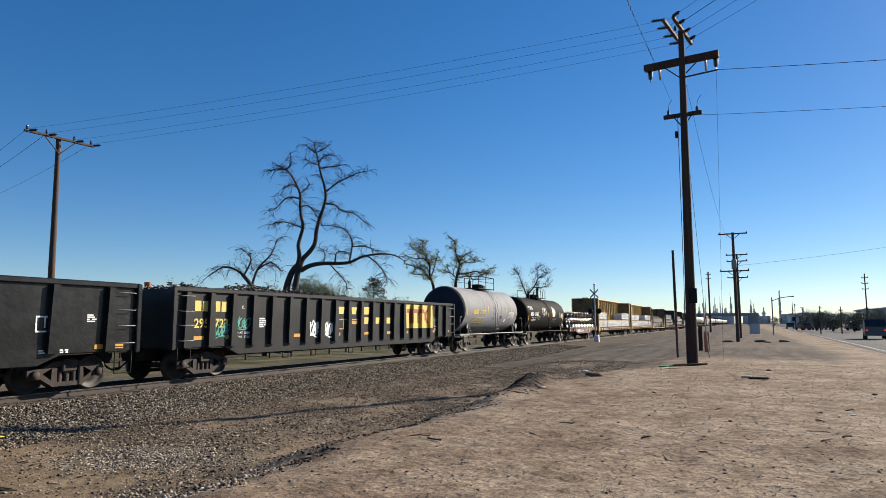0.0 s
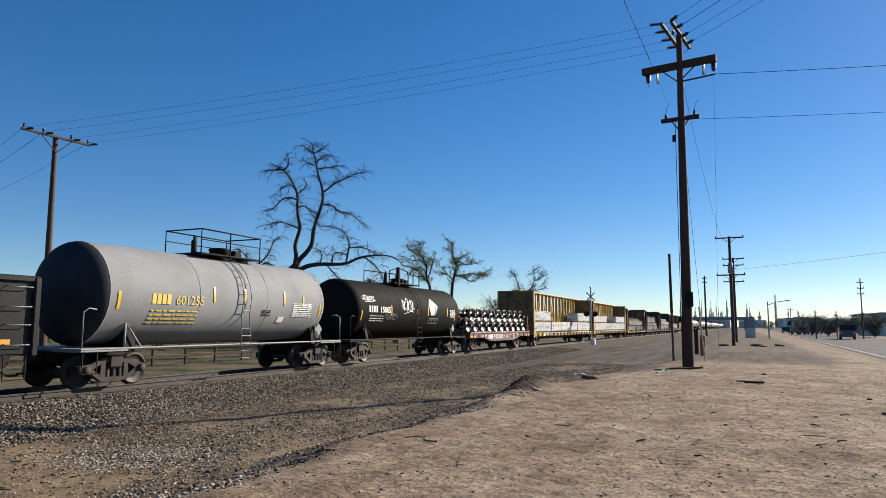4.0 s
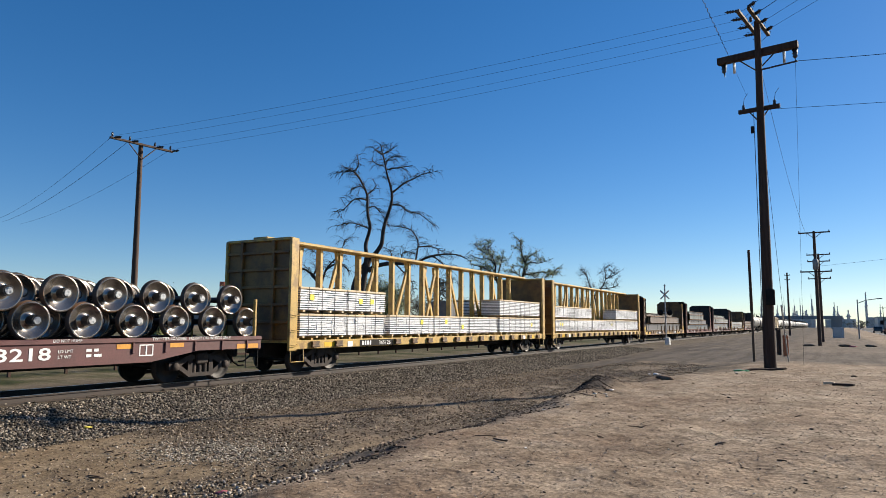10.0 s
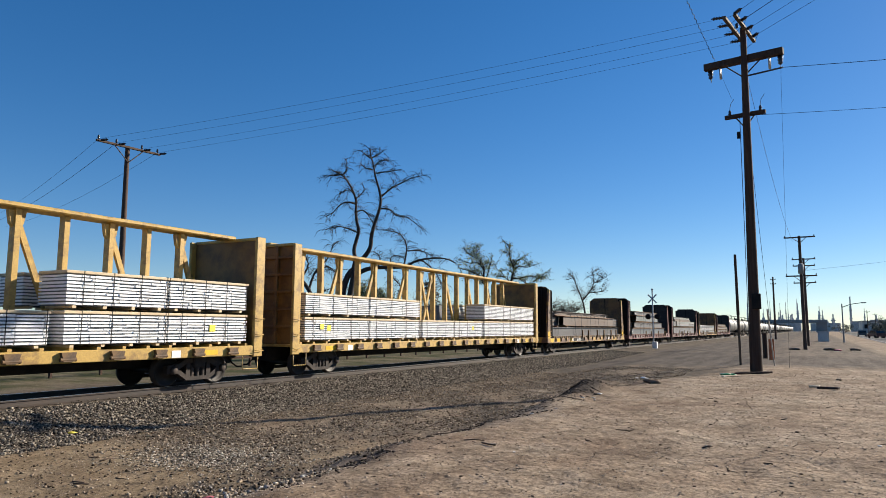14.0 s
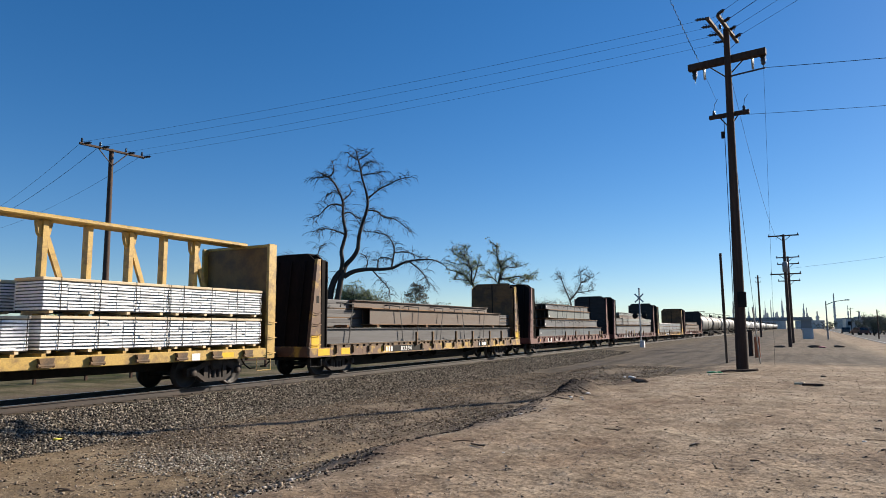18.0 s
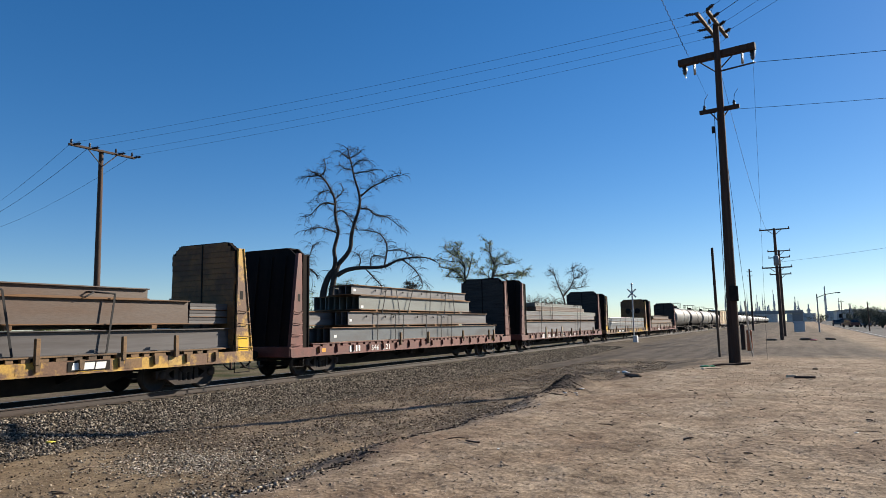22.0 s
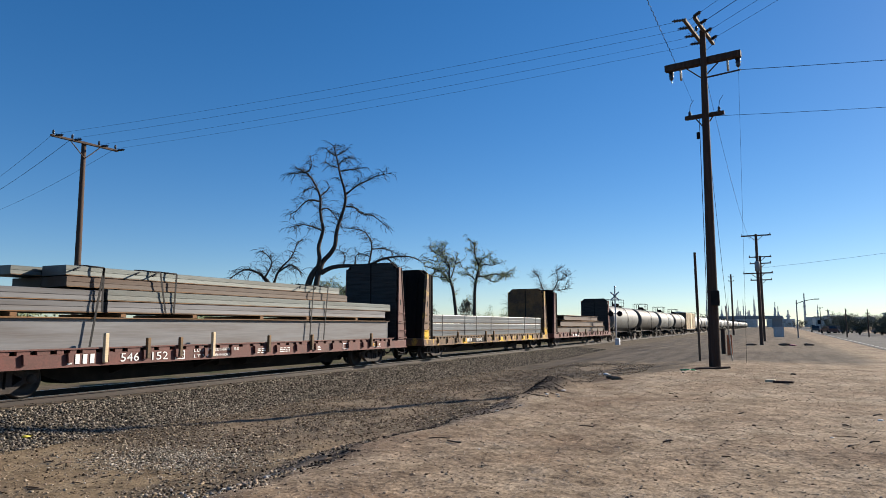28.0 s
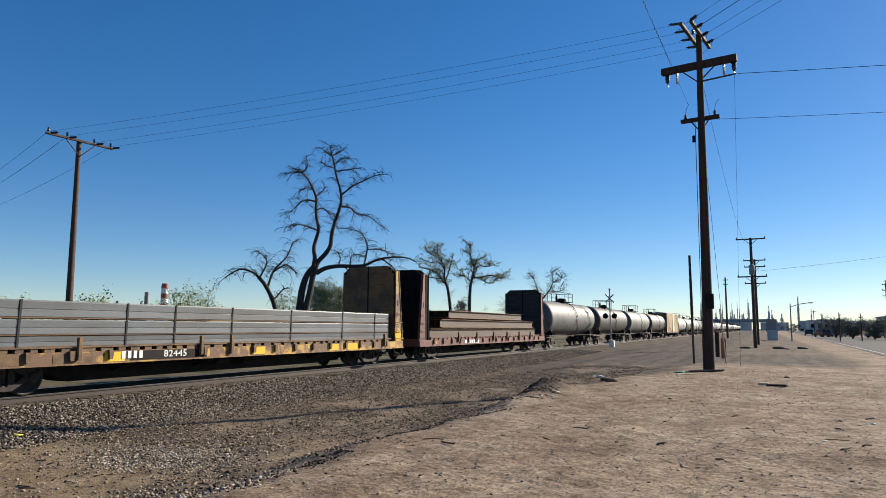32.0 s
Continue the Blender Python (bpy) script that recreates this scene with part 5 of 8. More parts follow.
strips(dark, [-46.3 - d0, -43.45 - d0, -40.5 - d0, -39.2 - d0, -36.55 - d0, -35.4 - d0], [1.95, 2.25, 2.25, 2.25, 2.25, 2.0], R2, Z2, 0.45)
wrapped(blocks(dark, -45.6 - d0, 2.33, 0.88, 0.30, 4, 0, None, "white reporting mark", 0.42), R2, Z2)
wrapped(stencil(dark, "15065", -44.55 - d0, 2.33, 0.41, 0, None, "white car number", width=0.95, bold=0.006), R2, Z2)
wrapped(bars(dark, -45.5 - d0, 2.18, 1.3, 3, 0, 0.035, 0.12, seed=31), R2, Z2)
leaf = sliced([(-39.08 - d0, 2.76), (-38.62 - d0, 3.27), (-37.80 - d0, 2.79), (-38.25 - d0, 2.25), (-38.55 - d0, 2.23)])
wrapped(part("emblem_diamond", leaf, M["ghost"], dark, "pale diamond emblem"), R2, Z2, 0.006)
leaf2 = sliced([(-38.74 - d0, 2.27), (-38.42 - d0, 2.32), (-38.24 - d0, 2.62), (-38.32 - d0, 2.98), (-38.56 - d0, 3.10), (-38.84 - d0, 2.84), (-38.90 - d0, 2.52)])
wrapped(part("emblem_leaf", leaf2, M["white"], dark, "white leaf emblem"), R2, Z2, 0.012)
wrapped(part("emblem_vein", Shape().box((-38.62 - d0, -0.002, 2.30), (-38.585 - d0, 0.0, 2.92)).box((-38.60 - d0, -0.002, 2.55), (-38.40 - d0, 0.0, 2.58)).box((-38.78 - d0, -0.002, 2.62), (-38.60 - d0, 0.0, 2.65)), M["littergreen"], dark, "green veins of the leaf emblem"), R2, Z2, 0.018)
for k in range(3):                                             # brand mark: three slanted outlined blocks
    x0, w, h = -39.05 - d0 + 0.44 * k, 0.36, 0.32
    for grow, lift, mat in ((0.0, 0.008, "ghost"), (0.045, 0.014, "black")):
        q = sliced([(x0 + grow, 1.80 + grow), (x0 + w - grow, 1.80 + grow), (x0 + w + 0.09 - grow, 1.80 + h - grow), (x0 + 0.09 + grow, 1.80 + h - grow)], 8)
        wrapped(part("brand_block", q, M[mat], dark, "faded grey outlined brand block"), R2, Z2, lift)
wrapped(bars(dark, -36.1 - d0, 2.62, 0.75, 6, 0, 0.05, 0.075, seed=33, label="white printed test chart"), R2, Z2, 0.008)
scrawl(dark, -46.1 - d0, 2.85, 1.2, 0.30, 0, M["white"], 41, 6, 0.022, "thin white sprayed tag", on_barrel(R2, Z2, 0.008))
scrawl(dark, -42.2 - d0, 2.42, 1.35, 0.70, 0, M["white"], 42, 6, 0.035, "white sprayed tag", on_barrel(R2, Z2, 0.008))
scrawl(dark, -43.95 - d0, 2.02, 1.1, 0.30, 0, M["ghost"], 43, 6, 0.022, "grey sprayed tag", on_barrel(R2, Z2, 0.008))
part("placard", Shape().prism([(-35.95 - d0, 1.55), (-35.72 - d0, 1.30), (-35.49 - d0, 1.55), (-35.72 - d0, 1.80)], "y", -1.44, -1.43), M["ghost"], dark, "diamond hazard placard")
# ---- flat car with loose wheel sets ----
def wheel_flat(x0, x1):
    xc, half = (x0 + x1) / 2, (x1 - x0) / 2
    car = carried(thing("flat_car", "maroon flat car loaded with two tiers of wheel sets", "flat car", group="freight train"), xc, z=-0.085)
    deck, low = 1.30, 1.02
    for sy in (-1.5, 1.5):
        part("side_sill", Shape().prism([(-half, deck), (half, deck), (half, low), (half - 2.4, low), (half - 4.0, 0.76), (-half + 4.0, 0.76), (-half + 2.4, low), (-half, low)], "y", sy - 0.05, sy + 0.05), M["maroon"], car)
        part("rub_rail", B((-half, sy - 0.09, deck - 0.02), (half, sy + 0.09, deck + 0.10), 0.015), M["maroon"], car)
    part("deck", B((-half, -1.48, deck - 0.10), (half, 1.48, deck - 0.03)), M["dark"], car)
    part("centre_sill", B((-half, -0.3, 0.62), (half, 0.3, 1.15)), M["dark"], car)
    for sx in (-1, 1):
        truck(car, sx * (half - 1.95), lift=0.085)
        part("end_sill", B((sx * half - 0.06, -1.5, 0.98), (sx * half + 0.06, 1.5, deck + 0.05), 0.02), M["maroon"], car)
        part("stirrup", stirrup(sx * (half - 0.6), sx * (half - 0.1), -1.52, 1.0, 0.45), M["dark"], car)
        part("reflector_strip", B((sx * (half - 1.0), -1.557, 1.03), (sx * (half - 0.12), -1.552, 1.17)), M["orange"], car, "orange reflector strip")
    rib = B((-0.03, -1.59, 1.0), (0.03, -1.55, 1.28), 0.01).mesh("stake_pocket", M["maroon"])
    for k in range(13):
        x = -half + 0.6 + k * (2 * half - 1.2) / 12
        if not -30.1 < x + xc < -25.5:
            part("stake_pocket", rib, None, car, at=(x, 0, 0))
    y = -1.556
    blocks(car, -29.82 - xc, 0.93, 0.98, 0.27, 4, y, None, "white reporting mark", 0.24)
    stencil(car, "923218", -28.72 - xc, 0.93, 0.40, y - 0.002, None, "white car number", width=1.85, bold=0.006)
    stencil(car, "TWO TIER LOADING   FREIGHT CAR WHEELS ONLY", -32.4 - xc, 1.33, 0.125, -1.594, None, "white stencilled notice", width=2.95)
    stencil(car, "DO NOT HUMP", -26.85 - xc, 1.33, 0.10, -1.594, None, "white stencilled notice")
    stencil(car, "TWO TIER LOADING   FREIGHT CAR WHEELS ONLY", -24.2 - xc, 1.33, 0.115, -1.594, None, "white stencilled notice", width=2.7)
    stencil(car, "LD LMT", -26.7 - xc, 1.08, 0.11, y - 0.002)
    stencil(car, "LT WT", -26.7 - xc, 0.95, 0.11, y - 0.002)
    bars(car, -26.0 - xc, 1.16, 0.4, 2, y, 0.07, 0.13, seed=51)
    bars(car, -31.0 - xc, 1.17, 0.6, 3, y, 0.022, 0.05, seed=52)
    fr = Shape().box((0, y - 0.003, 0), (0.42, y, 0.03)).box((0, y - 0.003, 0.27), (0.42, y, 0.30)).box((0, y - 0.003, 0.03), (0.03, y, 0.27)).box((0.39, y - 0.003, 0.03), (0.42, y, 0.27)).box((0.19, y - 0.003, 0.03), (0.23, y, 0.27))
    part("data_box", fr, M["white"], car, "white outlined data box", at=(-24.55 - xc, 0, 0.93))
    for a in (-30.6, -25.2, -23.6):
        part("reflector_strip", B((a - xc, -1.557, 1.13), (a - xc + 0.45, -1.552, 1.25)), M["orange"], car, "orange reflector strip")
    # stakes and hand brake at the rear
    part("end_stake", B((half - 0.25, -1.5, 1.3), (half - 0.15, -1.40, 2.55), 0.02), M["yellow"], car)
    part("end_stake", B((half - 0.25, 1.40, 1.3), (half - 0.15, 1.5, 2.55), 0.02), M["yellow"], car)
    part("brake_wheel", Shape().lathe([(-0.02, 0.28), (0.0, 0.30), (0.02, 0.28), (0.0, 0.26)], (half + 0.1, 0.4, 2.2), "x", 18, True).tube((half + 0.1, 0.12, 2.2), (half + 0.1, 0.68, 2.2), 0.015).tube((half + 0.1, 0.4, 1.92), (half + 0.1, 0.4, 2.48), 0.015).tube((half + 0.1, 0.4, 1.1), (half + 0.1, 0.4, 2.2), 0.03), M["dark"], car, "black hand brake wheel")
    couplers(car, half)
    return car


def loose_set():
    """A wheel set as freight: bright turned plates, rusty rims, dark axle with bolted caps."""
    ob = thing("wheel_set", "new steel railway wheel set with bright plates and dark axle", "wheel set", group="wheel sets on the flat car")
    r, half = 0.452, 0.755
    for sign, nm in ((-1, "near"), (1, "far")):
        o = sign * half
        k = -sign
        rim = [(o - k * 0.07, r - 0.018), (o - k * 0.07, r - 0.005), (o + k * 0.03, r), (o + k * 0.045, r + 0.025), (o + k * 0.06, r + 0.02), (o + k * 0.06, r - 0.018)]
        wheel = part("wheel", Shape().lathe([(o - k * 0.070, r - 0.018), (o - k * 0.066, r - 0.045), (o - k * 0.045, r - 0.06), (o + k * 0.03, 0.25), (o + k * 0.075, 0.16), (o - k * 0.02, 0.13), (o - k * 0.02, 0.08), (o + k * 0.12, 0.08), (o + k * 0.12, 0.15), (o + k * 0.10, 0.17), (o + k * 0.06, 0.26), (o + k * 0.03, r - 0.06), (o + k * 0.060, r - 0.018)], (0, 0, 0), "y", 32, True), M["wheelsteel"], ob, "bright dished wheel plate")
        part("rim", Shape().lathe(rim, (0, 0, 0), "y", 32, True), M["wheelrust"], wheel, "rust-tinged rim and flange")
    part("axle", Shape().tube((0, -0.82, 0), (0, 0.82, 0), 0.09, 14), M["axle"], ob)
    for sy in (-1, 1):
        cap = part("bearing", Shape().tube((0, sy * 0.80, 0), (0, sy * 1.06, 0), 0.125, 16), M["axle"], ob)
        bolts = Shape().tube((0, sy * 1.06, 0), (0, sy * 1.075, 0), 0.085, 14)
        for a in (0.5, 2.6, 4.7):
            bolts.tube((0.06 * math.cos(a), sy * 1.075, 0.06 * math.sin(a)), (0.06 * math.cos(a), sy * 1.095, 0.06 * math.sin(a)), 0.024, 6)
        part("end_cap", bolts, M["galv"], cap, "pale end cap with three bolts")
    return ob


wheel_flat(-33.2, -20.2)
proto = loose_set()
made = 0
LOWER = [-32.48 + k * 1.338 for k in range(10)]
for tier, xs, z in ((0, LOWER, 1.755), (1, [x + 0.67 for x in LOWER[:-1]], 2.42)):
    for k, x in enumerate(xs):
        for row in (0, 1):
            # a second set stands half a pitch on, its wheels between the first one's
            xx = x + (0.0 if row == 0 else 0.66)
            if row and (k == len(xs) - 1):
                continue
            ob = proto if made == 0 else copy_thing(proto, Matrix())
            m = Matrix.Rotation(random.uniform(0, 6.28), 4, "Y")
            yy = TRACK + (-0.32 if row == 0 else 0.33)
            carried(ob, xx, yy, z + random.uniform(-0.01, 0.01), m)
            made += 1


# ---- centre-beam cars with lumber ----
def centerbeam(x0, x1):
    xc, half = (x0 + x1) / 2, (x1 - x0) / 2
    car = carried(thing("centerbeam_car", "yellow centre-beam flat car carrying wrapped lumber", "flat car", group="freight train"), xc)
    deck, top = 1.14, 4.62
    for sx in (-1, 1):
        e = sx * half
        # End wall and stiffeners take the yellow with shade mixed into it.
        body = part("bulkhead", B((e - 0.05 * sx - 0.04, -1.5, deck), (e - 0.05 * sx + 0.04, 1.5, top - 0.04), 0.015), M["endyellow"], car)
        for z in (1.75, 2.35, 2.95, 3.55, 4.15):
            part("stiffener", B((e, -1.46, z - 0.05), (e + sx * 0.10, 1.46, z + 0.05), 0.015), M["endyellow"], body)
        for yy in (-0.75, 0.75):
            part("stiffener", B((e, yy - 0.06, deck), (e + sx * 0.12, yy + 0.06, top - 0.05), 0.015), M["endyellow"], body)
        part("bulkhead_post", B((e - sx * 0.30, -1.58, deck - 0.35), (e + sx * 0.09, -1.47, top), 0.02), M["yellow"], car)
        part("bulkhead_post", B((e - sx * 0.30, 1.47, deck - 0.35), (e + sx * 0.09, 1.58, top), 0.02), M["yellow"], car)
        part("bulkhead_cap", B((e - sx * 0.12, -1.5, top - 0.08), (e + sx * 0.10, 1.5, top + 0.02), 0.02), M["yellow"], car)
        for z in (1.0, 1.5, 2.0):
            grab_iron(car, e - sx * 0.26, e + sx * 0.05, -1.58, z, 0.08, M["yellow"])
        part("stirrup", stirrup(e - sx * 0.7, e - sx * 0.05, -1.52, 0.85, 0.42), M["yellow"], car)
        truck(car, sx * (half - 2.05))
        part("reflector_strip", B((e - sx * 2.4, -1.562, 0.90), (e - sx * 1.75, -1.556, 1.05)), M["patchyellow"], car, "bright yellow reflector")
        part("data_card", B((e - sx * 3.4, -1.562, 0.86), (e - sx * 3.1, -1.556, 1.06)), M["white"], car, "white data card")
    for sy in (-1.5, 1.5):
        part("side_sill", B((-half, sy - 0.055, 0.84), (half, sy + 0.055, deck), 0.015), M["yellow"], car)
    winch = Shape().prism([(-0.13, 0.88), (0.13, 0.88), (0.19, 1.10), (-0.19, 1.10)], "y", -1.66, -1.555).tube((-0.2, -1.62, 0.93), (0.2, -1.62, 0.93), 0.05, 8).mesh("winch", M["rustplate"])
    n = 17
    for k in range(n):
        x = -half + 1.2 + k * (2 * half - 2.4) / (n - 1)
        if not -15.2 < x + xc < -12.5:
            part("winch", winch, None, car, "rusty strap winch", at=(x, 0, 0))
    part("deck", B((-half, -1.45, deck - 0.09), (half, 1.45, deck - 0.01)), M["yellow"], car)
    bearer = Shape().box((-0.05, -1.45, deck - 0.01), (0.05, -0.25, deck + 0.07)).box((-0.05, 0.25, deck - 0.01), (0.05, 1.45, deck + 0.07)).mesh("deck_bearer", M["yellow"])
    for k in range(32):
        part("deck_bearer", bearer, None, car, at=(-half + 0.5 + k * (2 * half - 1) / 31, 0, 0))
    part("centre_sill", B((-half, -0.35, 0.55), (half, 0.35, deck - 0.1), 0.02), M["dark"], car)
    # the beam: top chord, posts and diagonals
    part("top_chord", B((-half, -0.34, top - 0.01), (half, 0.34, top + 0.11), 0.03), M["yellow"], car, "yellow top chord")
    spots = (0.7, 2.0, 3.35, 4.65, 5.9, 7.2, 8.4, 9.6)
    post = Shape().box((-0.075, -0.12, deck), (0.075, -0.095, top - 0.02), 0.006).box((-0.075, 0.095, deck), (0.075, 0.12, top - 0.02), 0.006).box((-0.075, -0.10, deck), (-0.055, 0.10, top - 0.02)).mesh("post", M["yellow"])
    lines = [((-0.55, deck + 0.1), (0.55, top - 0.25)), ((0.55, deck + 0.1), (-0.55, top - 0.25))]
    for sx in (-1, 1):
        for x in spots:
            part("post", post, None, car, at=(sx * x, 0, 0))
        lines += [((sx * b, deck + 0.1), (sx * a, top - 0.22)) for a, b in ((2.0, 3.35), (4.65, 5.9), (7.2, 8.4), (9.6, 10.7))]
    for (p, z0), (q, z1) in lines:
        d = Vector((q - p, 0, z1 - z0)).normalized()
        m = Vector((-d.z, 0, d.x)) * 0.07
        br = part("diagonal", Shape().prism([(p - m.x, z0 - m.z), (q - m.x, z1 - m.z), (q + m.x, z1 + m.z), (p + m.x, z0 + m.z)], "y", -0.05, 0.05), M["yellow"], car)
        part("gusset", Shape().prism([(q - 0.22, z1 + 0.16), (q + 0.22, z1 + 0.16), (q + 0.16, z1 - 0.16), (q, z1 - 0.34), (q - 0.16, z1 - 0.16)], "y", -0.065, 0.065), M["yellow"], br)
    couplers(car, half)
    return car


def lumber(x0, x1, z0, z1, side=-1, seed=0, dunnage=True):
    """A wrapped bundle of lumber: layers of board edges, wrapped in white, on bearers."""
    rng = random.Random(seed)
    depth = 1.14
    y0 = 0.34
    ob = carried(thing("lumber_bundle", "white-wrapped bundle of sawn lumber boards with a bare top row", "lumber", group="lumber on the centre-beam cars"), (x0 + x1) / 2)
    L = (x1 - x0) / 2
    ya, yb = (-y0 - depth, -y0) if side < 0 else (y0, y0 + depth)
    n = 9
    h = (z1 - z0 - 0.16) / n
    # The core's grey colour stands for the shade in the gaps between boards.
    part("core", B((-L + 0.05, ya + 0.06, z0 + 0.06), (L - 0.05, yb - 0.04, z0 + 0.08 + n * h)), M["shadegrey"], ob, "lumber core with the shade between boards as grey colour")
    lay = Shape()
    cuts, u = [], -L
    while u < L - 0.05:                                        # panels along the bundle
        w = min(rng.uniform(0.55, 0.95), L - u)
        cuts.append((u, u + w))
        u += w
    for k in range(n):
        z = z0 + 0.08 + k * h
        for a, b in cuts:
            u = a + 0.012
            while u < b - 0.02:
                w = min(rng.uniform(0.25, 0.7), b - 0.012 - u)
                o, q = rng.uniform(-0.02, 0.012), rng.uniform(-0.006, 0.005)
                lay.box((u, ya + o, z + 0.008 + q), (u + w, yb, z + h * rng.uniform(0.60, 0.78) + q))
                u += w
    lay = part("wrapping", lay, M["wrap"], ob, "white wrapped board edges")
    tagged(lay, kind="stuff")
    part("top_layer", B((-L - 0.02, ya - 0.02, z1 - 0.075), (L + 0.02, yb, z1), 0.012), M["sawn"], ob, "bare sawn top boards")
    if side < 0 and seed in (2, 3, 4, 5, 8, 31, 36):
        for _ in range(1 + seed % 2):
            x, z = rng.uniform(-L + 0.3, L - 0.3), rng.uniform(z0 + 0.25, z1 - 0.3)
            part("sticker", B((x, ya - 0.022, z), (x + 0.22, ya - 0.016, z + 0.20)), M["sticker"], ob, "bright yellow sticker")
    for i in range(4):
        x = -L + 0.25 + (2 * L - 0.5) * i / 3
        part("bearer", B((x - 0.05, ya + 0.02, z0), (x + 0.05, yb, z0 + 0.07)), M["sawn"], ob)
        part("strap", Shape().box((x + 0.18, ya - 0.024, z0 + 0.05), (x + 0.20, ya - 0.019, z1)).box((x + 0.18, ya - 0.022, z1), (x + 0.20, yb, z1 + 0.005)), M["strap"], ob)
    return ob


cb = centerbeam(-18.85, 4.4)
xc = (-18.85 + 4.4) / 2
part("number_panel", B((-15.0 - xc, -1.562, 0.86), (-12.7 - xc, -1.557, 1.10)), M["dark"], cb, "black number panel")
blocks(cb, -14.85 - xc, 0.90, 0.65, 0.16, 4, -1.566, None, "white reporting mark", 0.42)
stencil(cb, "365126", -13.75 - xc, 0.90, 0.22, -1.566, None, "white car number", width=0.82)
centerbeam(6.0, 29.35)
Z0 = 1.21
for side in (-1, 1):
    # first car: two tiers, one tier, two tiers
    k = 0
    for a, b, c, d in ((-18.35, -15.7, Z0, 2.05), (-15.65, -13.2, Z0, 2.05), (-18.35, -15.7, 2.11, 2.98), (-15.65, -13.2, 2.11, 2.98),
                       (-12.85, -9.25, Z0, 2.08), (-9.2, -5.75, Z0, 2.08), (-5.7, -2.45, Z0, 2.08),
                       (-2.1, 0.85, Z0, 2.10), (0.9, 3.85, Z0, 2.10), (-2.1, 0.85, 2.16, 3.08), (0.9, 3.85, 2.16, 3.08)):
        lumber(a, b, c, d, side, seed=k)
        k += 1
    for a, b, c, d in ((6.65, 10.6, Z0, 2.08), (10.65, 14.6, Z0, 2.08), (6.65, 10.6, 2.14, 2.95), (10.65, 14.6, 2.14, 2.95),
                       (14.85, 18.0, Z0, 2.08), (18.05, 21.25, Z0, 2.08),
                       (21.5, 25.15, Z0, 2.10), (25.2, 28.85, Z0, 2.10), (21.5, 25.15, 2.16, 3.02), (25.2, 28.85, 2.16, 3.02)):
        lumber(a, b, c, d, side, seed=20 + k)
        k += 1
for a, z in ((-3.6, 2.12), (-4.4, 2.12), (20.2, 2.12)):
    ob = carried(thing("lumber_bundle", "grey end of a lumber bundle on the far side", "lumber", group="lumber on the centre-beam cars"), a)
    # Far-side lumber in the same shade-coloured grey.
    part("timber_block", B((-0.4, 0.4, z), (0.4, 1.4, z + 0.8), 0.01), M["shadegrey"], ob)


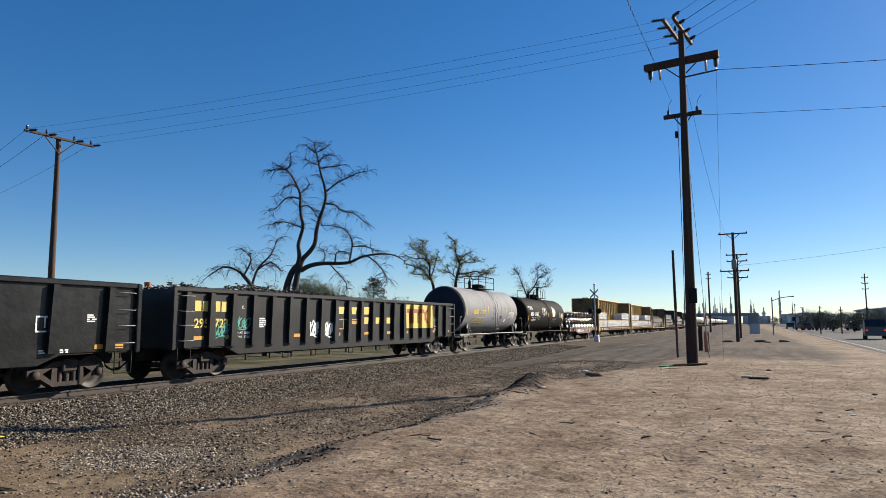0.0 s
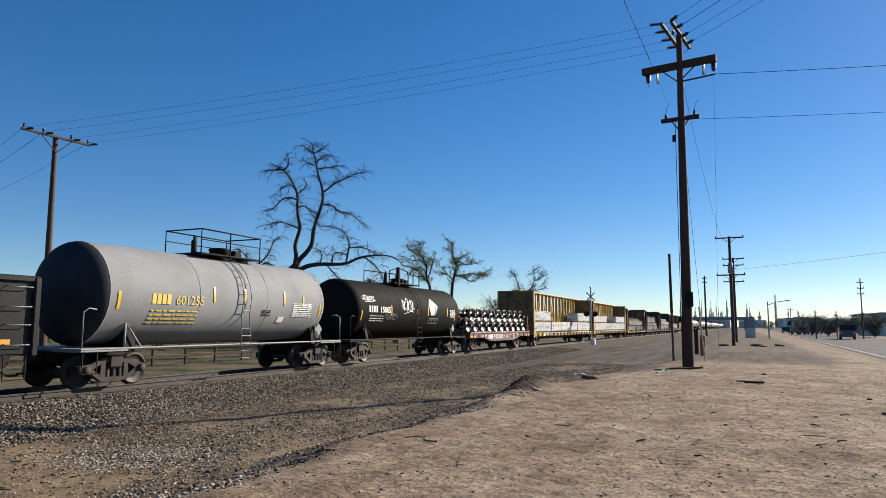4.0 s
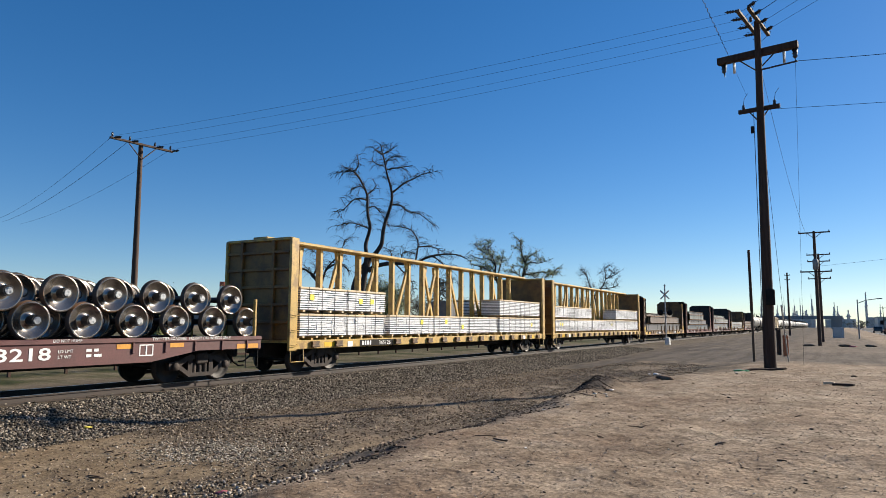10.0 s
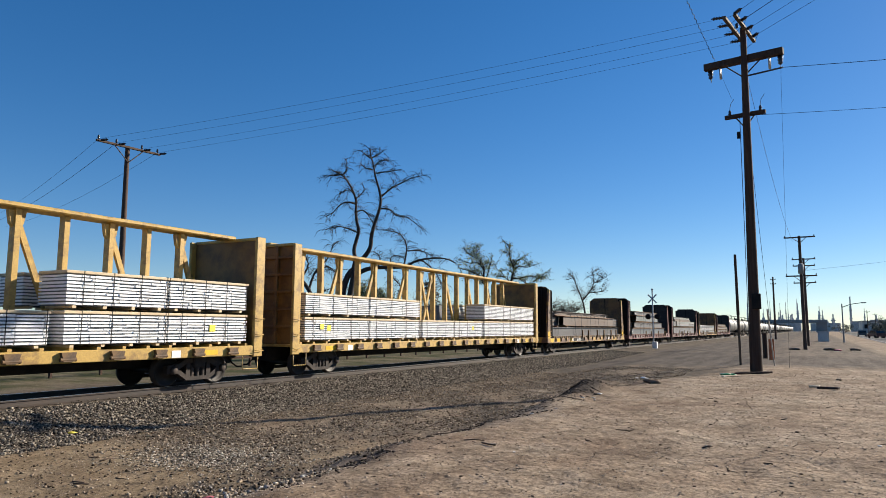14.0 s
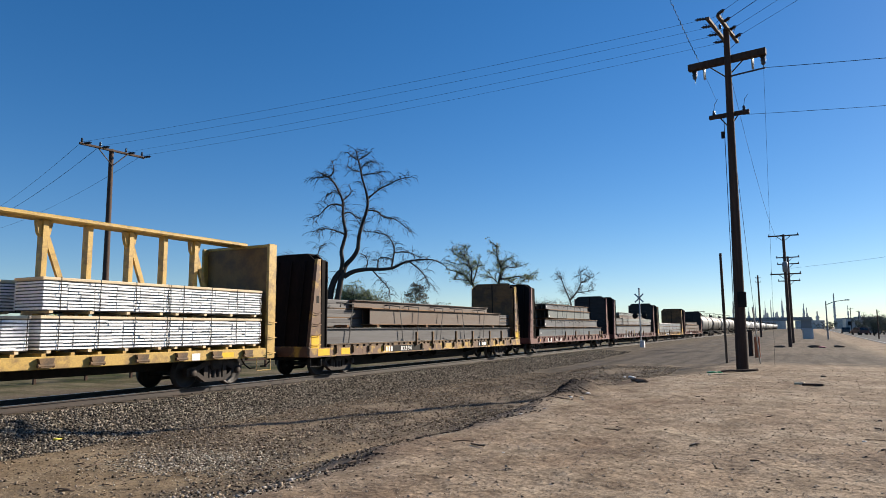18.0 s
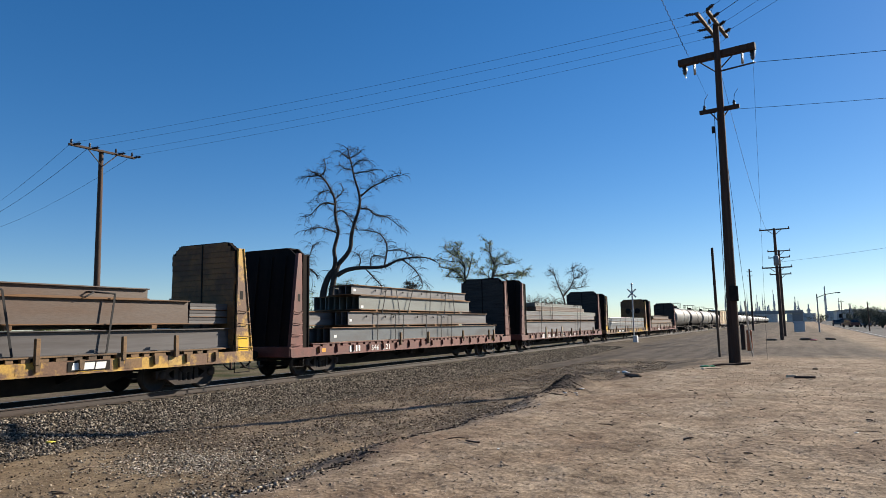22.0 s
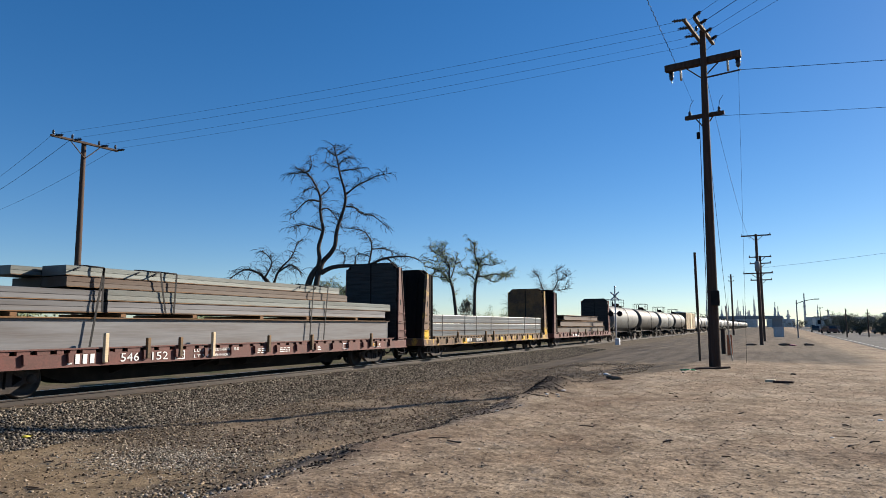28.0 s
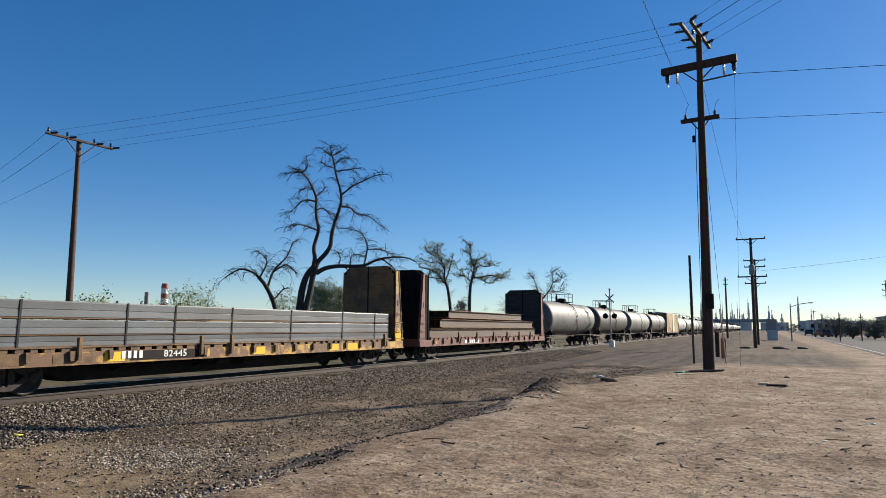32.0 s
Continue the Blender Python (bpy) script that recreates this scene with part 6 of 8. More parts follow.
# ---- bulkhead flat cars with steel beams ----
def bulkhead_flat(x0, x1, frame, label, board_in="board", face=None, patches=0, tall=4.45):
    xc, half = (x0 + x1) / 2, (x1 - x0) / 2
    face = face or frame
    car = carried(thing("bulkhead_flat_car", label, "flat car", group="freight train"), xc)
    deck, low = 1.06, 0.76
    rng = random.Random(patches)
    for sy in (-1.5, 1.5):
        part("side_sill", B((-half, sy - 0.05, low), (half, sy + 0.05, deck), 0.012), M[frame], car)
        rail, u = Shape().box((-half + 1.2, sy - 0.08, deck + 0.10), (half - 1.2, sy + 0.08, deck + 0.135)), -half + 1.25
        while u < half - 1.4:
            d = rng.uniform(0.16, 0.42)
            rail.box((u, sy - 0.05, deck - 0.005), (u + d, sy + 0.05, deck + 0.11))
            u += d + 0.17
        part("rub_rail", rail, M["rustplate"] if frame == "oldyellow" else M[frame], car, "raised slotted rail along the deck")
        part("sill_flange", B((-half, sy - 0.09, low - 0.03), (half, sy + 0.06, low + 0.012)), M[frame], car)
    part("deck", B((-half, -1.45, deck - 0.08), (half, 1.45, deck - 0.01)), M["dark"], car)
    part("centre_sill", Shape().prism([(-half, deck - 0.1), (half, deck - 0.1), (half, 0.62), (half - 3.6, 0.62), (half - 4.6, 0.24), (-half + 4.6, 0.24), (-half + 3.6, 0.62), (-half, 0.62)], "y", -0.42, 0.42), M["dark"], car, "deep dark centre sill")
    for x in (-4.6, -1.5, 1.5, 4.6):
        part("cross_bearer", Shape().prism([(-1.46, low), (1.46, low), (0.5, 0.44), (-0.5, 0.44)], "x", x - 0.06, x + 0.06), M["dark"], car)
    part("air_reservoir", Shape().tube((0.2, -0.85, 0.62), (1.5, -0.85, 0.62), 0.17, 12), M["dark"], car)
    part("brake_cylinder", Shape().tube((-1.0, -0.8, 0.62), (-0.45, -0.8, 0.62), 0.15, 12).tube((-3.9, -0.8, 0.6), (-1.0, -0.8, 0.62), 0.02, 6), M["dark"], car)
    pocket = Shape().prism([(-0.05, low + 0.08), (0.05, low + 0.08), (0.07, deck + 0.02), (-0.07, deck + 0.02)], "y", -1.63, -1.55).mesh("stake_pocket", M["rustplate"] if frame == "oldyellow" else M[frame])
    n = 17
    for k in range(n):
        x = -half + 1.6 + k * (2 * half - 3.2) / (n - 1)
        if frame != "oldyellow" or not 5.1 < x + half < 8.0:
            part("stake_pocket", pocket, None, car, at=(x, 0, 0))
    for sx in (-1, 1):
        e = sx * half
        depth = 1.02 if sx < 0 else 0.74
        inner = e - sx * depth
        side, step = tall - 0.27, sx * 0.05
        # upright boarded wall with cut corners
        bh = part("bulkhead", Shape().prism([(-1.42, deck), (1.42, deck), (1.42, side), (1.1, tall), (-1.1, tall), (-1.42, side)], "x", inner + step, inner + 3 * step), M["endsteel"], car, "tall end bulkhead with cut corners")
        rows, zz, k = [], deck + 0.02, 0
        while zz < tall - 0.06:
            hh = min(0.175, tall - zz - 0.01)
            cut = max(0.0, zz + hh - side) / 0.27 * 0.32
            o = rng.uniform(-0.03, 0.03)
            part("plank", B((inner - sx * 0.004 + min(step, 0), -1.40 + cut + o, zz), (inner + sx * 0.004 + max(step, 0), 1.40 - cut + o, zz + hh - 0.004), 0.003), M[board_in], bh)
            zz += 0.178
        part("cover_strip", B((inner - sx * 0.012 - 0.004, -0.03, deck + 0.05), (inner - sx * 0.012 + 0.004, 0.03, tall - 0.02)), M["endsteel"], bh, "upright strip down the middle")
        lean = lambda z, d=0.0: e + sx * d - sx * 0.46 * (z - low) / (tall - low)
        outline = [(-1.38, low), (1.38, low), (1.38, side), (1.05, tall - 0.02), (-1.05, tall - 0.02), (-1.38, side)]
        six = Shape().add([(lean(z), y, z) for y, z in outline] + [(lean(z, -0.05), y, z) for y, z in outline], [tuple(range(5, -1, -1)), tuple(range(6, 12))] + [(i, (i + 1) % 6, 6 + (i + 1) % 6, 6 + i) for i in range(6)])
        # Plate, ribs and posts get their shade from the near-black colour.
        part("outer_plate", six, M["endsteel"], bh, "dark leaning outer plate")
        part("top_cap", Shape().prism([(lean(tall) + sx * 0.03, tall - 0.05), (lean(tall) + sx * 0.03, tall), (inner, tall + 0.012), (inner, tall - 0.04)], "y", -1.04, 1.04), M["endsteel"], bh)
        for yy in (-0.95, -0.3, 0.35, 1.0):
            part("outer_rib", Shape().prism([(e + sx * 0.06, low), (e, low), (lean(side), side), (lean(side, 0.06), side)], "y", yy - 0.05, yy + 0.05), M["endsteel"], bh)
        for sy in (-1, 1):
            web = [(e - sx * 0.01, deck - 0.06), (e - sx * 0.70, deck - 0.06), (e - sx * 0.64, tall - 0.22), (e - sx * 0.44, tall - 0.22)]
            part("side_web", Shape().prism(web, "y", sy * 1.44, sy * 1.50), M[face], bh)
            part("web_flange", Shape().prism([(web[0][0] + sx * 0.03, deck - 0.06), (web[0][0], deck - 0.06), (web[3][0], tall - 0.22), (web[3][0] + sx * 0.03, tall - 0.22)], "y", sy * 1.40, sy * 1.535), M[face], bh)
            if depth > 0.8:
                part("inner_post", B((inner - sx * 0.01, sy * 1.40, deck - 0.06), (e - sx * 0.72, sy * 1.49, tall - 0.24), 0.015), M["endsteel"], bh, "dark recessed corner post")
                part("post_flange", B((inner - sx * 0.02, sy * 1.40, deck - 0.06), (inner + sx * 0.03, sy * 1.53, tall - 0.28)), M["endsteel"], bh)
        for k, z in enumerate((1.2, 1.55, 1.95, 2.35)):
            grab_iron(bh, e - sx * (0.04 + 0.06 * k), e - sx * 0.60, -1.50, z, 0.09, M[face], 0.015)
        part("hand_hole", B((e - sx * 0.42, -1.506, 2.72), (e - sx * 0.55, -1.499, 2.98)), M["dark"], bh)
        if frame == "oldyellow":
            part("yellow_patch", B((e - sx * 0.16, -1.506, deck + 0.0), (e - sx * 0.60, -1.4995, deck + 0.45)), M["patchyellow"], bh, "bright yellow painted patch")
        part("end_sill", B((e - sx * 0.10, -1.52, low - 0.02), (e + sx * 0.06, 1.52, deck + 0.06), 0.02), M[frame], car)
        part("stirrup", stirrup(e - sx * 0.75, e - sx * 0.1, -1.50, low, 0.40), M["dark"], car)
        truck(car, sx * (half - 2.3))
    couplers(car, half)
    hose = Shape().rod([(half + 0.1, -0.9, 0.7), (half + 0.35, -0.9, 0.5), (half + 0.75, -0.9, 0.42), (half + 1.2, -0.9, 0.5)], 0.03)
    part("air_hose", hose, M["dark"], car)
    if frame == "oldyellow":
        for k in range(14):
            x = -half + 0.5 + k * (2 * half - 1.0) / 14
            w = rng.uniform(0.5, 1.2)
            part("sill_panel", B((x, -1.556, low + 0.02), (x + w, -1.551, deck - 0.03)), rng.choice((M["patchyellow"], M["yellow"], M["oldyellow"], M["rustplate"], M["oldyellow"])), car, "scuffed yellow paint panel")
        part("number_panel", B((-half + 5.6, -1.562, low + 0.02), (-half + 8.4, -1.557, deck - 0.02)), M["dark"], car, "black number panel")
    else:
        for a in (1.5, 2 * half - 3.0):
            part("reflector_strip", B((-half + a, -1.556, low + 0.1), (-half + a + 0.5, -1.551, deck - 0.06)), M["orange"], car, "worn orange reflector patch")
    return car


def girder(x0, x1, z, h, y0, y1, material, seed=0, label="long grey rolled steel beam"):
    """A stack member: flanges and web seen from the side."""
    L = (x1 - x0) / 2
    ob = carried(thing("steel_beam", label, "steel beam", group="steel beams on the flat cars"), (x0 + x1) / 2)
    t = 0.035
    yc = (y0 + y1) / 2
    part("web", B((-L, y0 + 0.10, z + t), (L, y0 + 0.13, z + h - t)), M[material], ob)
    part("top_flange", B((-L, y0, z + h - t), (L, y1, z + h), 0.006), M["flange"] if seed % 2 else M[material], ob)
    part("bottom_flange", B((-L, y0, z), (L, y1, z + t), 0.006), M["flange"] if material == "beambrown" or seed % 2 else M[material], ob, "rusty lower flange" if seed % 2 else "")
    if y1 - y0 > 0.6:
        part("inner_web", B((-L, y1 - 0.13, z + t), (L, y1 - 0.10, z + h - t)), M[material], ob)
        part("middle_web", B((-L + 0.02, yc - 0.015, z + t), (L - 0.02, yc + 0.015, z + h - t)), M[material], ob)
    return ob


def sheets(x0, x1, z, h, y0, y1, material="beam", n=3):
    """A nest of sheet piles or channels: a fluted bundle."""
    L = (x1 - x0) / 2
    ob = carried(thing("steel_channel_bundle", "bundle of nested grey steel channels with fluted sides", "steel channels", group="steel beams on the flat cars"), (x0 + x1) / 2)
    for k in range(n):
        za, zb = z + h * k / n, z + h * (k + 1) / n
        d = (zb - za)
        poly = [(y0 + 0.02, za + 0.012), (y0, za + d * 0.10), (y0 + 0.004, za + d * 0.46), (y0 + 0.014, za + d * 0.49), (y0 + 0.004, za + d * 0.52), (y0, za + d * 0.90), (y0 + 0.02, zb - 0.010), (y1, zb - 0.008), (y1, za + 0.01)]
        part("channel", Shape().prism(poly, "x", -L + 0.02 * k, L - 0.03 * k), M[material], ob)
        part("lip", B((-L + 0.02 * k + 0.01, y0 - 0.006, za + 0.004), (L - 0.03 * k - 0.01, y0 + 0.03, za + 0.024)), M["flange"], ob, "rusty lower lip")
    return ob


def dunnage(x, z, h=0.07, car="bearer"):
    ob = carried(thing("timber_bearer", "short square timber bearer between steel beams", "timber", None, B((-0.09, -1.30, 0), (0.09, 1.30, h), 0.01), M["bearerwood"], group="timber bearers"), x, TRACK, z)
    return ob


def strap(x, z0, z1, lean=0.0, y=-1.335):
    """A flat steel band down the side of a load; its ends are drawn in over the top."""
    band = Shape().add([(-0.028, y, z0), (0.028, y, z0), (lean + 0.028, y, z1), (lean - 0.028, y, z1), (-0.028, y + 0.012, z0), (0.028, y + 0.012, z0), (lean + 0.028, y + 0.012, z1), (lean - 0.028, y + 0.012, z1)],
                       [(0, 1, 2, 3), (7, 6, 5, 4), (0, 4, 5, 1), (1, 5, 6, 2), (2, 6, 7, 3), (3, 7, 4, 0)])
    if abs(lean) > 0.04:
        band.rod([(lean, y, z1), (lean - 0.42, y + 0.28, z1 + 0.04), (lean - 0.5, y + 0.5, z1 + 0.05)], 0.025, 5)
        band.rod([(lean - 0.42, y + 0.28, z1 + 0.04), (lean - 0.85, y + 0.03, z1 - 0.12)], 0.022, 5)
    return carried(thing("steel_strap", "dark steel strap tied round the beams", "strap", None, band, M["strap"], group="load straps"), x)


def stake(x, z0=1.0, z1=1.62, material="rustplate"):
    return carried(thing("stake", "rough timber stake in a car's stake pocket", "stake", None, B((-0.06, -1.66, z0), (0.06, -1.56, z1), 0.015), M[material], group="side stakes"), x)


Y0, Y1 = -1.30, 1.30
# first: old yellow car, brown and grey beams
c1 = bulkhead_flat(31.3, 52.15, "oldyellow", "rust-streaked yellow bulkhead flat car with steel beams", "rustboard", "oldyellow", 1, 4.58)
xc = 41.725
blocks(c1, 36.2 - xc, 0.80, 0.80, 0.20, 4, -1.565, None, "white reporting mark", 0.42)
stencil(c1, "82394", 37.6 - xc, 0.80, 0.28, -1.565, None, "white car number", width=0.95)
for x in (33.5, 36.8, 40.0, 43.5, 47.0, 50.5):
    dunnage(x, 1.10)
girder(32.5, 51.5, 1.18, 0.62, Y0, Y1, "beamdark", 0)
for x in (34.0, 36.2, 40.5, 44.5, 48.5):
    dunnage(x, 1.81, 0.11)
sheets(32.3, 35.9, 1.83, 1.12, -0.7, -0.24, "beamdark", 3)
sheets(32.3, 50.5, 1.83, 0.79, -0.2, 1.2, "beamdark", 3)
girder(35.75, 49.8, 1.93, 0.70, -1.26, -0.25, "beambrown", 1, "long brown rust-tinged steel beam")
sheets(49.85, 51.6, 1.93, 0.65, -1.15, -0.3, "beamdark", 3)
girder(34.9, 48.6, 2.64, 0.32, -0.95, 0.9, "beambrown", 2, "long brown rust-tinged steel beam")
for x, l in ((34.0, 0.3), (38.2, -0.3), (39.5, 0.1), (41.8, 0.3), (44.6, -0.3), (47.0, 0.2)):
    strap(x, 1.2, 2.75, l)
for x in (38.95, 40.5, 43.0, 45.0, 47.3, 49.0):
    stake(x, 1.0, 1.62)

part("number_panel", B((45.8 - xc, -1.562, 0.79), (46.95 - xc, -1.557, 1.04)), M["dark"], c1, "black panel with a white mark")
blocks(c1, 45.9 - xc, 0.83, 0.95, 0.17, 3, -1.566, None, "white painted mark", 0.12, 0.2)
# second: red car, four tiers of grey girders with rusty flanges
c2 = bulkhead_flat(54.05, 75.05, "redfade", "faded red bulkhead flat car stacked with steel girders", "board", "redfade", 2, 4.69)
xc = 64.55
blocks(c2, 57.6 - xc, 0.80, 0.82, 0.24, 4, -1.565, None, "white reporting mark", 0.42)
stencil(c2, "546", 59.15 - xc, 0.80, 0.32, -1.565, None, "white car number", width=0.58)
stencil(c2, "221", 60.05 - xc, 0.80, 0.32, -1.565, None, "white car number", width=0.55)
for k, (a, b, z, h, s) in enumerate(((56.8, 73.4, 1.17, 0.60, 1), (58.0, 72.0, 1.84, 0.58, 1), (58.8, 69.7, 2.49, 0.61, 1), (58.25, 69.15, 3.104, 0.42, 1))):
    for r, (ya, yb, da) in enumerate(((-1.30, -0.45, 0.0), (-0.40, 0.42 if k < 3 else 0.0, -0.12 if k < 3 else 0.08), (0.47, 1.30, 0.06))[:2 if k == 3 else 3]):
        girder(55.35 + 0.2 * r - 0.1 * k if r and k < 2 else a + da, b - da, z, h, ya, yb, ("beamblue", "beam", "beamgreen", "beam")[k], s)
    for x in (59.6, 62.5, 65.3, 67.9) if k < 3 else ():
        dunnage(x + 0.2 * k, z - 0.07, 0.068)
for x, l in ((60.4, 0.35), (61.9, -0.3), (62.6, 0.5), (64.8, 0.1), (66.4, 0.2), (67.6, -0.2)):
    strap(x, 2.36, 3.42, l)
    strap(x - 0.4, 1.16, 2.3, 0.05)
for x in (61.5, 64.1, 68.0, 71.5, 72.2):
    stake(x, 0.95, 1.5)
for a, z in ((57.05, 1.42), (58.1, 2.05), (58.95, 2.62), (58.4, 3.3)):
    carried(thing("tag", "white paper tag on a beam", "tag", None, B((0, -1.205, z - 0.05), (0.16, -1.198, z + 0.05)), M["white"], group="paper tags"), a)

# third: red car, brown girders below and grey channels above
c3 = bulkhead_flat(77.05, 98.15, "red", "oxide-red bulkhead flat car with steel beams and channels", "board", "red", 3, 4.73)
xc = 87.6
blocks(c3, 80.85 - xc, 0.80, 0.82, 0.24, 4, -1.565, None, "white reporting mark", 0.42)
stencil(c3, "546", 82.35 - xc, 0.80, 0.32, -1.565, None, "white car number", width=0.58)
stencil(c3, "152", 83.3 - xc, 0.80, 0.32, -1.565, None, "white car number", width=0.55)
stencil(c3, "LD LMT 201600 LBS", 84.9 - xc, 0.97, 0.13, -1.565, None, "white stencilled weights", width=1.9)
stencil(c3, "LT WT 84400", 84.9 - xc, 0.80, 0.13, -1.565, None, "white stencilled weights", width=1.5)
stencil(c3, "C", 84.45 - xc, 0.82, 0.15, -1.565, None, "white plate letter")
for r, (ya, yb) in enumerate(((-1.30, -0.42), (-0.40, 0.42), (0.44, 1.30))):
    girder(78.2, 97.0, 1.15, 0.82, ya, yb, "beam", 1, "deep grey steel beam with rusty flanges")
for x in (79.6, 82.6, 85.15, 88.2, 90.8, 94.2):
    dunnage(x, 1.975, 0.10)
sheets(78.9, 82.05, 2.09, 0.60, -1.22, -0.35, "beam", 2)
sheets(82.1, 96.6, 2.09, 0.31, -1.29, -0.35, "beam", 1)
sheets(82.1, 97.1, 2.41, 0.32, -1.27, -0.35, "beamgreen", 1)
sheets(78.6, 97.0, 2.09, 0.62, -0.3, 1.25, "beam", 2)
sheets(80.95, 93.6, 2.74, 0.28, -1.2, -0.2, "beambrown", 1)
sheets(80.95, 93.1, 3.03, 0.28, -1.15, -0.2, "beamgreen", 1)
sheets(80.2, 93.2, 3.04, 0.25, -0.1, 1.1, "beamgreen", 1)
sheets(81.0, 93.2, 2.74, 0.29, -0.1, 1.1, "beambrown", 1)
for x, l in ((81.6, 0.3), (81.9, 0.0), (84.0, -0.25), (84.3, 0.05), (90.9, 0.2), (91.8, 0.25)):
    strap(x, 1.2 if l > 0.1 else 2.1, 3.28, l)
for x in (83.2, 84.35, 88.25, 90.68, 94.9):
    stake(x, 0.85, 1.42)
for x in (81.86, 85.64):
    stake(x, 0.80, 1.56, "sawn")
for a, z in ((84.2, 0.80), (92.8, 0.82)):
    y = -1.566
    fr = Shape().box((0, y - 0.003, 0), (0.36, y, 0.025)).box((0, y - 0.003, 0.22), (0.36, y, 0.245)).box((0, y - 0.003, 0.025), (0.025, y, 0.22)).box((0.335, y - 0.003, 0.025), (0.36, y, 0.22))
    part("data_box", fr, M["white"], c3, "white outlined data box", at=(a - xc, 0, z - 0.02))
for k, a in enumerate((87.6, 88.9, 90.8, 95.2)):
    bars(c3, a - xc, 0.98, 0.55, 3, -1.556, 0.03, 0.06, seed=70 + k)

# fourth: yellow car with long flat channels
c4 = bulkhead_flat(99.98, 121.05, "oldyellow", "rust-streaked yellow bulkhead flat car with grey channels", "rustboard", "oldyellow", 4, 4.62)
xc = 110.515
blocks(c4, 105.3 - xc, 0.84, 0.75, 0.20, 4, -1.567, None, "white reporting mark", 0.42)
stencil(c4, "82445", 106.7 - xc, 0.84, 0.27, -1.567, None, "white car number", width=0.85)
for x in (101.8, 105.0, 108.5, 112.0, 115.5, 119.0):
    dunnage(x, 1.10)
for ya, yb in ((-1.30, -0.45), (-0.42, 0.42), (0.45, 1.30)):
    sheets(101.15, 120.1, 1.18, 0.28, ya, yb, "beamblue", 1)
    sheets(101.15, 120.1, 1.47, 0.40, ya, yb, "beamblue", 1)
    sheets(101.15, 120.1, 1.89, 0.45, ya, yb, "beamblue", 1)
for x in (102.6, 105.6, 107.3, 109.7, 112.8, 116.2, 118.8):
    strap(x, 1.18, 2.34, 0.03, -1.315)
for x in (104.0, 108.1, 109.4, 119.2):
    stake(x, 0.85, 1.42, "rustplate")

# fifth: red car with stepped girders
c5 = bulkhead_flat(122.8, 144.3, "redfade", "faded red bulkhead flat car with stepped steel girders", "board", "redfade", 5, 4.68)
blocks(c5, 128.5 - 133.55, 0.80, 2.2, 0.2, 7, -1.565, None, "white painted mark")
for k, (a, b, z, h) in enumerate(((124.6, 142.8, 1.14, 0.50), (125.9, 142.2, 1.70, 0.46), (127.0, 139.6, 2.24, 0.42))):
    for ya, yb in ((-1.30, -0.42), (-0.40, 0.42), (0.44, 1.30)):
        girder(a, b, z, h, ya, yb, "beambrown", 1, "long brown rust-tinged steel beam")
    for x in (129, 133, 137):
        dunnage(x, z - 0.06, 0.058)
for x in (127.5, 130.2, 133.0, 135.5, 138.0, 140.5):
    stake(x, 0.9, 1.45, "rustplate")

# ---- the far end: a string of tank cars and one yellow boxcar ----
def box_car(x0, x1):
    xc, half = (x0 + x1) / 2, (x1 - x0) / 2
    car = carried(thing("box_car", "pale yellow boxcar with a sliding door", "boxcar", group="freight train"), xc)
    part("body", B((-half, -1.52, 1.0), (half, 1.52, 4.5), 0.03), M["sawn"], car)
    part("roof", Shape().prism([(-1.55, 4.48), (1.55, 4.48), (0, 4.72)], "x", -half, half), M["galv"], car)
    part("door", B((-1.4, -1.6, 1.05), (1.4, -1.53, 4.3), 0.02), M["sawn"], car)
    for k in range(14):
        x = -half + 0.6 + k * (2 * half - 1.2) / 13
        if abs(x) > 1.6:
            part("side_post", B((x - 0.05, -1.58, 1.05), (x + 0.05, -1.51, 4.4), 0.015), M["sawn"], car)
    part("side_sill", B((-half, -1.54, 0.8), (half, 1.54, 1.01), 0.02), M["dark"], car)
    for sx in (-1, 1):
        truck(car, sx * (half - 2.0), detail=False)
        part("end_wall", B((sx * half, -1.5, 1.0), (sx * (half + 0.06), 1.5, 4.45), 0.02), M["rustplate"], car)
    couplers(car, half)
    return car


x = 146.0
for k, (L, r, mat) in enumerate(((17.2, 1.50, "dirtygrey"), (17.6, 1.48, "sooty"), (17.4, 1.50, "dirtygrey"), (17.4, 1.5, "sooty"))):
    tank_car(x, x + L, x + 1.0, x + L - 1.0, r, 2.58, M[mat], "sooty tank car with a railed top platform", detail=2 if k < 2 else 1, axle_in=1.6, side="dark")
    x += L + 1.15
box_car(x, x + 18.0)
x += 19.2
for k in range(26):
    L = (15.2, 14.6, 16.4)[k % 3]
    tank_car(x, x + L, x + 1.0, x + L - 1.0, 1.48, 2.55, M[("pale", "dirtygrey", "pale", "grey")[k % 4]], "pale dusty tank car far down the train", detail=0, axle_in=1.6, side="dark")
    x += L + 1.15
# the train goes on out of sight ahead
tank_car(-123, -107.2, -122, -108.2, 1.45, 2.5, M["black"], "black tank car ahead in the train", detail=0)

# ---- utility poles and wires ----
def insulator(r=0.07, h=0.22, n=8):
    return Shape().lathe([(0, 0.02), (0, r * 0.5), (h * 0.3, r), (h * 0.42, r * 0.6), (h * 0.55, r), (h * 0.68, r * 0.6), (h * 0.8, r * 0.85), (h, r * 0.3), (h, 0.0)], (0, 0, 0), "z", n).mesh("insulator", M["insulator"])


PIN, STRING = insulator(), Shape().lathe([(0, 0.03)] + [(0.04 + k * 0.05, 0.075 if k % 2 else 0.03) for k in range(9)] + [(0.5, 0.02)], (0, 0, 0), "z", 8).mesh("string_insulator", M["insulator"])


SMALL_PIN = insulator(0.05, 0.15)


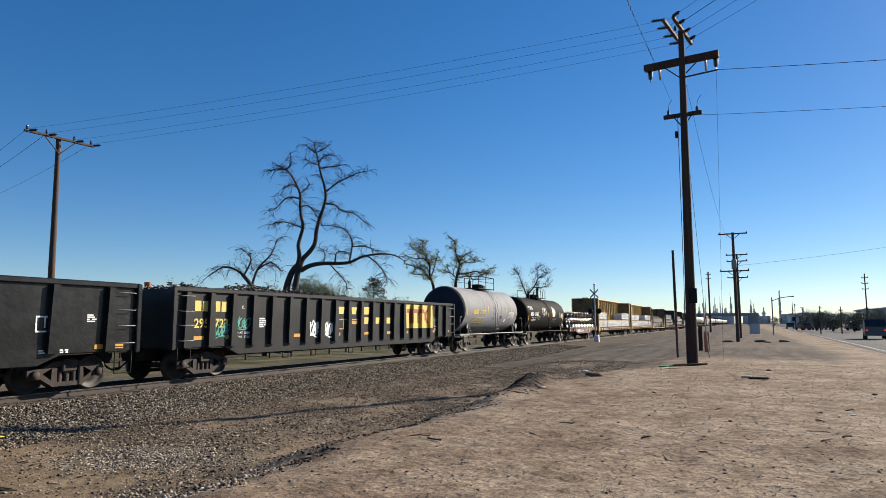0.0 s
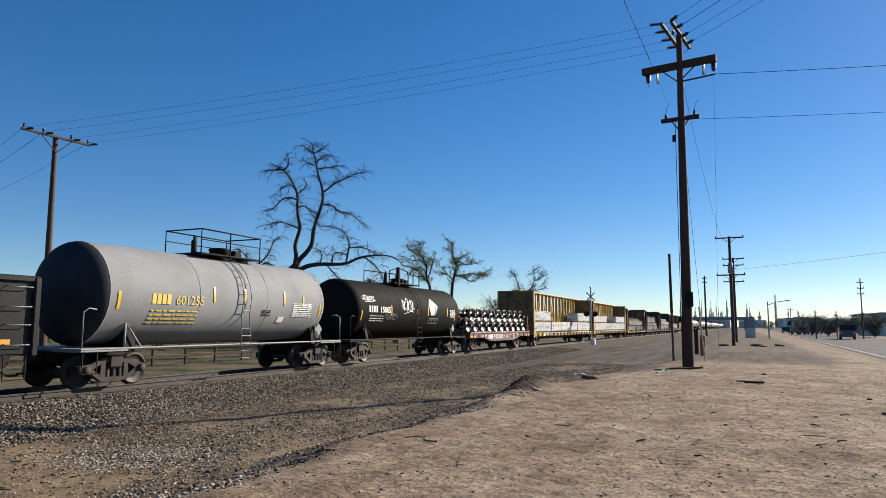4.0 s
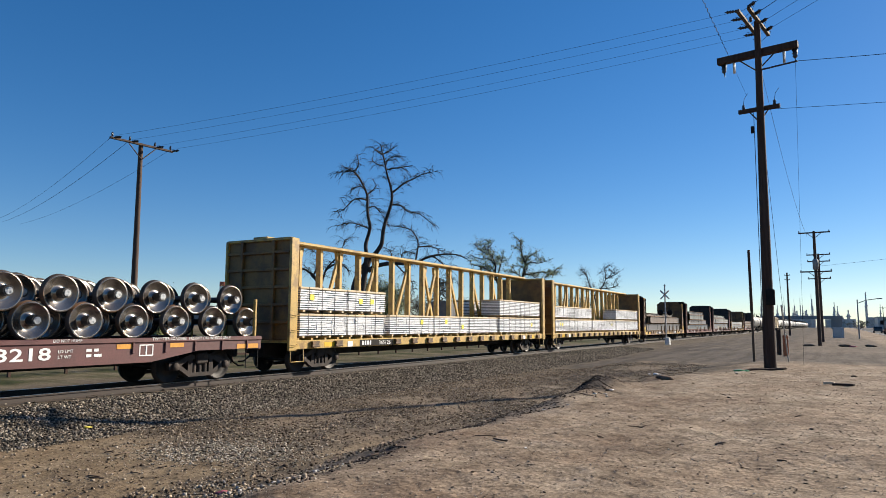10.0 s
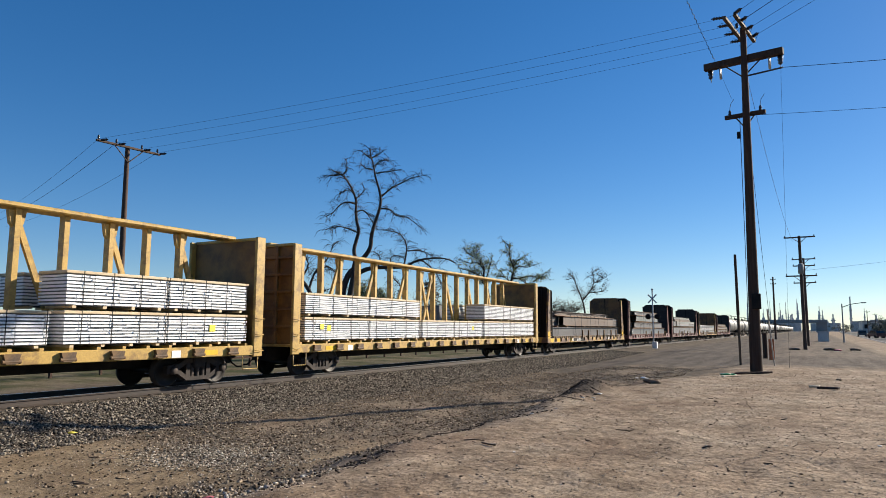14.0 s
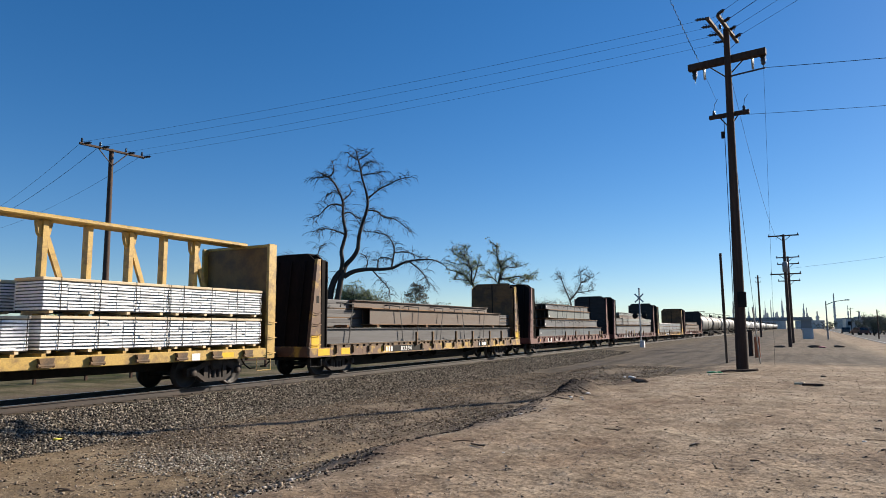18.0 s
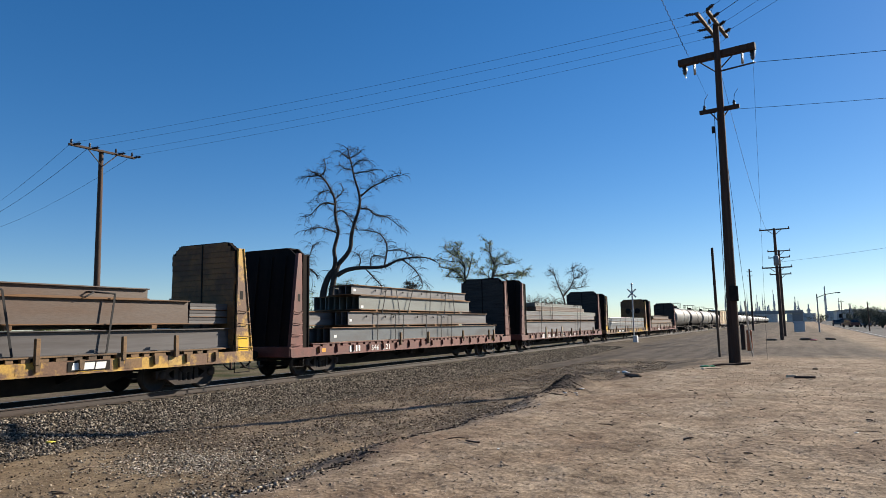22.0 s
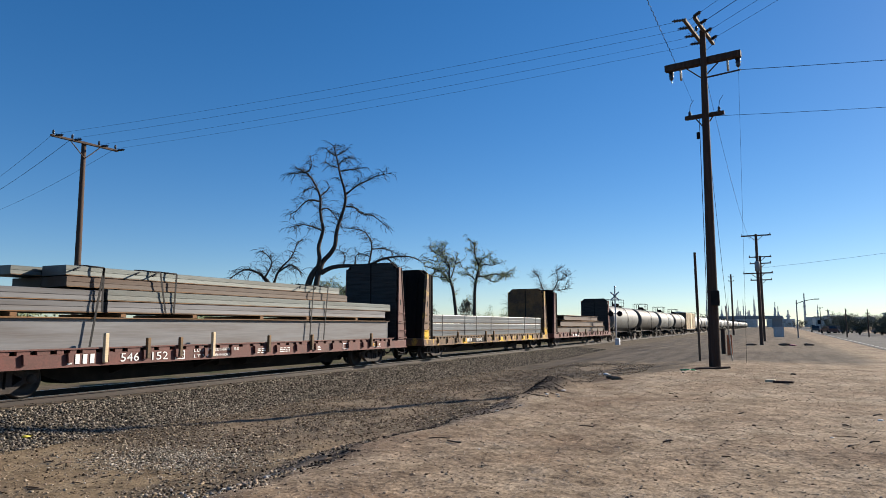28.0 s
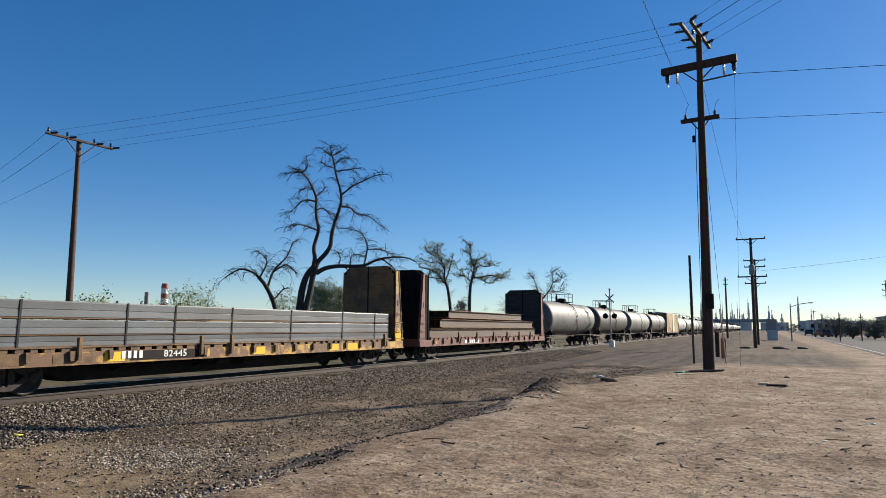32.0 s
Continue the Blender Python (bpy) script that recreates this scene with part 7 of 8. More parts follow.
def arm(pole, z, length, turn, size=0.12, material="pole", braces=0.7, off=0.16, name="crossarm"):
    """A crossarm at height z, turned about the pole; its braces come with it."""
    m = Matrix.Rotation(radians(turn), 4, "Z")
    a = part(name, B((-length / 2, -off - size / 2, z - size / 2), (length / 2, -off + size / 2, z + size / 2), 0.012), M[material], pole)
    a.matrix_basis = m
    if braces:
        for s in (-1, 1):
            part("brace", Shape().tube((s * length * 0.22, -off, z - size / 2), (0, -off * 0.9, z - braces), 0.028, 5), M[material], a)
    return a, m


def wire(p, q, sag, r=0.012, n=14, name="overhead_wire", label="thin overhead wire between the poles"):
    pts = []
    for i in range(n + 1):
        t = i / n
        v = Vector(p).lerp(Vector(q), t)
        v.z -= sag * 4 * t * (1 - t)
        pts.append(v)
    s = Shape().rod(pts, r, 4)
    return thing(name, label, "wire", None, s, M["wire"], group="overhead wires")


BIG = Vector((29.0, 2.02, 0.0))
pole = thing("utility_pole", "tall dark creosoted utility pole with crossarms and insulators", "utility pole", Matrix.Translation(BIG), group="utility poles")
part("shaft", Shape().tube((0, 0, -0.4), (0, -0.12, 14.0), 0.225, 18, 0.115), M["pole"], pole)
view = 4.0
for off in (-0.2, 0.2):
    a, m = arm(pole, 13.95, 3.1, -9, 0.13, "paleplank", 0, off, "top_crossarm")
m_big = arm(pole, 12.74, 3.05, 81, 0.27, "pole", 0.75, 0.22, "main_crossarm")[1]
m_small = arm(pole, 10.41, 1.55, 83, 0.16, "pole", 0.55, 0.23, "lower_crossarm")[1]
part("meter_box", B((-0.36, -0.30, 2.5), (-0.16, 0.02, 3.1), 0.02), M["dark"], pole, "dark equipment box on the pole")
part("conduit", Shape().tube((-0.15, 0.2, 0.0), (-0.1, 0.15, 10.2), 0.012, 6), M["pole"], pole)
ENDS = []
for k, u in enumerate((-1.4, -0.55, 0.4, 1.3)):
    base = Matrix.Rotation(radians(-9), 4, "Z") @ Vector((u, 0, 13.98))
    ENDS.append(BIG + base)
    for s, ang in ((1, 0), (-1, 1)):
        ob = part("string_insulator", STRING, None, pole, "dark disc insulator string")
        to = (Vector((23.6, 33.0, 11.6)) - BIG if s > 0 else Vector((-31, -25, 0))).normalized()
        to.z = 0.0
        ob.matrix_basis = Matrix.Translation(base + to * 0.22) @ to.to_track_quat("Z", "Y").to_matrix().to_4x4()
        if s < 0:
            jump = Shape().rod([base + to * 0.7, base + to * 0.5 + Vector((0, 0, -0.25)), base - to * 0.1 + Vector((0, 0, -0.32)), base - to * 0.6 + Vector((0, 0, 0.0))], 0.010, 4)
            part("jumper_wire", jump, M["wire"], pole)
part("insulator", PIN, None, pole, at=(-0.05, 0.1, 14.02))
for u, kind in ((-1.38, "cutout"), (-0.98, "arrester"), (0.92, "arrester"), (1.32, "cutout")):
    p = m_big @ Vector((u, -0.36, 12.60))
    if kind == "cutout":
        s = Shape().lathe([(0.12, 0.03), (0.10, 0.09), (0.02, 0.06), (-0.02, 0.12), (-0.10, 0.07), (-0.14, 0.12), (-0.22, 0.07), (-0.28, 0.10), (-0.36, 0.03)], (0, 0, 0), "z", 10)
        s.tube((0.0, -0.1, 0.12), (0.02, 0.16, 0.14), 0.03, 6).rod([(0, 0, -0.34), (0.05, 0, -0.46), (0.16, 0, -0.44), (0.2, 0, -0.30)], 0.012, 5)
        part("fuse_cutout", s, M["insulator"], pole, "dark hanging fuse cutout", at=p)
    else:
        s = Shape().rod([(0, 0, 0.3), (0.02, 0, 0.0), (0.05, 0, -0.42)], 0.05, 8).rod([(0, 0, 0.22), (-0.12, 0, 0.1), (-0.13, 0, -0.2), (-0.02, 0, -0.36)], 0.022, 6)
        s.box((-0.10, -0.05, 0.12), (0.07, 0.05, 0.20), 0.01)
        part("line_fuse", s, M["galv"], pole, "grey line fuse hung on the crossarm", at=p)
for u in (-0.58, 0.58):
    part("insulator", PIN, None, pole, at=m_small @ Vector((u, -0.23, 10.48)))
    part("jumper_wire", Shape().rod([m_small @ Vector((u, -0.23, 10.70)), m_small @ Vector((u - 0.05, -0.2, 10.95)), m_small @ Vector((u - 0.20, -0.1, 11.1))], 0.012, 4), M["wire"], pole)
part("cable_clamp", Shape().tube((-0.17, 0.22, 9.35), (-0.17, 0.22, 9.62), 0.06, 8), M["dark"], pole)
part("dead_end_clamp", Shape().tube((0.0, -0.15, 11.95), (-0.25, -1.5, 11.98), 0.035, 6), M["insulator"], pole, "dead-end clamp")
part("marker_sleeve", Shape().tube((5.6, -0.37, 0.10), (4.0, -0.27, 2.6), 0.03, 6), M["galv"], pole, "guy wire guard")

LEFT = Vector((23.6, 33.0, -0.55))
lp = thing("utility_pole", "brown wooden utility pole with one crossarm behind the tracks", "utility pole", Matrix.Translation(LEFT), group="utility poles")
part("shaft", Shape().tube((0.06, -0.04, -0.3), (0, 0, 12.25), 0.20, 16, 0.12), M["polebrown"], lp)
_, ml = arm(lp, 12.15, 3.75, -5, 0.12, "polebrown", 0.85, 0.16)
LP = []
for u in (-1.75, -0.75, 0.75, 1.72):
    p = ml @ Vector((u, -0.16, 12.24))
    LP.append(LEFT + p)
    part("insulator", PIN, None, lp, at=p)
    q = part("string_insulator", STRING, None, lp, "dark disc insulator string")
    q.matrix_basis = Matrix.Translation(p + Vector((0.05, -0.1, -0.08))) @ Vector((0.2, -1, 0)).to_track_quat("Z", "Y").to_matrix().to_4x4()
for a, b in zip(LP, ENDS):
    wire(a, b, 0.25, 0.0055)
for k, e in enumerate(ENDS):
    wire(e, e + Vector((-31, -25 - 0.5 * k, 0.2)), 0.4, 0.012 if k == 1 else 0.007)
for k, (u, w) in enumerate(((0, 0.010), (1, 0.014), (3, 0.010))):
    wire(LP[u], (37 + 0.9 * u, 75, 12.2), 0.6, w * 0.8)
wire(BIG + Vector((-0.25, -1.5, 11.98)), (35, -30, 12.2), 0.3, 0.012)
wire(BIG + Vector((0, -0.2, 10.3)), (35, -30, 10.3), 0.3, 0.009)
a, b = Vector((28.75, 3.0, 12.74)), Vector((2.0, 4.1, 14.7))
wire(a, b, 0.3, 0.004, label="bearer wire of a twisted service cable")
coil = []
for i in range(521):
    t = i / 520
    v = a.lerp(b, t)
    v.z -= 0.3 * 4 * t * (1 - t)
    coil.append(v + Vector((0, 0.022 * math.cos(i * 0.785), 0.022 * math.sin(i * 0.785))))
thing("service_cable", "dark twisted service cable from the pole", "wire", None, Shape().rod(coil, 0.009, 4), M["wire"], group="overhead wires")
wire(a, BIG + m_small @ Vector((0.45, -0.18, 11.1)), 0.0, 0.006, 2, label="thin drop wire between two crossarms")
wire(BIG + Vector((0, -0.1, 10.2)), (34.8, 1.65, 0.05), 0.0, 0.010, 2, "guy_wire", "steel guy wire anchored in the dirt")
wire(BIG + Vector((0, -0.1, 12.5)), (66, 1.2, 9.4), 0.9, 0.009)
wire((88, 0.7, 8.5), (64, -60, 17), 1.5, 0.014)
wire(BIG + m_big @ Vector((-1.38, -0.36, 12.2)), (33.2, 1.0, 0.05), 0.0, 0.006, 2, "guy_wire", "thin wire down from the crossarm")


def line_pole(x, y, top, arms, can=False, lean=0.0, label="weathered utility pole with stacked crossarms", z=0.0, r=0.16):
    ob = thing("utility_pole", label, "utility pole", pose(x, y, z), group="utility poles")
    part("shaft", Shape().tube((lean, 0, -0.3), (0, 0, top), r, 10, r * 0.7), M["polebrown"], ob)
    for h, L in arms:
        a, m = arm(ob, h, L, 88, 0.11, "polebrown", 0.5 if L > 1.2 else 0, 0.12)
        for u in (-0.47, 0.47):
            part("insulator", SMALL_PIN, None, ob, at=m @ Vector((u * L, -0.12, h + 0.05)))
    if can:
        part("transformer", Shape().lathe([(0, 0.0), (0, 0.22), (0.8, 0.22), (0.9, 0.1), (0.9, 0.0)], (-0.35, 0.0, top - 3.3), "z", 12), M["ghost"], ob, "grey transformer can")
    return ob


line_pole(65.2, 0.68, 9.75, ((9.65, 2.4), (6.3, 2.4)), True, 0.1)
line_pole(80.0, 0.55, 9.2, ((9.1, 2.2), (8.4, 2.1), (6.6, 2.1)), False, 0.3)
line_pole(140, 6.2, 11.5, ((11.0, 0.9), (10.2, 0.9)), r=0.2)
line_pole(112, -15.8, 8.6, ((8.0, 0.8), (7.2, 0.8), (6.4, 0.8)), r=0.10)
line_pole(112, -9.9, 4.1, (), r=0.10, label="short grey wooden post beside the road")
line_pole(115, -12.9, 4.0, ((3.4, 0.5),), r=0.09, label="short grey wooden post beside the road")
line_pole(300, -18, 9, ((8.5, 2.0),))
line_pole(380, -26, 9.5, ((9.0, 2.0),))

stub = thing("signal_mast", "thin dark stub pole with a pale lower section", "post", pose(35.7, 3.16, 0.0))
part("upper_post", Shape().tube((-0.09, 0.01, 2.4), (-0.2, 0.02, 5.35), 0.072, 8, 0.06), M["pole"], stub)
part("lower_post", Shape().tube((0, 0, -0.2), (-0.09, 0.01, 2.4), 0.06, 8), M["paleplank"], stub)
thing("post", "short dark wooden post in the dirt", "post", pose(45, 2.6, 0.0), Shape().tube((0, 0, -0.2), (0, 0, 1.5), 0.13, 8), M["pole"])
thing("marker_post", "orange plastic marker post in the dirt", "marker post", pose(42, 2.1, 0.0), B((-0.06, -0.14, -0.1), (0.06, 0.14, 1.2), 0.03), surface("orange_plastic", (0.50, 0.13, 0.04), 0.5))

# railway crossing signal
sig = thing("crossing_signal", "railway crossing signal mast with white crossbuck and dark lamps", "railway signal", pose(70, 14.15, -0.25))
part("mast", Shape().tube((0, 0, 0), (0, 0, 5.9), 0.07, 8), M["galv"], sig)
for s in (-1, 1):
    b = part("crossbuck_blade", B((-0.02, -0.60, -0.07), (0.02, 0.60, 0.07), 0.01), M["galv"], sig, "white crossbuck blade")
    b.matrix_basis = Matrix.Translation((-0.1, 0, 5.0)) @ Matrix.Rotation(radians(45 * s), 4, "X")
    lamp = part("lamp_target", Shape().lathe([(0, 0.0), (0, 0.28), (0.03, 0.28), (0.03, 0.0)], (-0.15, s * 0.45, 3.2), "x", 14), M["dark"], sig, "black lamp disc")
part("lamp_bar", B((-0.05, -0.5, 3.15), (0.05, 0.5, 3.25)), M["galv"], sig)
part("base_box", B((-0.25, -0.35, 0), (0.25, 0.1, 0.7), 0.03), M["white"], sig, "white base box")
part("bell", Shape().lathe([(0, 0.0), (0, 0.12), (0.1, 0.10), (0.16, 0.0)], (0, 0, 5.9), "z", 10), M["galv"], sig)

lamp = thing("street_lamp", "tall galvanised street lamp with a curved arm", "street lamp", pose(105, -3.5, 0))
part("pole", Shape().tube((0, 0, 0), (0, 0, 5.2), 0.10, 8, 0.07), M["ghost"], lamp)
part("arm", Shape().rod([(0, 0, 4.7), (0, -1.0, 5.1), (0, -2.3, 5.3)], 0.05), M["ghost"], lamp)
part("head", B((-0.14, -2.8, 5.22), (0.14, -2.2, 5.36), 0.04), M["ghost"], lamp)
cab = thing("equipment_cabinet", "grey steel trackside cabinet standing in the dirt", "cabinet", pose(112, -1.2, 0))
part("body", B((-0.8, -0.7, 0), (0.8, 0.7, 1.45), 0.03), M["galv"], cab)
part("door", B((-0.83, -0.6, 0.1), (-0.80, 0.6, 1.35), 0.01), M["galv"], cab)
part("roof", B((-0.9, -0.8, 1.45), (0.9, 0.8, 1.53), 0.02), M["galv"], cab)


# ---- trees ----
def limb(s, pts, r0, r1, n=6):
    s.rod(pts, r0, n, r1, caps=False)


def rounded(pts, steps=3):
    """A soft curve through a few bends."""
    out = []
    for i in range(len(pts) - 1):
        p0, p1, p2, p3 = pts[max(i - 1, 0)], pts[i], pts[i + 1], pts[min(i + 2, len(pts) - 1)]
        for k in range(steps):
            t = k / steps
            out.append(0.5 * ((2 * p1) + (p2 - p0) * t + (2 * p0 - 5 * p1 + 4 * p2 - p3) * t * t + (3 * p1 - p0 - 3 * p2 + p3) * t ** 3))
    return out + [pts[-1]]


def twigs(s, pts, rng, every, length, droop, r=0.022, start=0.25, leaves=None, depth=2):
    """Fine twigs along a limb, each with a few finer ones."""
    total = sum((b - a).length for a, b in zip(pts, pts[1:]))
    n = max(2, int(total / every))
    for i in range(n):
        t = start + (1 - start) * (i + rng.random()) / n
        k = min(int(t * (len(pts) - 1)), len(pts) - 2)
        p = pts[k].lerp(pts[k + 1], t * (len(pts) - 1) - k)
        along = (pts[k + 1] - pts[k]).normalized()
        d = (along * rng.uniform(0.1, 0.9) + Vector((rng.uniform(-1, 1), rng.uniform(-1, 1), rng.uniform(-0.3, 0.9)))).normalized()
        L = length * rng.uniform(0.45, 1.15)
        path, q = [p], p.copy()
        for j in range(4):
            d = (d + Vector((rng.uniform(-0.25, 0.25), rng.uniform(-0.25, 0.25), -droop * (0.3 + 0.35 * j)))).normalized()
            q = q + d * L / 4
            path.append(q.copy())
        limb(s, path, r, r * 0.3, 4)
        if leaves is not None:
            leaves += [path[2], path[3], path[4]]
        if depth > 1:
            for j in range(rng.randint(2, 4)):
                k2 = rng.randint(1, 3)
                d2 = (path[k2 + 1] - path[k2]).normalized() + Vector((rng.uniform(-0.9, 0.9), rng.uniform(-0.9, 0.9), rng.uniform(-0.8, 0.5)))
                d2.normalize()
                m = path[k2] + d2 * L * 0.25
                e = m + (d2 + Vector((0, 0, -droop))).normalized() * L * 0.25
                limb(s, [path[k2], m, e], r * 0.55, r * 0.2, 3)
                if leaves is not None:
                    leaves += [m, e]


def leaf_clumps(points, rng, size, per, material, parent, spread=0.25, name="crown"):
    v, f = [], []
    for p in points:
        for _ in range(per):
            c = p + Vector((rng.gauss(0, spread), rng.gauss(0, spread), rng.gauss(0, spread * 0.8)))
            a = Vector((rng.uniform(-1, 1), rng.uniform(-1, 1), rng.uniform(-1, 1))).normalized()
            b = a.orthogonal().normalized()
            s = size * rng.uniform(0.5, 1.3)
            o = len(v)
            v += [c - a * s, c + b * s * 0.55, c + a * s, c - b * s * 0.55]
            f.append((o, o + 1, o + 2, o + 3))
    me = bpy.data.meshes.new(name)
    me.from_pydata([tuple(p) for p in v], [], f)
    me.materials.append(material)
    ob = new(name, me)
    ob.parent = parent
    return tagged(ob, kind="stuff")


LEAF = island("spring_leaf", (0.12, 0.145, 0.05), (0.30, 0.32, 0.13), 0.7, (0.19, 0.21, 0.08))
M["twig"] = surface("grey_brown_twig", (0.085, 0.072, 0.055), 0.9, bump=0)
M["dusty"] = island("dusty_leaf", (0.07, 0.075, 0.05), (0.18, 0.17, 0.12), 0.8, (0.11, 0.11, 0.075))
NEEDLE = island("brown_needle", (0.045, 0.038, 0.024), (0.16, 0.125, 0.08), 0.8)


def big_tree():
    """The bare tree behind the train: two stems, a long low limb and drooping twigs."""
    rng = random.Random(11)
    az = math.atan2(30, 41)
    ob = thing("tree", "large bare tree with drooping twigs behind the train", "tree", Matrix.Translation((40.55, 30.6, -0.35)) @ Matrix.Rotation(az - math.pi / 2, 4, "Z"))
    def lay(pts, wob=0.5):
        out, d = [], 0.0
        for i, (u, w) in enumerate(pts):
            out.append(Vector((u, d, w)))
            d += rng.uniform(-wob, wob)
        return rounded(out)
    stems = (
        ([(-0.75, 0.0), (-0.5, 1.8), (-0.27, 3.35), (-0.13, 4.8), (0.22, 5.9), (0.63, 6.45)], 0.33, 0.20),
        ([(0.0, 0.0), (0.05, 1.8), (0.18, 3.35), (0.45, 4.6), (0.64, 5.85), (0.8, 6.4)], 0.27, 0.20),
        ([(0.63, 6.4), (0.74, 7.1), (0.65, 7.9), (0.8, 8.6), (0.96, 9.3), (0.82, 10.05), (0.73, 10.8), (0.71, 11.8), (0.41, 12.6), (0.06, 13.2), (-0.24, 13.5), (-0.6, 13.7), (-1.0, 13.85)], 0.17, 0.035),
        ([(0.8, 6.35), (0.99, 6.9), (1.53, 7.5), (1.86, 8.1), (1.93, 8.9), (2.05, 9.5), (2.25, 10.2), (2.5, 11.0), (2.57, 11.7), (2.39, 12.55), (2.13, 13.4), (1.99, 14.2), (1.78, 14.9), (1.64, 15.5)], 0.20, 0.03),
        ([(0.85, 6.0), (1.54, 6.4), (2.46, 6.57), (3.65, 6.6), (4.5, 6.7), (5.35, 7.1), (6.4, 7.3), (7.5, 7.3), (8.3, 7.0)], 0.19, 0.03),
    )
    trunk, fine = Shape(), Shape()
    for k, (pts, a, b) in enumerate(stems):
        p = lay(pts, 0.08 if k < 2 else 0.3)
        limb(trunk, p, a, b, 9)
        if k > 1:
            twigs(fine, p, rng, 0.13, 1.0, 0.25, 0.019, 0.3)
    boughs = (
        [(4.4, 6.7), (4.57, 7.4), (4.65, 8.15), (4.5, 8.7), (4.05, 9.2), (3.3, 9.45), (2.2, 9.48)], [(3.4, 6.6), (3.43, 7.3), (3.76, 7.55), (4.3, 7.35)], [(4.66, 7.9), (5.77, 7.95), (6.7, 7.55)],
        [(2.5, 11.9), (3.4, 12.7), (4.2, 13.2), (5.0, 13.6), (5.9, 13.75)], [(2.5, 11.1), (3.26, 11.05), (3.8, 10.65), (4.7, 10.45), (5.75, 9.6)],
        [(2.1, 13.8), (2.9, 13.9), (3.8, 14.1)], [(2.0, 14.3), (2.5, 14.75), (3.2, 14.8)], [(1.76, 15.0), (2.3, 15.2), (2.7, 15.5)], [(1.76, 15.0), (1.33, 15.3), (1.0, 15.6)],
        [(0.92, 9.2), (0.46, 9.45), (-0.2, 9.65), (-0.8, 9.6), (-1.5, 9.35)], [(0.72, 11.4), (0.13, 11.5), (-0.4, 11.3), (-1.0, 10.7), (-1.55, 10.4)], [(0.77, 10.8), (1.27, 10.9), (1.7, 10.5), (2.1, 10.0)],
        [(0.7, 11.8), (1.13, 12.2), (1.4, 12.5)], [(-0.2, 13.7), (0.0, 14.2), (-0.15, 14.9)], [(-0.24, 13.7), (-0.86, 13.5), (-1.55, 13.5)],
        [(2.46, 6.6), (2.63, 7.1), (2.5, 7.6), (2.15, 7.8)], [(3.0, 6.5), (3.65, 5.8), (4.3, 5.05), (4.1, 4.4)], [(5.8, 7.2), (6.7, 6.45), (7.15, 5.7), (7.25, 5.1)],
        [(1.95, 14.1), (1.44, 14.15), (1.0, 14.5)], [(0.6, 12.2), (0.2, 12.5), (-0.2, 12.3), (-0.6, 12.15)],
    )
    for pts in boughs:
        p = lay(pts, 0.4)
        limb(trunk, p, 0.075 if len(pts) > 4 else 0.055, 0.018, 6)
        twigs(fine, p, rng, 0.075, 1.0, 0.34, 0.018, 0.12)
    side = (
        ([(-1.6, -0.2), (-1.9, 3.0), (-2.6, 4.8), (-3.3, 5.7)], 0.20, 0.13), ([(-3.0, 5.4), (-3.7, 6.0), (-4.7, 6.2), (-5.7, 5.5)], 0.11, 0.03),
        ([(-2.6, 4.9), (-2.2, 6.2), (-1.3, 7.2), (-0.9, 8.3)], 0.10, 0.02), ([(-2.3, 6.0), (-1.3, 6.6), (-0.6, 6.0)], 0.08, 0.02), ([(-3.2, 5.6), (-2.7, 6.8), (-3.4, 7.6)], 0.08, 0.02), ([(-2.3, 3.8), (-1.4, 4.9)], 0.07, 0.03),
    )
    for k, (pts, a, b) in enumerate(side):
        p = lay(pts, 0.3)
        limb(trunk, p, a, b, 7)
        if k:
            twigs(fine, p, rng, 0.09, 1.35, 0.35, 0.020, 0.1)
    part("trunk", trunk, M["bark"], ob)
    tagged(part("fine_growth", fine, M["bark"], ob, "fine bare twigs"), kind="stuff")
    return ob


def grown_tree(x, y, h, seed, label, spread=0.55, leaf=0.0, z=-0.5, droop=0.15, stems=1, every=0.22):
    rng = random.Random(seed)
    ob = thing("tree", label, "tree", pose(x, y, z), group="trees behind the tracks")
    trunk, fine, pts = Shape(), Shape(), [] if leaf else None

    def grow(p, d, L, r, level):
        path, q = [p], p.copy()
        for k in range(5):
            d = (d + Vector((rng.uniform(-0.22, 0.22), rng.uniform(-0.22, 0.22), rng.uniform(-0.06, 0.16)))).normalized()
            q = q + d * L / 5
            path.append(q.copy())
        limb(trunk, path, r, r * 0.55, 8 if level == 0 else 5)
        if level < 3:
            for k in range(3 if level < 2 else 4):
                t = rng.randint(2, 5)
                d2 = (d * 0.6 + Vector((rng.uniform(-1, 1), rng.uniform(-1, 1), rng.uniform(0.0, 0.7))) * spread * 1.5).normalized()
                grow(path[t], d2, L * rng.uniform(0.5, 0.72), r * 0.5, level + 1)
        if level > 0:
            twigs(fine, path, rng, every, 0.9 + 0.2 * level, droop, 0.017, 0.2, pts, 2)

    for k in range(stems):
        lean = Vector(((k - (stems - 1) / 2) * 0.5 + rng.uniform(-0.15, 0.15), rng.uniform(-0.2, 0.2), 1)).normalized()
        grow(Vector((0.25 * (k - (stems - 1) / 2), 0, 0)), lean, h * 0.42, 0.022 * h, 0)
    part("trunk", trunk, M["bark"], ob)
    tagged(part("fine_growth", fine, M["twig"], ob, "fine twigs"), kind="stuff")
    if leaf:
        leaf_clumps(pts, rng, 0.075, max(1, int(leaf)), LEAF, ob, 0.15)
    return ob


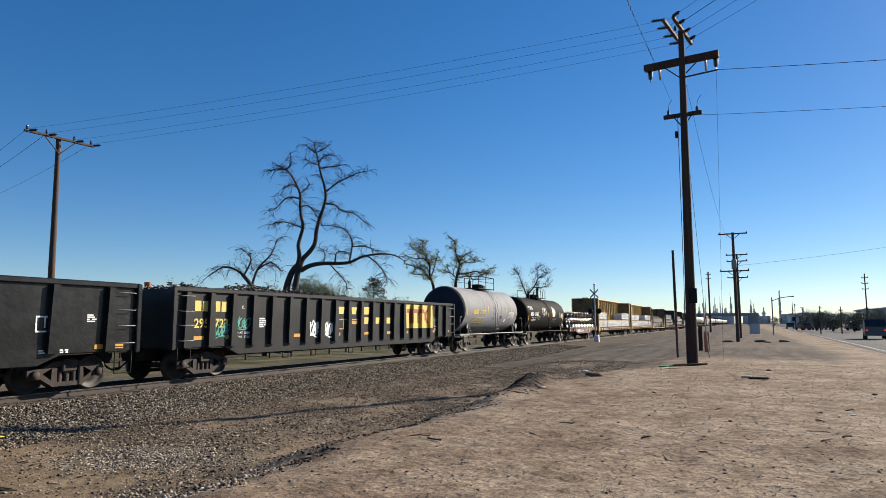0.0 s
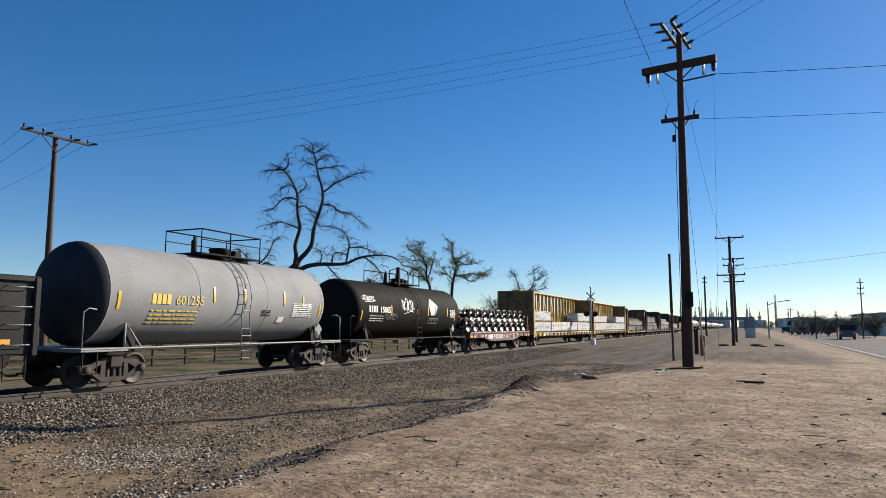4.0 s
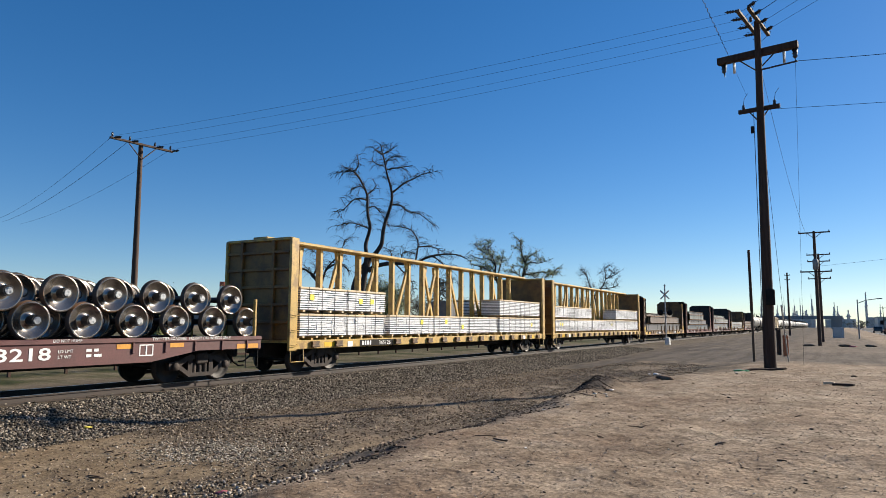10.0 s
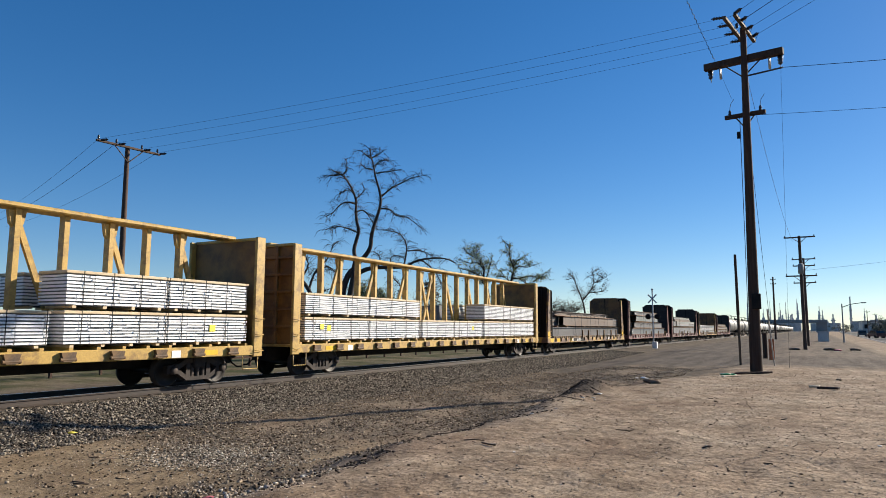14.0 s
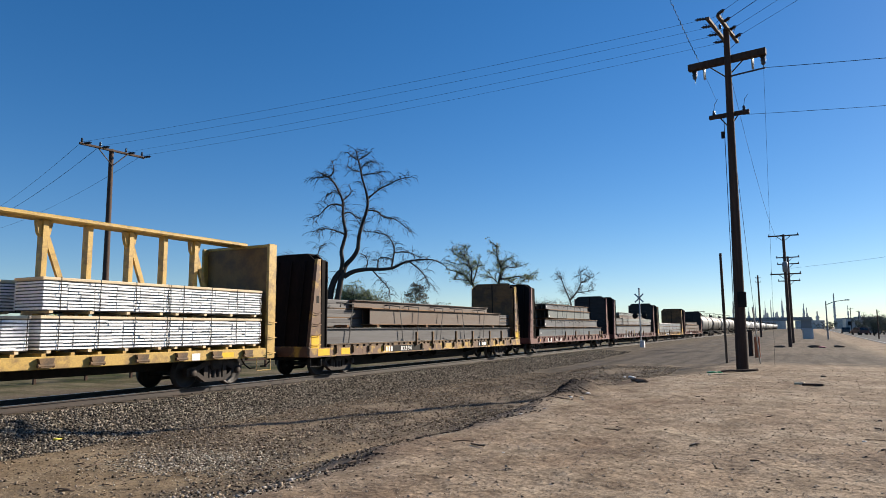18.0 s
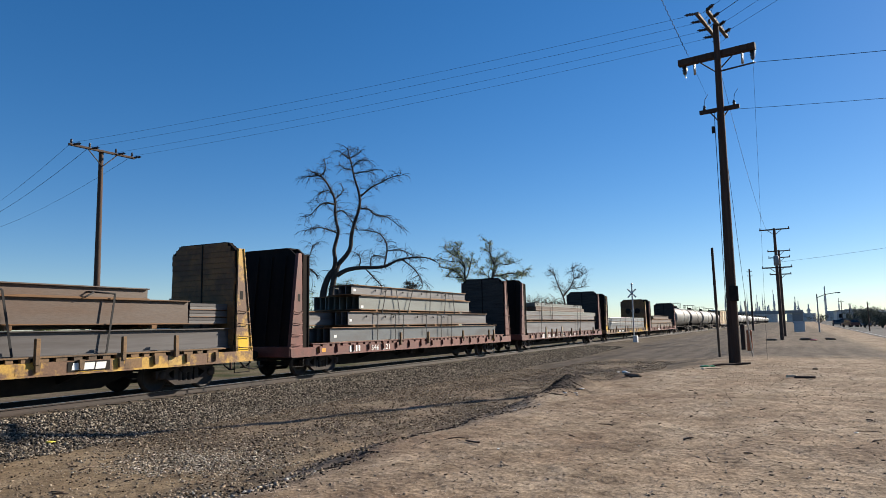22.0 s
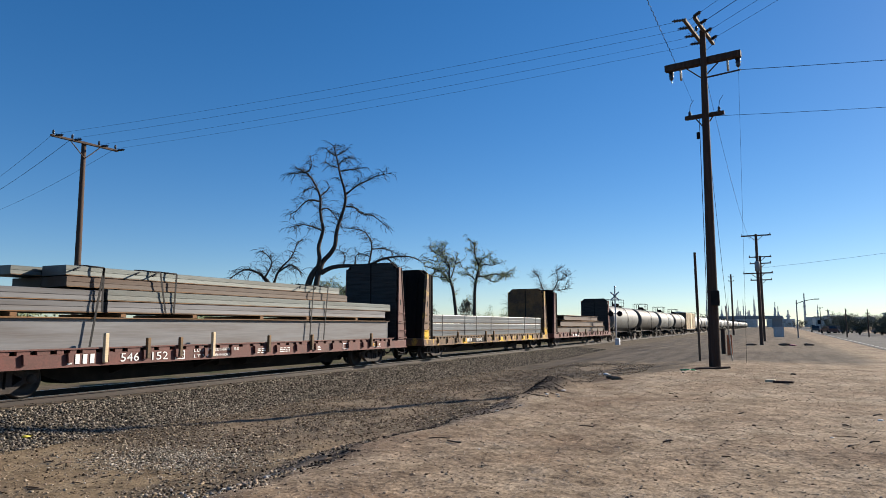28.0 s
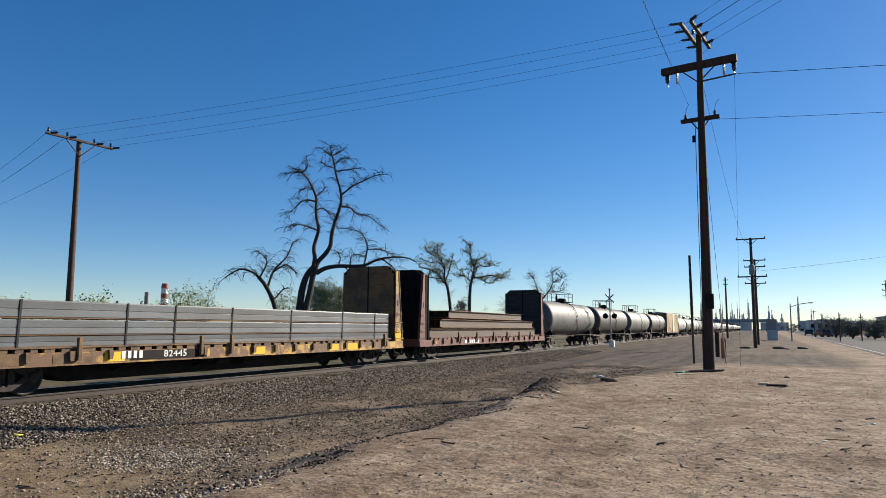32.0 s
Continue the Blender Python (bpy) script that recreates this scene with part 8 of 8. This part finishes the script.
def crowned_tree(x, y, label, limbs, seed, leaf=0, every=0.16, length=0.8, droop=0.10, z=-0.5):
    """A tree on a few chosen limbs (across the view, up), each grown over with fine twigs."""
    rng = random.Random(seed)
    turn = math.atan2(y, x) - math.pi / 2
    ob = thing("tree", label, "tree", Matrix.Translation((x, y, z)) @ Matrix.Rotation(turn, 4, "Z"), group="trees behind the tracks")
    trunk, fine, pts = Shape(), Shape(), [] if leaf else None
    for k, (line, r0, r1) in enumerate(limbs):
        d, path = 0.0, []
        for u, w in line:
            path.append(Vector((u, d, w)))
            d += rng.uniform(-0.35, 0.35)
        path = rounded(path)
        limb(trunk, path, r0, r1, 7)
        upper = [p for p in path if p.z > 4.2] or path
        if len(upper) > 1:
            twigs(fine, upper, rng, every, length, droop, 0.02, 0.0, pts, 2)
            for q in range(2 + len(upper) // 3):        # side shoots give the crown its depth
                b = rng.choice(upper)
                e = b + Vector((rng.uniform(-1.0, 1.0), rng.uniform(-1.3, 1.3), rng.uniform(-0.2, 1.0)))
                side = rounded([b, b.lerp(e, 0.5) + Vector((0, 0, 0.2)), e])
                limb(trunk, side, 0.045, 0.015, 5)
                twigs(fine, side, rng, every, length * 0.9, droop, 0.018, 0.1, pts, 2)
    part("trunk", trunk, M["bark"], ob)
    tagged(part("fine_growth", fine, M["twig"], ob, "fine twigs"), kind="stuff")
    if leaf:
        leaf_clumps(pts, rng, 0.075, leaf, LEAF, ob, 0.12)
    return ob


def conifer(x, y, h, seed, label="brown-green ragged conifer behind the train"):
    rng = random.Random(seed)
    ob = thing("tree", label, "conifer", pose(x, y, -0.5), group="trees behind the tracks")
    part("trunk", Shape().tube((0, 0, 0), (0, 0, h), 0.16, 8, 0.03), M["bark"], ob)
    pts = []
    for k in range(260):
        t = rng.random() ** 0.8
        z = h * (0.18 + 0.82 * t)
        r = h * 0.36 * (1 - t) ** 0.5 * rng.uniform(0.2, 1.15) + 0.15
        a = rng.uniform(0, 6.283)
        pts.append(Vector((r * math.cos(a), r * math.sin(a), z - 0.2 * r)))
    leaf_clumps(pts, rng, 0.17, 9, NEEDLE, ob, 0.26)
    return ob


def shrub(x, y, h, w, seed, label="pale green bush in spring leaf", material=None, z=-0.5, dense=20, size=0.095):
    rng = random.Random(seed)
    ob = thing("bush", label, "bush", pose(x, y, z), group="bushes")
    st, pts = Shape(), []
    for k in range(10):
        d = Vector((rng.uniform(-1, 1) * w, rng.uniform(-1, 1) * w, h * rng.uniform(0.7, 1.0)))
        limb(st, [Vector((rng.uniform(-0.2, 0.2) * w, 0, 0)), d * 0.5 + Vector((rng.uniform(-0.2, 0.2), 0, 0.1)), d], 0.05, 0.012, 5)
        for j in range(14):
            pts.append(d * rng.uniform(0.35, 1.02) + Vector((rng.gauss(0, 0.18 * w), rng.gauss(0, 0.18 * w), rng.gauss(0, 0.10 * h))))
    part("stem_growth", st, M["bark"], ob)
    leaf_clumps(pts, rng, size, dense, material or LEAF, ob, 0.25)
    return ob


big_tree()
crowned_tree(66.2, 31.4, "spreading tree with sparse young leaves behind the train", (
    ([(1.0, 0.0), (0.95, 3.0), (0.55, 6.5), (0.06, 7.25), (-0.45, 8.05), (-1.35, 8.5), (-2.6, 8.85)], 0.22, 0.03), ([(0.5, 6.5), (0.18, 7.7), (0.2, 8.85), (-0.45, 9.7), (-1.35, 10.2), (-2.1, 10.95)], 0.13, 0.02),
    ([(0.37, 7.4), (0.7, 8.35), (0.95, 9.3)], 0.08, 0.02), ([(0.2, 8.6), (-0.45, 9.3), (-1.35, 9.3), (-2.5, 9.7)], 0.08, 0.02), ([(-0.45, 9.7), (-0.55, 10.5), (-0.1, 10.95)], 0.06, 0.02),
    ([(-0.1, 7.5), (-1.0, 7.55), (-1.8, 7.6)], 0.06, 0.02)), 5, 1)
crowned_tree(67.6, 28.9, "forked tree with sparse young leaves behind the train", (
    ([(0.0, 0.0), (0.07, 3.7), (0.16, 6.5), (0.42, 7.75), (0.6, 8.8), (0.25, 9.7), (0.13, 10.5), (0.2, 11.2)], 0.22, 0.03), ([(0.55, 8.5), (1.2, 8.95), (2.0, 8.85), (2.9, 9.1)], 0.09, 0.02),
    ([(0.42, 7.7), (1.15, 7.6), (2.3, 7.85), (3.5, 7.6), (4.1, 7.7)], 0.10, 0.02), ([(0.3, 7.1), (-0.35, 7.75), (-1.1, 7.9)], 0.08, 0.02), ([(0.55, 8.8), (0.93, 9.45), (1.55, 9.85), (1.9, 10.0)], 0.07, 0.02),
    ([(1.15, 7.6), (1.95, 7.1), (2.75, 7.0)], 0.06, 0.02)), 8, 1)
crowned_tree(96.5, 28.2, "bare fine-twigged tree behind the train", (
    ([(-0.7, 0.0), (-0.9, 4.2), (-1.25, 6.3), (-1.9, 8.0), (-2.5, 9.8)], 0.17, 0.03), ([(-1.25, 6.3), (-0.25, 7.5), (0.4, 8.8), (0.25, 10.3)], 0.12, 0.02),
    ([(-0.25, 7.5), (1.0, 7.5), (2.2, 7.9)], 0.08, 0.02), ([(0.4, 8.8), (1.45, 9.3), (2.3, 9.75)], 0.07, 0.02)), 3, 0, 0.10, 1.3, 0.0)
grown_tree(88, 30.2, 8.2, 6, "small bushy bare tree behind the train", 0.7, 0, every=0.2, stems=3)
grown_tree(62.5, 43.4, 9.0, 14, "weeping tree in pale spring leaf behind the bare one", 0.9, 3, droop=0.55, stems=3, every=0.16)
grown_tree(71, 43.4, 7.4, 15, "brown drooping bare bush tree behind the train", 1.0, 0, droop=0.5, stems=3, every=0.16)
grown_tree(80, 42.3, 7.8, 16, "brown drooping bare bush tree behind the train", 1.0, 0, droop=0.5, stems=3, every=0.16)
conifer(78, 45, 8.2, 2)
conifer(118, 52, 7, 4)
for k, (x, y, h, w) in enumerate(((56, 44, 6.5, 2.2), (44, 46, 5.6, 2.2), (47, 50, 5.2, 2.4), (52, 52, 6.0, 2.0), (30.5, 40, 4.2, 1.6), (27, 42, 3.8, 1.4), (72, 38, 5, 2), (102, 40, 5, 3))):
    shrub(x, y, h, w, 30 + k)

# fence beyond the track
fence = thing("fence", "low dark wooden fence along the grass behind the track", "fence", pose(0, 29.5, -0.55))
fp, fr = B((-0.06, -0.06, -0.2), (0.06, 0.06, 1.15), 0.01).mesh("fence_post", M["pole"]), B((0, -0.02, 0), (2.4, 0.02, 0.12), 0.005).mesh("fence_rail", M["pole"])
for k in range(36):
    part("fence_post", fp, None, fence, at=(6 + k * 2.4, 0, 0))
    for z in (0.45, 0.92):
        part("fence_rail", fr, None, fence, at=(6 + k * 2.4, -0.07, z))


# ---- distance ----
def chimney(x, y, h, r, bands, label):
    ob = thing("chimney", label, "chimney", pose(x, y, 0))
    n = 9 if bands else 1
    for k in range(n):
        a, b = h * k / n, h * (k + 1) / n
        part("band" if bands else "shaft", Shape().tube((0, 0, a), (0, 0, b), r * (1.25 - 0.25 * k / n), 14, r * (1.25 - 0.25 * (k + 1) / n)), (M["brownred"] if k % 2 == 0 else M["white"]) if bands else M["ghost"], ob)
    return ob


chimney(300, 331, 27.5, 2.0, True, "red and white banded factory chimney far off")
chimney(300, 346, 22.5, 1.4, False, "grey factory stack far off")
chimney(300, 372, 17.5, 1.0, False, "grey factory stack far off")
chimney(310, 362, 17.2, 0.8, False, "grey factory stack far off")
works = thing("factory_building", "low grey factory roof far behind the train", "building", pose(310, 350, 0))
part("wall", B((-12, -4, 0), (12, 8, 9.0)), M["ghost"], works)
part("roof", B((-12.5, -4.5, 9.0), (12.5, 8.5, 9.8)), M["dark"], works)

rng = random.Random(77)
for k in range(46):
    y = rng.uniform(-70, 62) if k > 8 else rng.uniform(12, 60)
    h = rng.choice((14, 18, 20, 24, 28, 34)) * rng.uniform(0.7, 1.15)
    r = rng.uniform(0.4, 1.1) if h > 20 else rng.uniform(0.7, 1.8)
    x = rng.uniform(780, 900)
    ob = thing("refinery_tower", "thin grey refinery column on the horizon", "refinery tower", pose(x, y, 0), group="refinery towers")
    part("column", Shape().tube((0, 0, 0), (0, 0, h * 0.75), r, 10, r * 0.9), M["galv"], ob)
    part("flue", Shape().tube((0, 0, h * 0.75), (0, 0, h), r * 0.4, 8), M["galv"], ob)
    for z in (0.35, 0.6):
        part("gallery", Shape().tube((0, 0, h * z), (0, 0, h * z + 0.8), r * 1.5, 10), M["galv"], ob)
for k in range(9):
    y = -85 + k * 17 + rng.uniform(-4, 4)
    ob = thing("storage_tank", "low pale storage tank on the horizon", "storage tank", pose(rng.uniform(700, 780), y - 20, 0), group="storage tanks")
    part("shell", Shape().tube((0, 0, 0), (0, 0, rng.uniform(7, 11)), rng.uniform(6, 9), 20), M["pale"], ob)
over = thing("overpass", "concrete road bridge over the tracks far off", "bridge", pose(430, 0, 0))
part("deck", B((-6, -7, 5.4), (6, 30, 7.2), 0.1), M["ghost"], over)
part("pier", B((-5, -6.6, -0.5), (5, -1.4, 5.4), 0.1), M["ghost"], over)
part("pier", B((-5, 26, -0.5), (5, 29, 5.4), 0.1), M["ghost"], over)
for k, (x, y, w, d, h) in enumerate(((260, -42, 24, 14, 5.5), (330, -60, 40, 20, 7), (180, -34, 14, 10, 3.4), (420, -30, 30, 16, 6))):
    ob = thing("warehouse", "low pale warehouse beyond the road", "building", pose(x, y, 0), group="warehouses")
    part("wall", B((-w / 2, -d / 2, 0), (w / 2, d / 2, h)), M["pale"], ob)
    part("roof", B((-w / 2 - 0.4, -d / 2 - 0.4, h), (w / 2 + 0.4, d / 2 + 0.4, h + 0.4)), M["ghost"], ob)
    for j in range(5):
        part("window", B((-w / 2 - 0.03, -d / 2 + (j + 0.3) * d / 5, h * 0.4), (-w / 2 + 0.05, -d / 2 + (j + 0.75) * d / 5, h * 0.75)), M["dark"], ob)
for k, (x, y, h, w) in enumerate(((135, -17, 3.4, 2.2), (142, -14.5, 3.0, 2.0), (150, -12.5, 3.4, 2.2), (130, -20, 3.2, 2.2), (160, -21, 4.0, 3), (175, -26, 4.5, 3), (190, -22, 4.5, 3), (210, -15.5, 3.6, 3), (230, -20, 5.0, 3.5), (260, -24, 5.5, 4), (300, -10, 4, 4), (128, -23.5, 3.0, 2), (125, -27, 3.4, 2))):
    shrub(x, y, h, w, 60 + k, "dusty grey-green bush beside the road", M["dusty"], z=0, dense=22, size=0.11)


def car_thing(x, y, paint, label, turn=0.0, z=0.02, tall=1.0, lights=True):
    ob = thing("car", label, "car", pose(x, y, z, 0, 0, turn), group="vehicles on the road")
    prof = [(-2.2, 0.35), (2.2, 0.35), (2.25, 0.75), (1.3, 0.95 * tall), (0.7, 1.50 * tall), (-1.5, 1.55 * tall), (-2.15, 1.0 * tall)]
    part("body", Shape().prism(prof, "y", -0.9, 0.9), paint, ob)
    part("rear_window", Shape().prism([(-2.15, 1.05 * tall), (-1.62, 1.50 * tall), (-1.55, 1.50 * tall), (-2.09, 1.05 * tall)], "y", -0.75, 0.75), M["insulator"], ob)
    part("side_window", Shape().prism([(-1.7, 1.05 * tall), (-1.35, 1.45 * tall), (0.6, 1.42 * tall), (1.05, 1.0 * tall)], "y", 0.89, 0.905), M["insulator"], ob)
    for sx in (-1.35, 1.4):
        for sy in (-0.82, 0.82):
            w = part("wheel", Shape().tube((sx, sy - 0.11, 0.33), (sx, sy + 0.11, 0.33), 0.33, 16), M["dark"], ob)
    for sy in (-0.75, 0.75):
        part("tail_light", B((-2.24, sy - 0.08, 0.84), (-2.16, sy + 0.08, 0.96), 0.02), M["tail"] if lights else M["maroon"], ob, "glowing red tail light" if lights else "dark red tail light")
    return ob


def glow(name, colour, strength):
    m = surface(name, colour, 0.3, bump=0)
    b = m.node_tree.nodes["Principled BSDF"]
    b.inputs["Emission Color"].default_value, b.inputs["Emission Strength"].default_value = (*colour, 1), strength
    return m


M["tail"] = glow("tail_lamp_red", (0.8, 0.03, 0.02), 0.7)
M["carblack"] = surface("dark_car_paint", (0.02, 0.022, 0.026), 0.25, bump=0)
M["carred"] = surface("red_car_paint", (0.12, 0.03, 0.02), 0.35, bump=0)
M["carblue"] = surface("blue_grey_car_paint", (0.12, 0.15, 0.20), 0.35, bump=0)
driver = car_thing(80, -11.8, M["carblack"], "dark tall car driving away along the road", tall=1.25)
car_thing(168, -11.5, M["carred"], "red car parked beside the road", 20, lights=False)
car_thing(172, -14.0, M["carblue"], "blue-grey car parked beside the road", 15, lights=False)
car_thing(176, -17.0, M["carblack"], "dark car parked beside the road", 10, lights=False)
car_thing(160, -20.5, M["carblue"], "blue-grey car parked beside the road", 30, lights=False)
car_thing(205, -10.9, M["carblack"], "dark car far down the road", lights=False)
for x, y, L in ((150, -24, 7),):
    thing("wall_panel", "low white wall panel beside the road", "wall", pose(x, y, 0), B((-0.1, -L / 2, 0), (0.1, L / 2, 1.6), 0.02), M["pale"])

# ---- litter and loose things in the lot ----
def lump(name, label, cat, x, y, r, material, seed, flat=0.6, group=""):
    rng = random.Random(seed)
    s = Shape().lathe([(-r * 0.6, r * 0.3), (-r * 0.5, r * 0.7), (0, r), (r * 0.5, r * 0.8), (r * 0.75, r * 0.3)], (0, 0, 0), "z", 9)
    s.f += [tuple(range(8, -1, -1)), tuple(range(36, 45))]
    s.smooth += [False, False]
    s.v = [(a * rng.uniform(0.7, 1.25), b * rng.uniform(0.7, 1.25), c * flat * rng.uniform(0.85, 1.15)) for a, b, c in s.v]
    ob = thing(name, label, cat, pose(x, y, height(x, y) + r * flat * 0.35, 0, 0, rng.uniform(0, 360)), s, material, group)
    return ob


M["litterwhite"] = surface("white_litter", (0.75, 0.74, 0.72), 0.6, patch=8, amount=0.3)
M["litterred"] = surface("faded_red_cloth", (0.35, 0.07, 0.10), 0.8, patch=8, amount=0.4)
M["litteryellow"] = surface("yellow_plastic", (0.6, 0.5, 0.05), 0.5, patch=8, amount=0.4)
M["clod"] = surface("dark_earth_clod", (0.17, 0.118, 0.082), 0.95, patch=8, amount=0.5, bump=0.15, spec=0.1)
for k, (x, y, r) in enumerate(((28.6, 6.25, 0.13), (28.2, 6.0, 0.09), (28.8, 6.55, 0.07), (15.4, 4.5, 0.05), (15.0, 4.35, 0.04), (13.0, 4.55, 0.035), (24.2, 2.7, 0.06))):
    lump("rubble", "pale broken concrete rubble on the dirt", "rubble", x, y, r, M["litterwhite"] if k < 3 else M["rubble"], 100 + k, 0.5, "rubble")
for k, (x, y, r) in enumerate(((21.3, 4.5, 0.15), (20.7, 4.2, 0.19), (9.6, 2.9, 0.03), (11.9, 0.3, 0.035), (12.3, 1.6, 0.035), (8.5, 0.2, 0.02), (24.5, -0.6, 0.09), (17.5, -2.5, 0.06), (14.5, -2.3, 0.06))):
    lump("dirt_clod", "dark clod of earth on the lot", "clod", x, y, r, M["clod"], 140 + k, 0.6, "clods")
for k, (x, y, r) in enumerate(((26.4, 2.85, 0.22), (26.7, 2.65, 0.16), (26.2, 3.2, 0.14))):
    lump("plastic_litter", "crumpled green plastic litter on the dirt", "litter", x, y, r, M["littergreen"], 160 + k, 0.45, "litter")
for k, (x, y, r) in enumerate(((64.5, 1.5, 0.42), (64.0, -1.1, 0.5), (63.0, -1.6, 0.3), (65.0, -2.9, 0.45))):
    lump("dirt_mound", "low dark heap of earth and debris by the pole", "dirt mound", x, y, r, M["litterred"] if k == 2 else M["clod"], 180 + k, 0.36, "debris heaps")
lump("rag", "faded red rag lying on the gravel", "rag", 6.35, 6.85, 0.10, M["litterred"], 170, 0.3)
lump("plastic_litter", "yellow plastic scrap on the ballast", "litter", 8.9, 13.7, 0.10, M["litteryellow"], 171, 0.3, "litter")
thing("plank", "short dark plank lying on the dirt", "plank", pose(20.7, -0.26, height(20.7, -0.26) + 0.04, 0, 2, 70), B((-0.26, -0.06, -0.03), (0.26, 0.06, 0.03), 0.01), M["pole"])
thing("plank", "short pale plank lying on the dirt", "plank", pose(21.2, 0.06, height(21.2, 0.06) + 0.04, 0, 2, 80), B((-0.13, -0.07, -0.03), (0.13, 0.07, 0.03), 0.01), M["sawn"])
hose_pts = [Vector((24.0 + 0.7 * k, 5.3 - 0.62 * k + 0.2 * math.sin(k * 1.7), 0)) for k in range(7)]
thing("hose", "dark discarded hose lying along the dirt", "hose", None, Shape().rod([Vector((p.x, p.y, height(p.x, p.y) + 0.04)) for p in rounded(hose_pts)], 0.045, 7), M["pole"])
STICK = surface("dry_stick", (0.12, 0.085, 0.06), 0.9, patch=6, amount=0.5)
rng = random.Random(5)
SPOTS = [(6.3, 6.7, 0.55, 0.5)] * 9 + [(15.4, 4.75, 1.0, 0.25)] * 13 + [(10.6, -1.0, 0.9, 0.35)] * 3 + [(13.4, -1.6, 0.8, 0.5)] * 2 + [(7.4, 10.5, 1.2, 1.6)] * 9 + [(9.6, 5.15, 2.6, 0.12)] * 12 + [(26.0, 3.2, 1.6, 0.9)] * 6 + [(13, 3, 6, 5)] * 18
for cx, cy, dx, dy in SPOTS:
    x, y = cx + rng.uniform(-dx, dx), cy + rng.uniform(-dy, dy)
    a, L = rng.uniform(0.4, 3.4), rng.uniform(0.03, 0.16) * (2.2 if cx > 20 else 1.0)
    p, q = Vector((x - math.cos(a) * L, y - math.sin(a) * L, 0)), Vector((x + math.cos(a) * L, y + math.sin(a) * L, 0))
    m = (p + q) / 2 + Vector((rng.uniform(-0.05, 0.05), rng.uniform(-0.05, 0.05), 0))
    r = rng.uniform(0.005, 0.013)
    pts = [Vector((v.x, v.y, height(v.x, v.y) + r + h)) for v, h in ((p, 0), (m, 0.008), (q, 0))]
    thing("stick", "dry broken stick lying on the ground", "stick", None, Shape().rod(pts, r, 5), STICK, group="sticks")
for k, (x, y, r) in enumerate(((14.9, 4.6, 0.05), (16.1, 4.55, 0.06), (12.6, 4.9, 0.035), (10.9, -0.7, 0.03), (13.6, -1.6, 0.05), (5.9, 5.75, 0.035), (5.5, 5.5, 0.03), (8.1, 3.4, 0.02))):
    lump("paper_scrap", "crumpled pale paper scrap on the dirt", "litter", x, y, r, M["litterwhite"], 210 + k, 0.35, "litter")


# ---- what moves ----
def motions():
    """The whole train rolls by; its wheels turn with it."""
    for ob, m in MOVING:
        walk(ob, [(t, Matrix.Translation((-s, 0, 0)) @ m) for t, s in GONE])
    # a car drives off down the road
    walk(driver, [(t, pose(x, y, 0.02, 0, 0, -5)) for t, x, y in ((0, 80, -11.8), (1, 87, -12.0), (2, 96, -12.7), (3.4, 105, -13.1), (6, 112, -13.7), (10, 128, -14.3), (16, 200, -15.6), (24, 310, -17.6), (32, 430, -19.8))])
    lead = WHEELS[0]
    rows = []
    for k in range(321):
        t = k / 10
        i = min(int(t // 2), len(GONE) - 2)
        (t0, s0), (t1, s1) = GONE[i], GONE[i + 1]
        s = s0 + (s1 - s0) * (t - t0) / (t1 - t0)
        rows.append((t, pose(0, 0, 0, 0, 0, 0) @ Matrix.Rotation(-s / 0.457, 4, "Y")))
    walk(lead, rows)
    for w in WHEELS[1:]:
        w.rotation_mode = "QUATERNION"
        keys = w.animation_data_create()
        keys.action = lead.animation_data.action
        keys.action_slot = lead.animation_data.action_slot


motions()
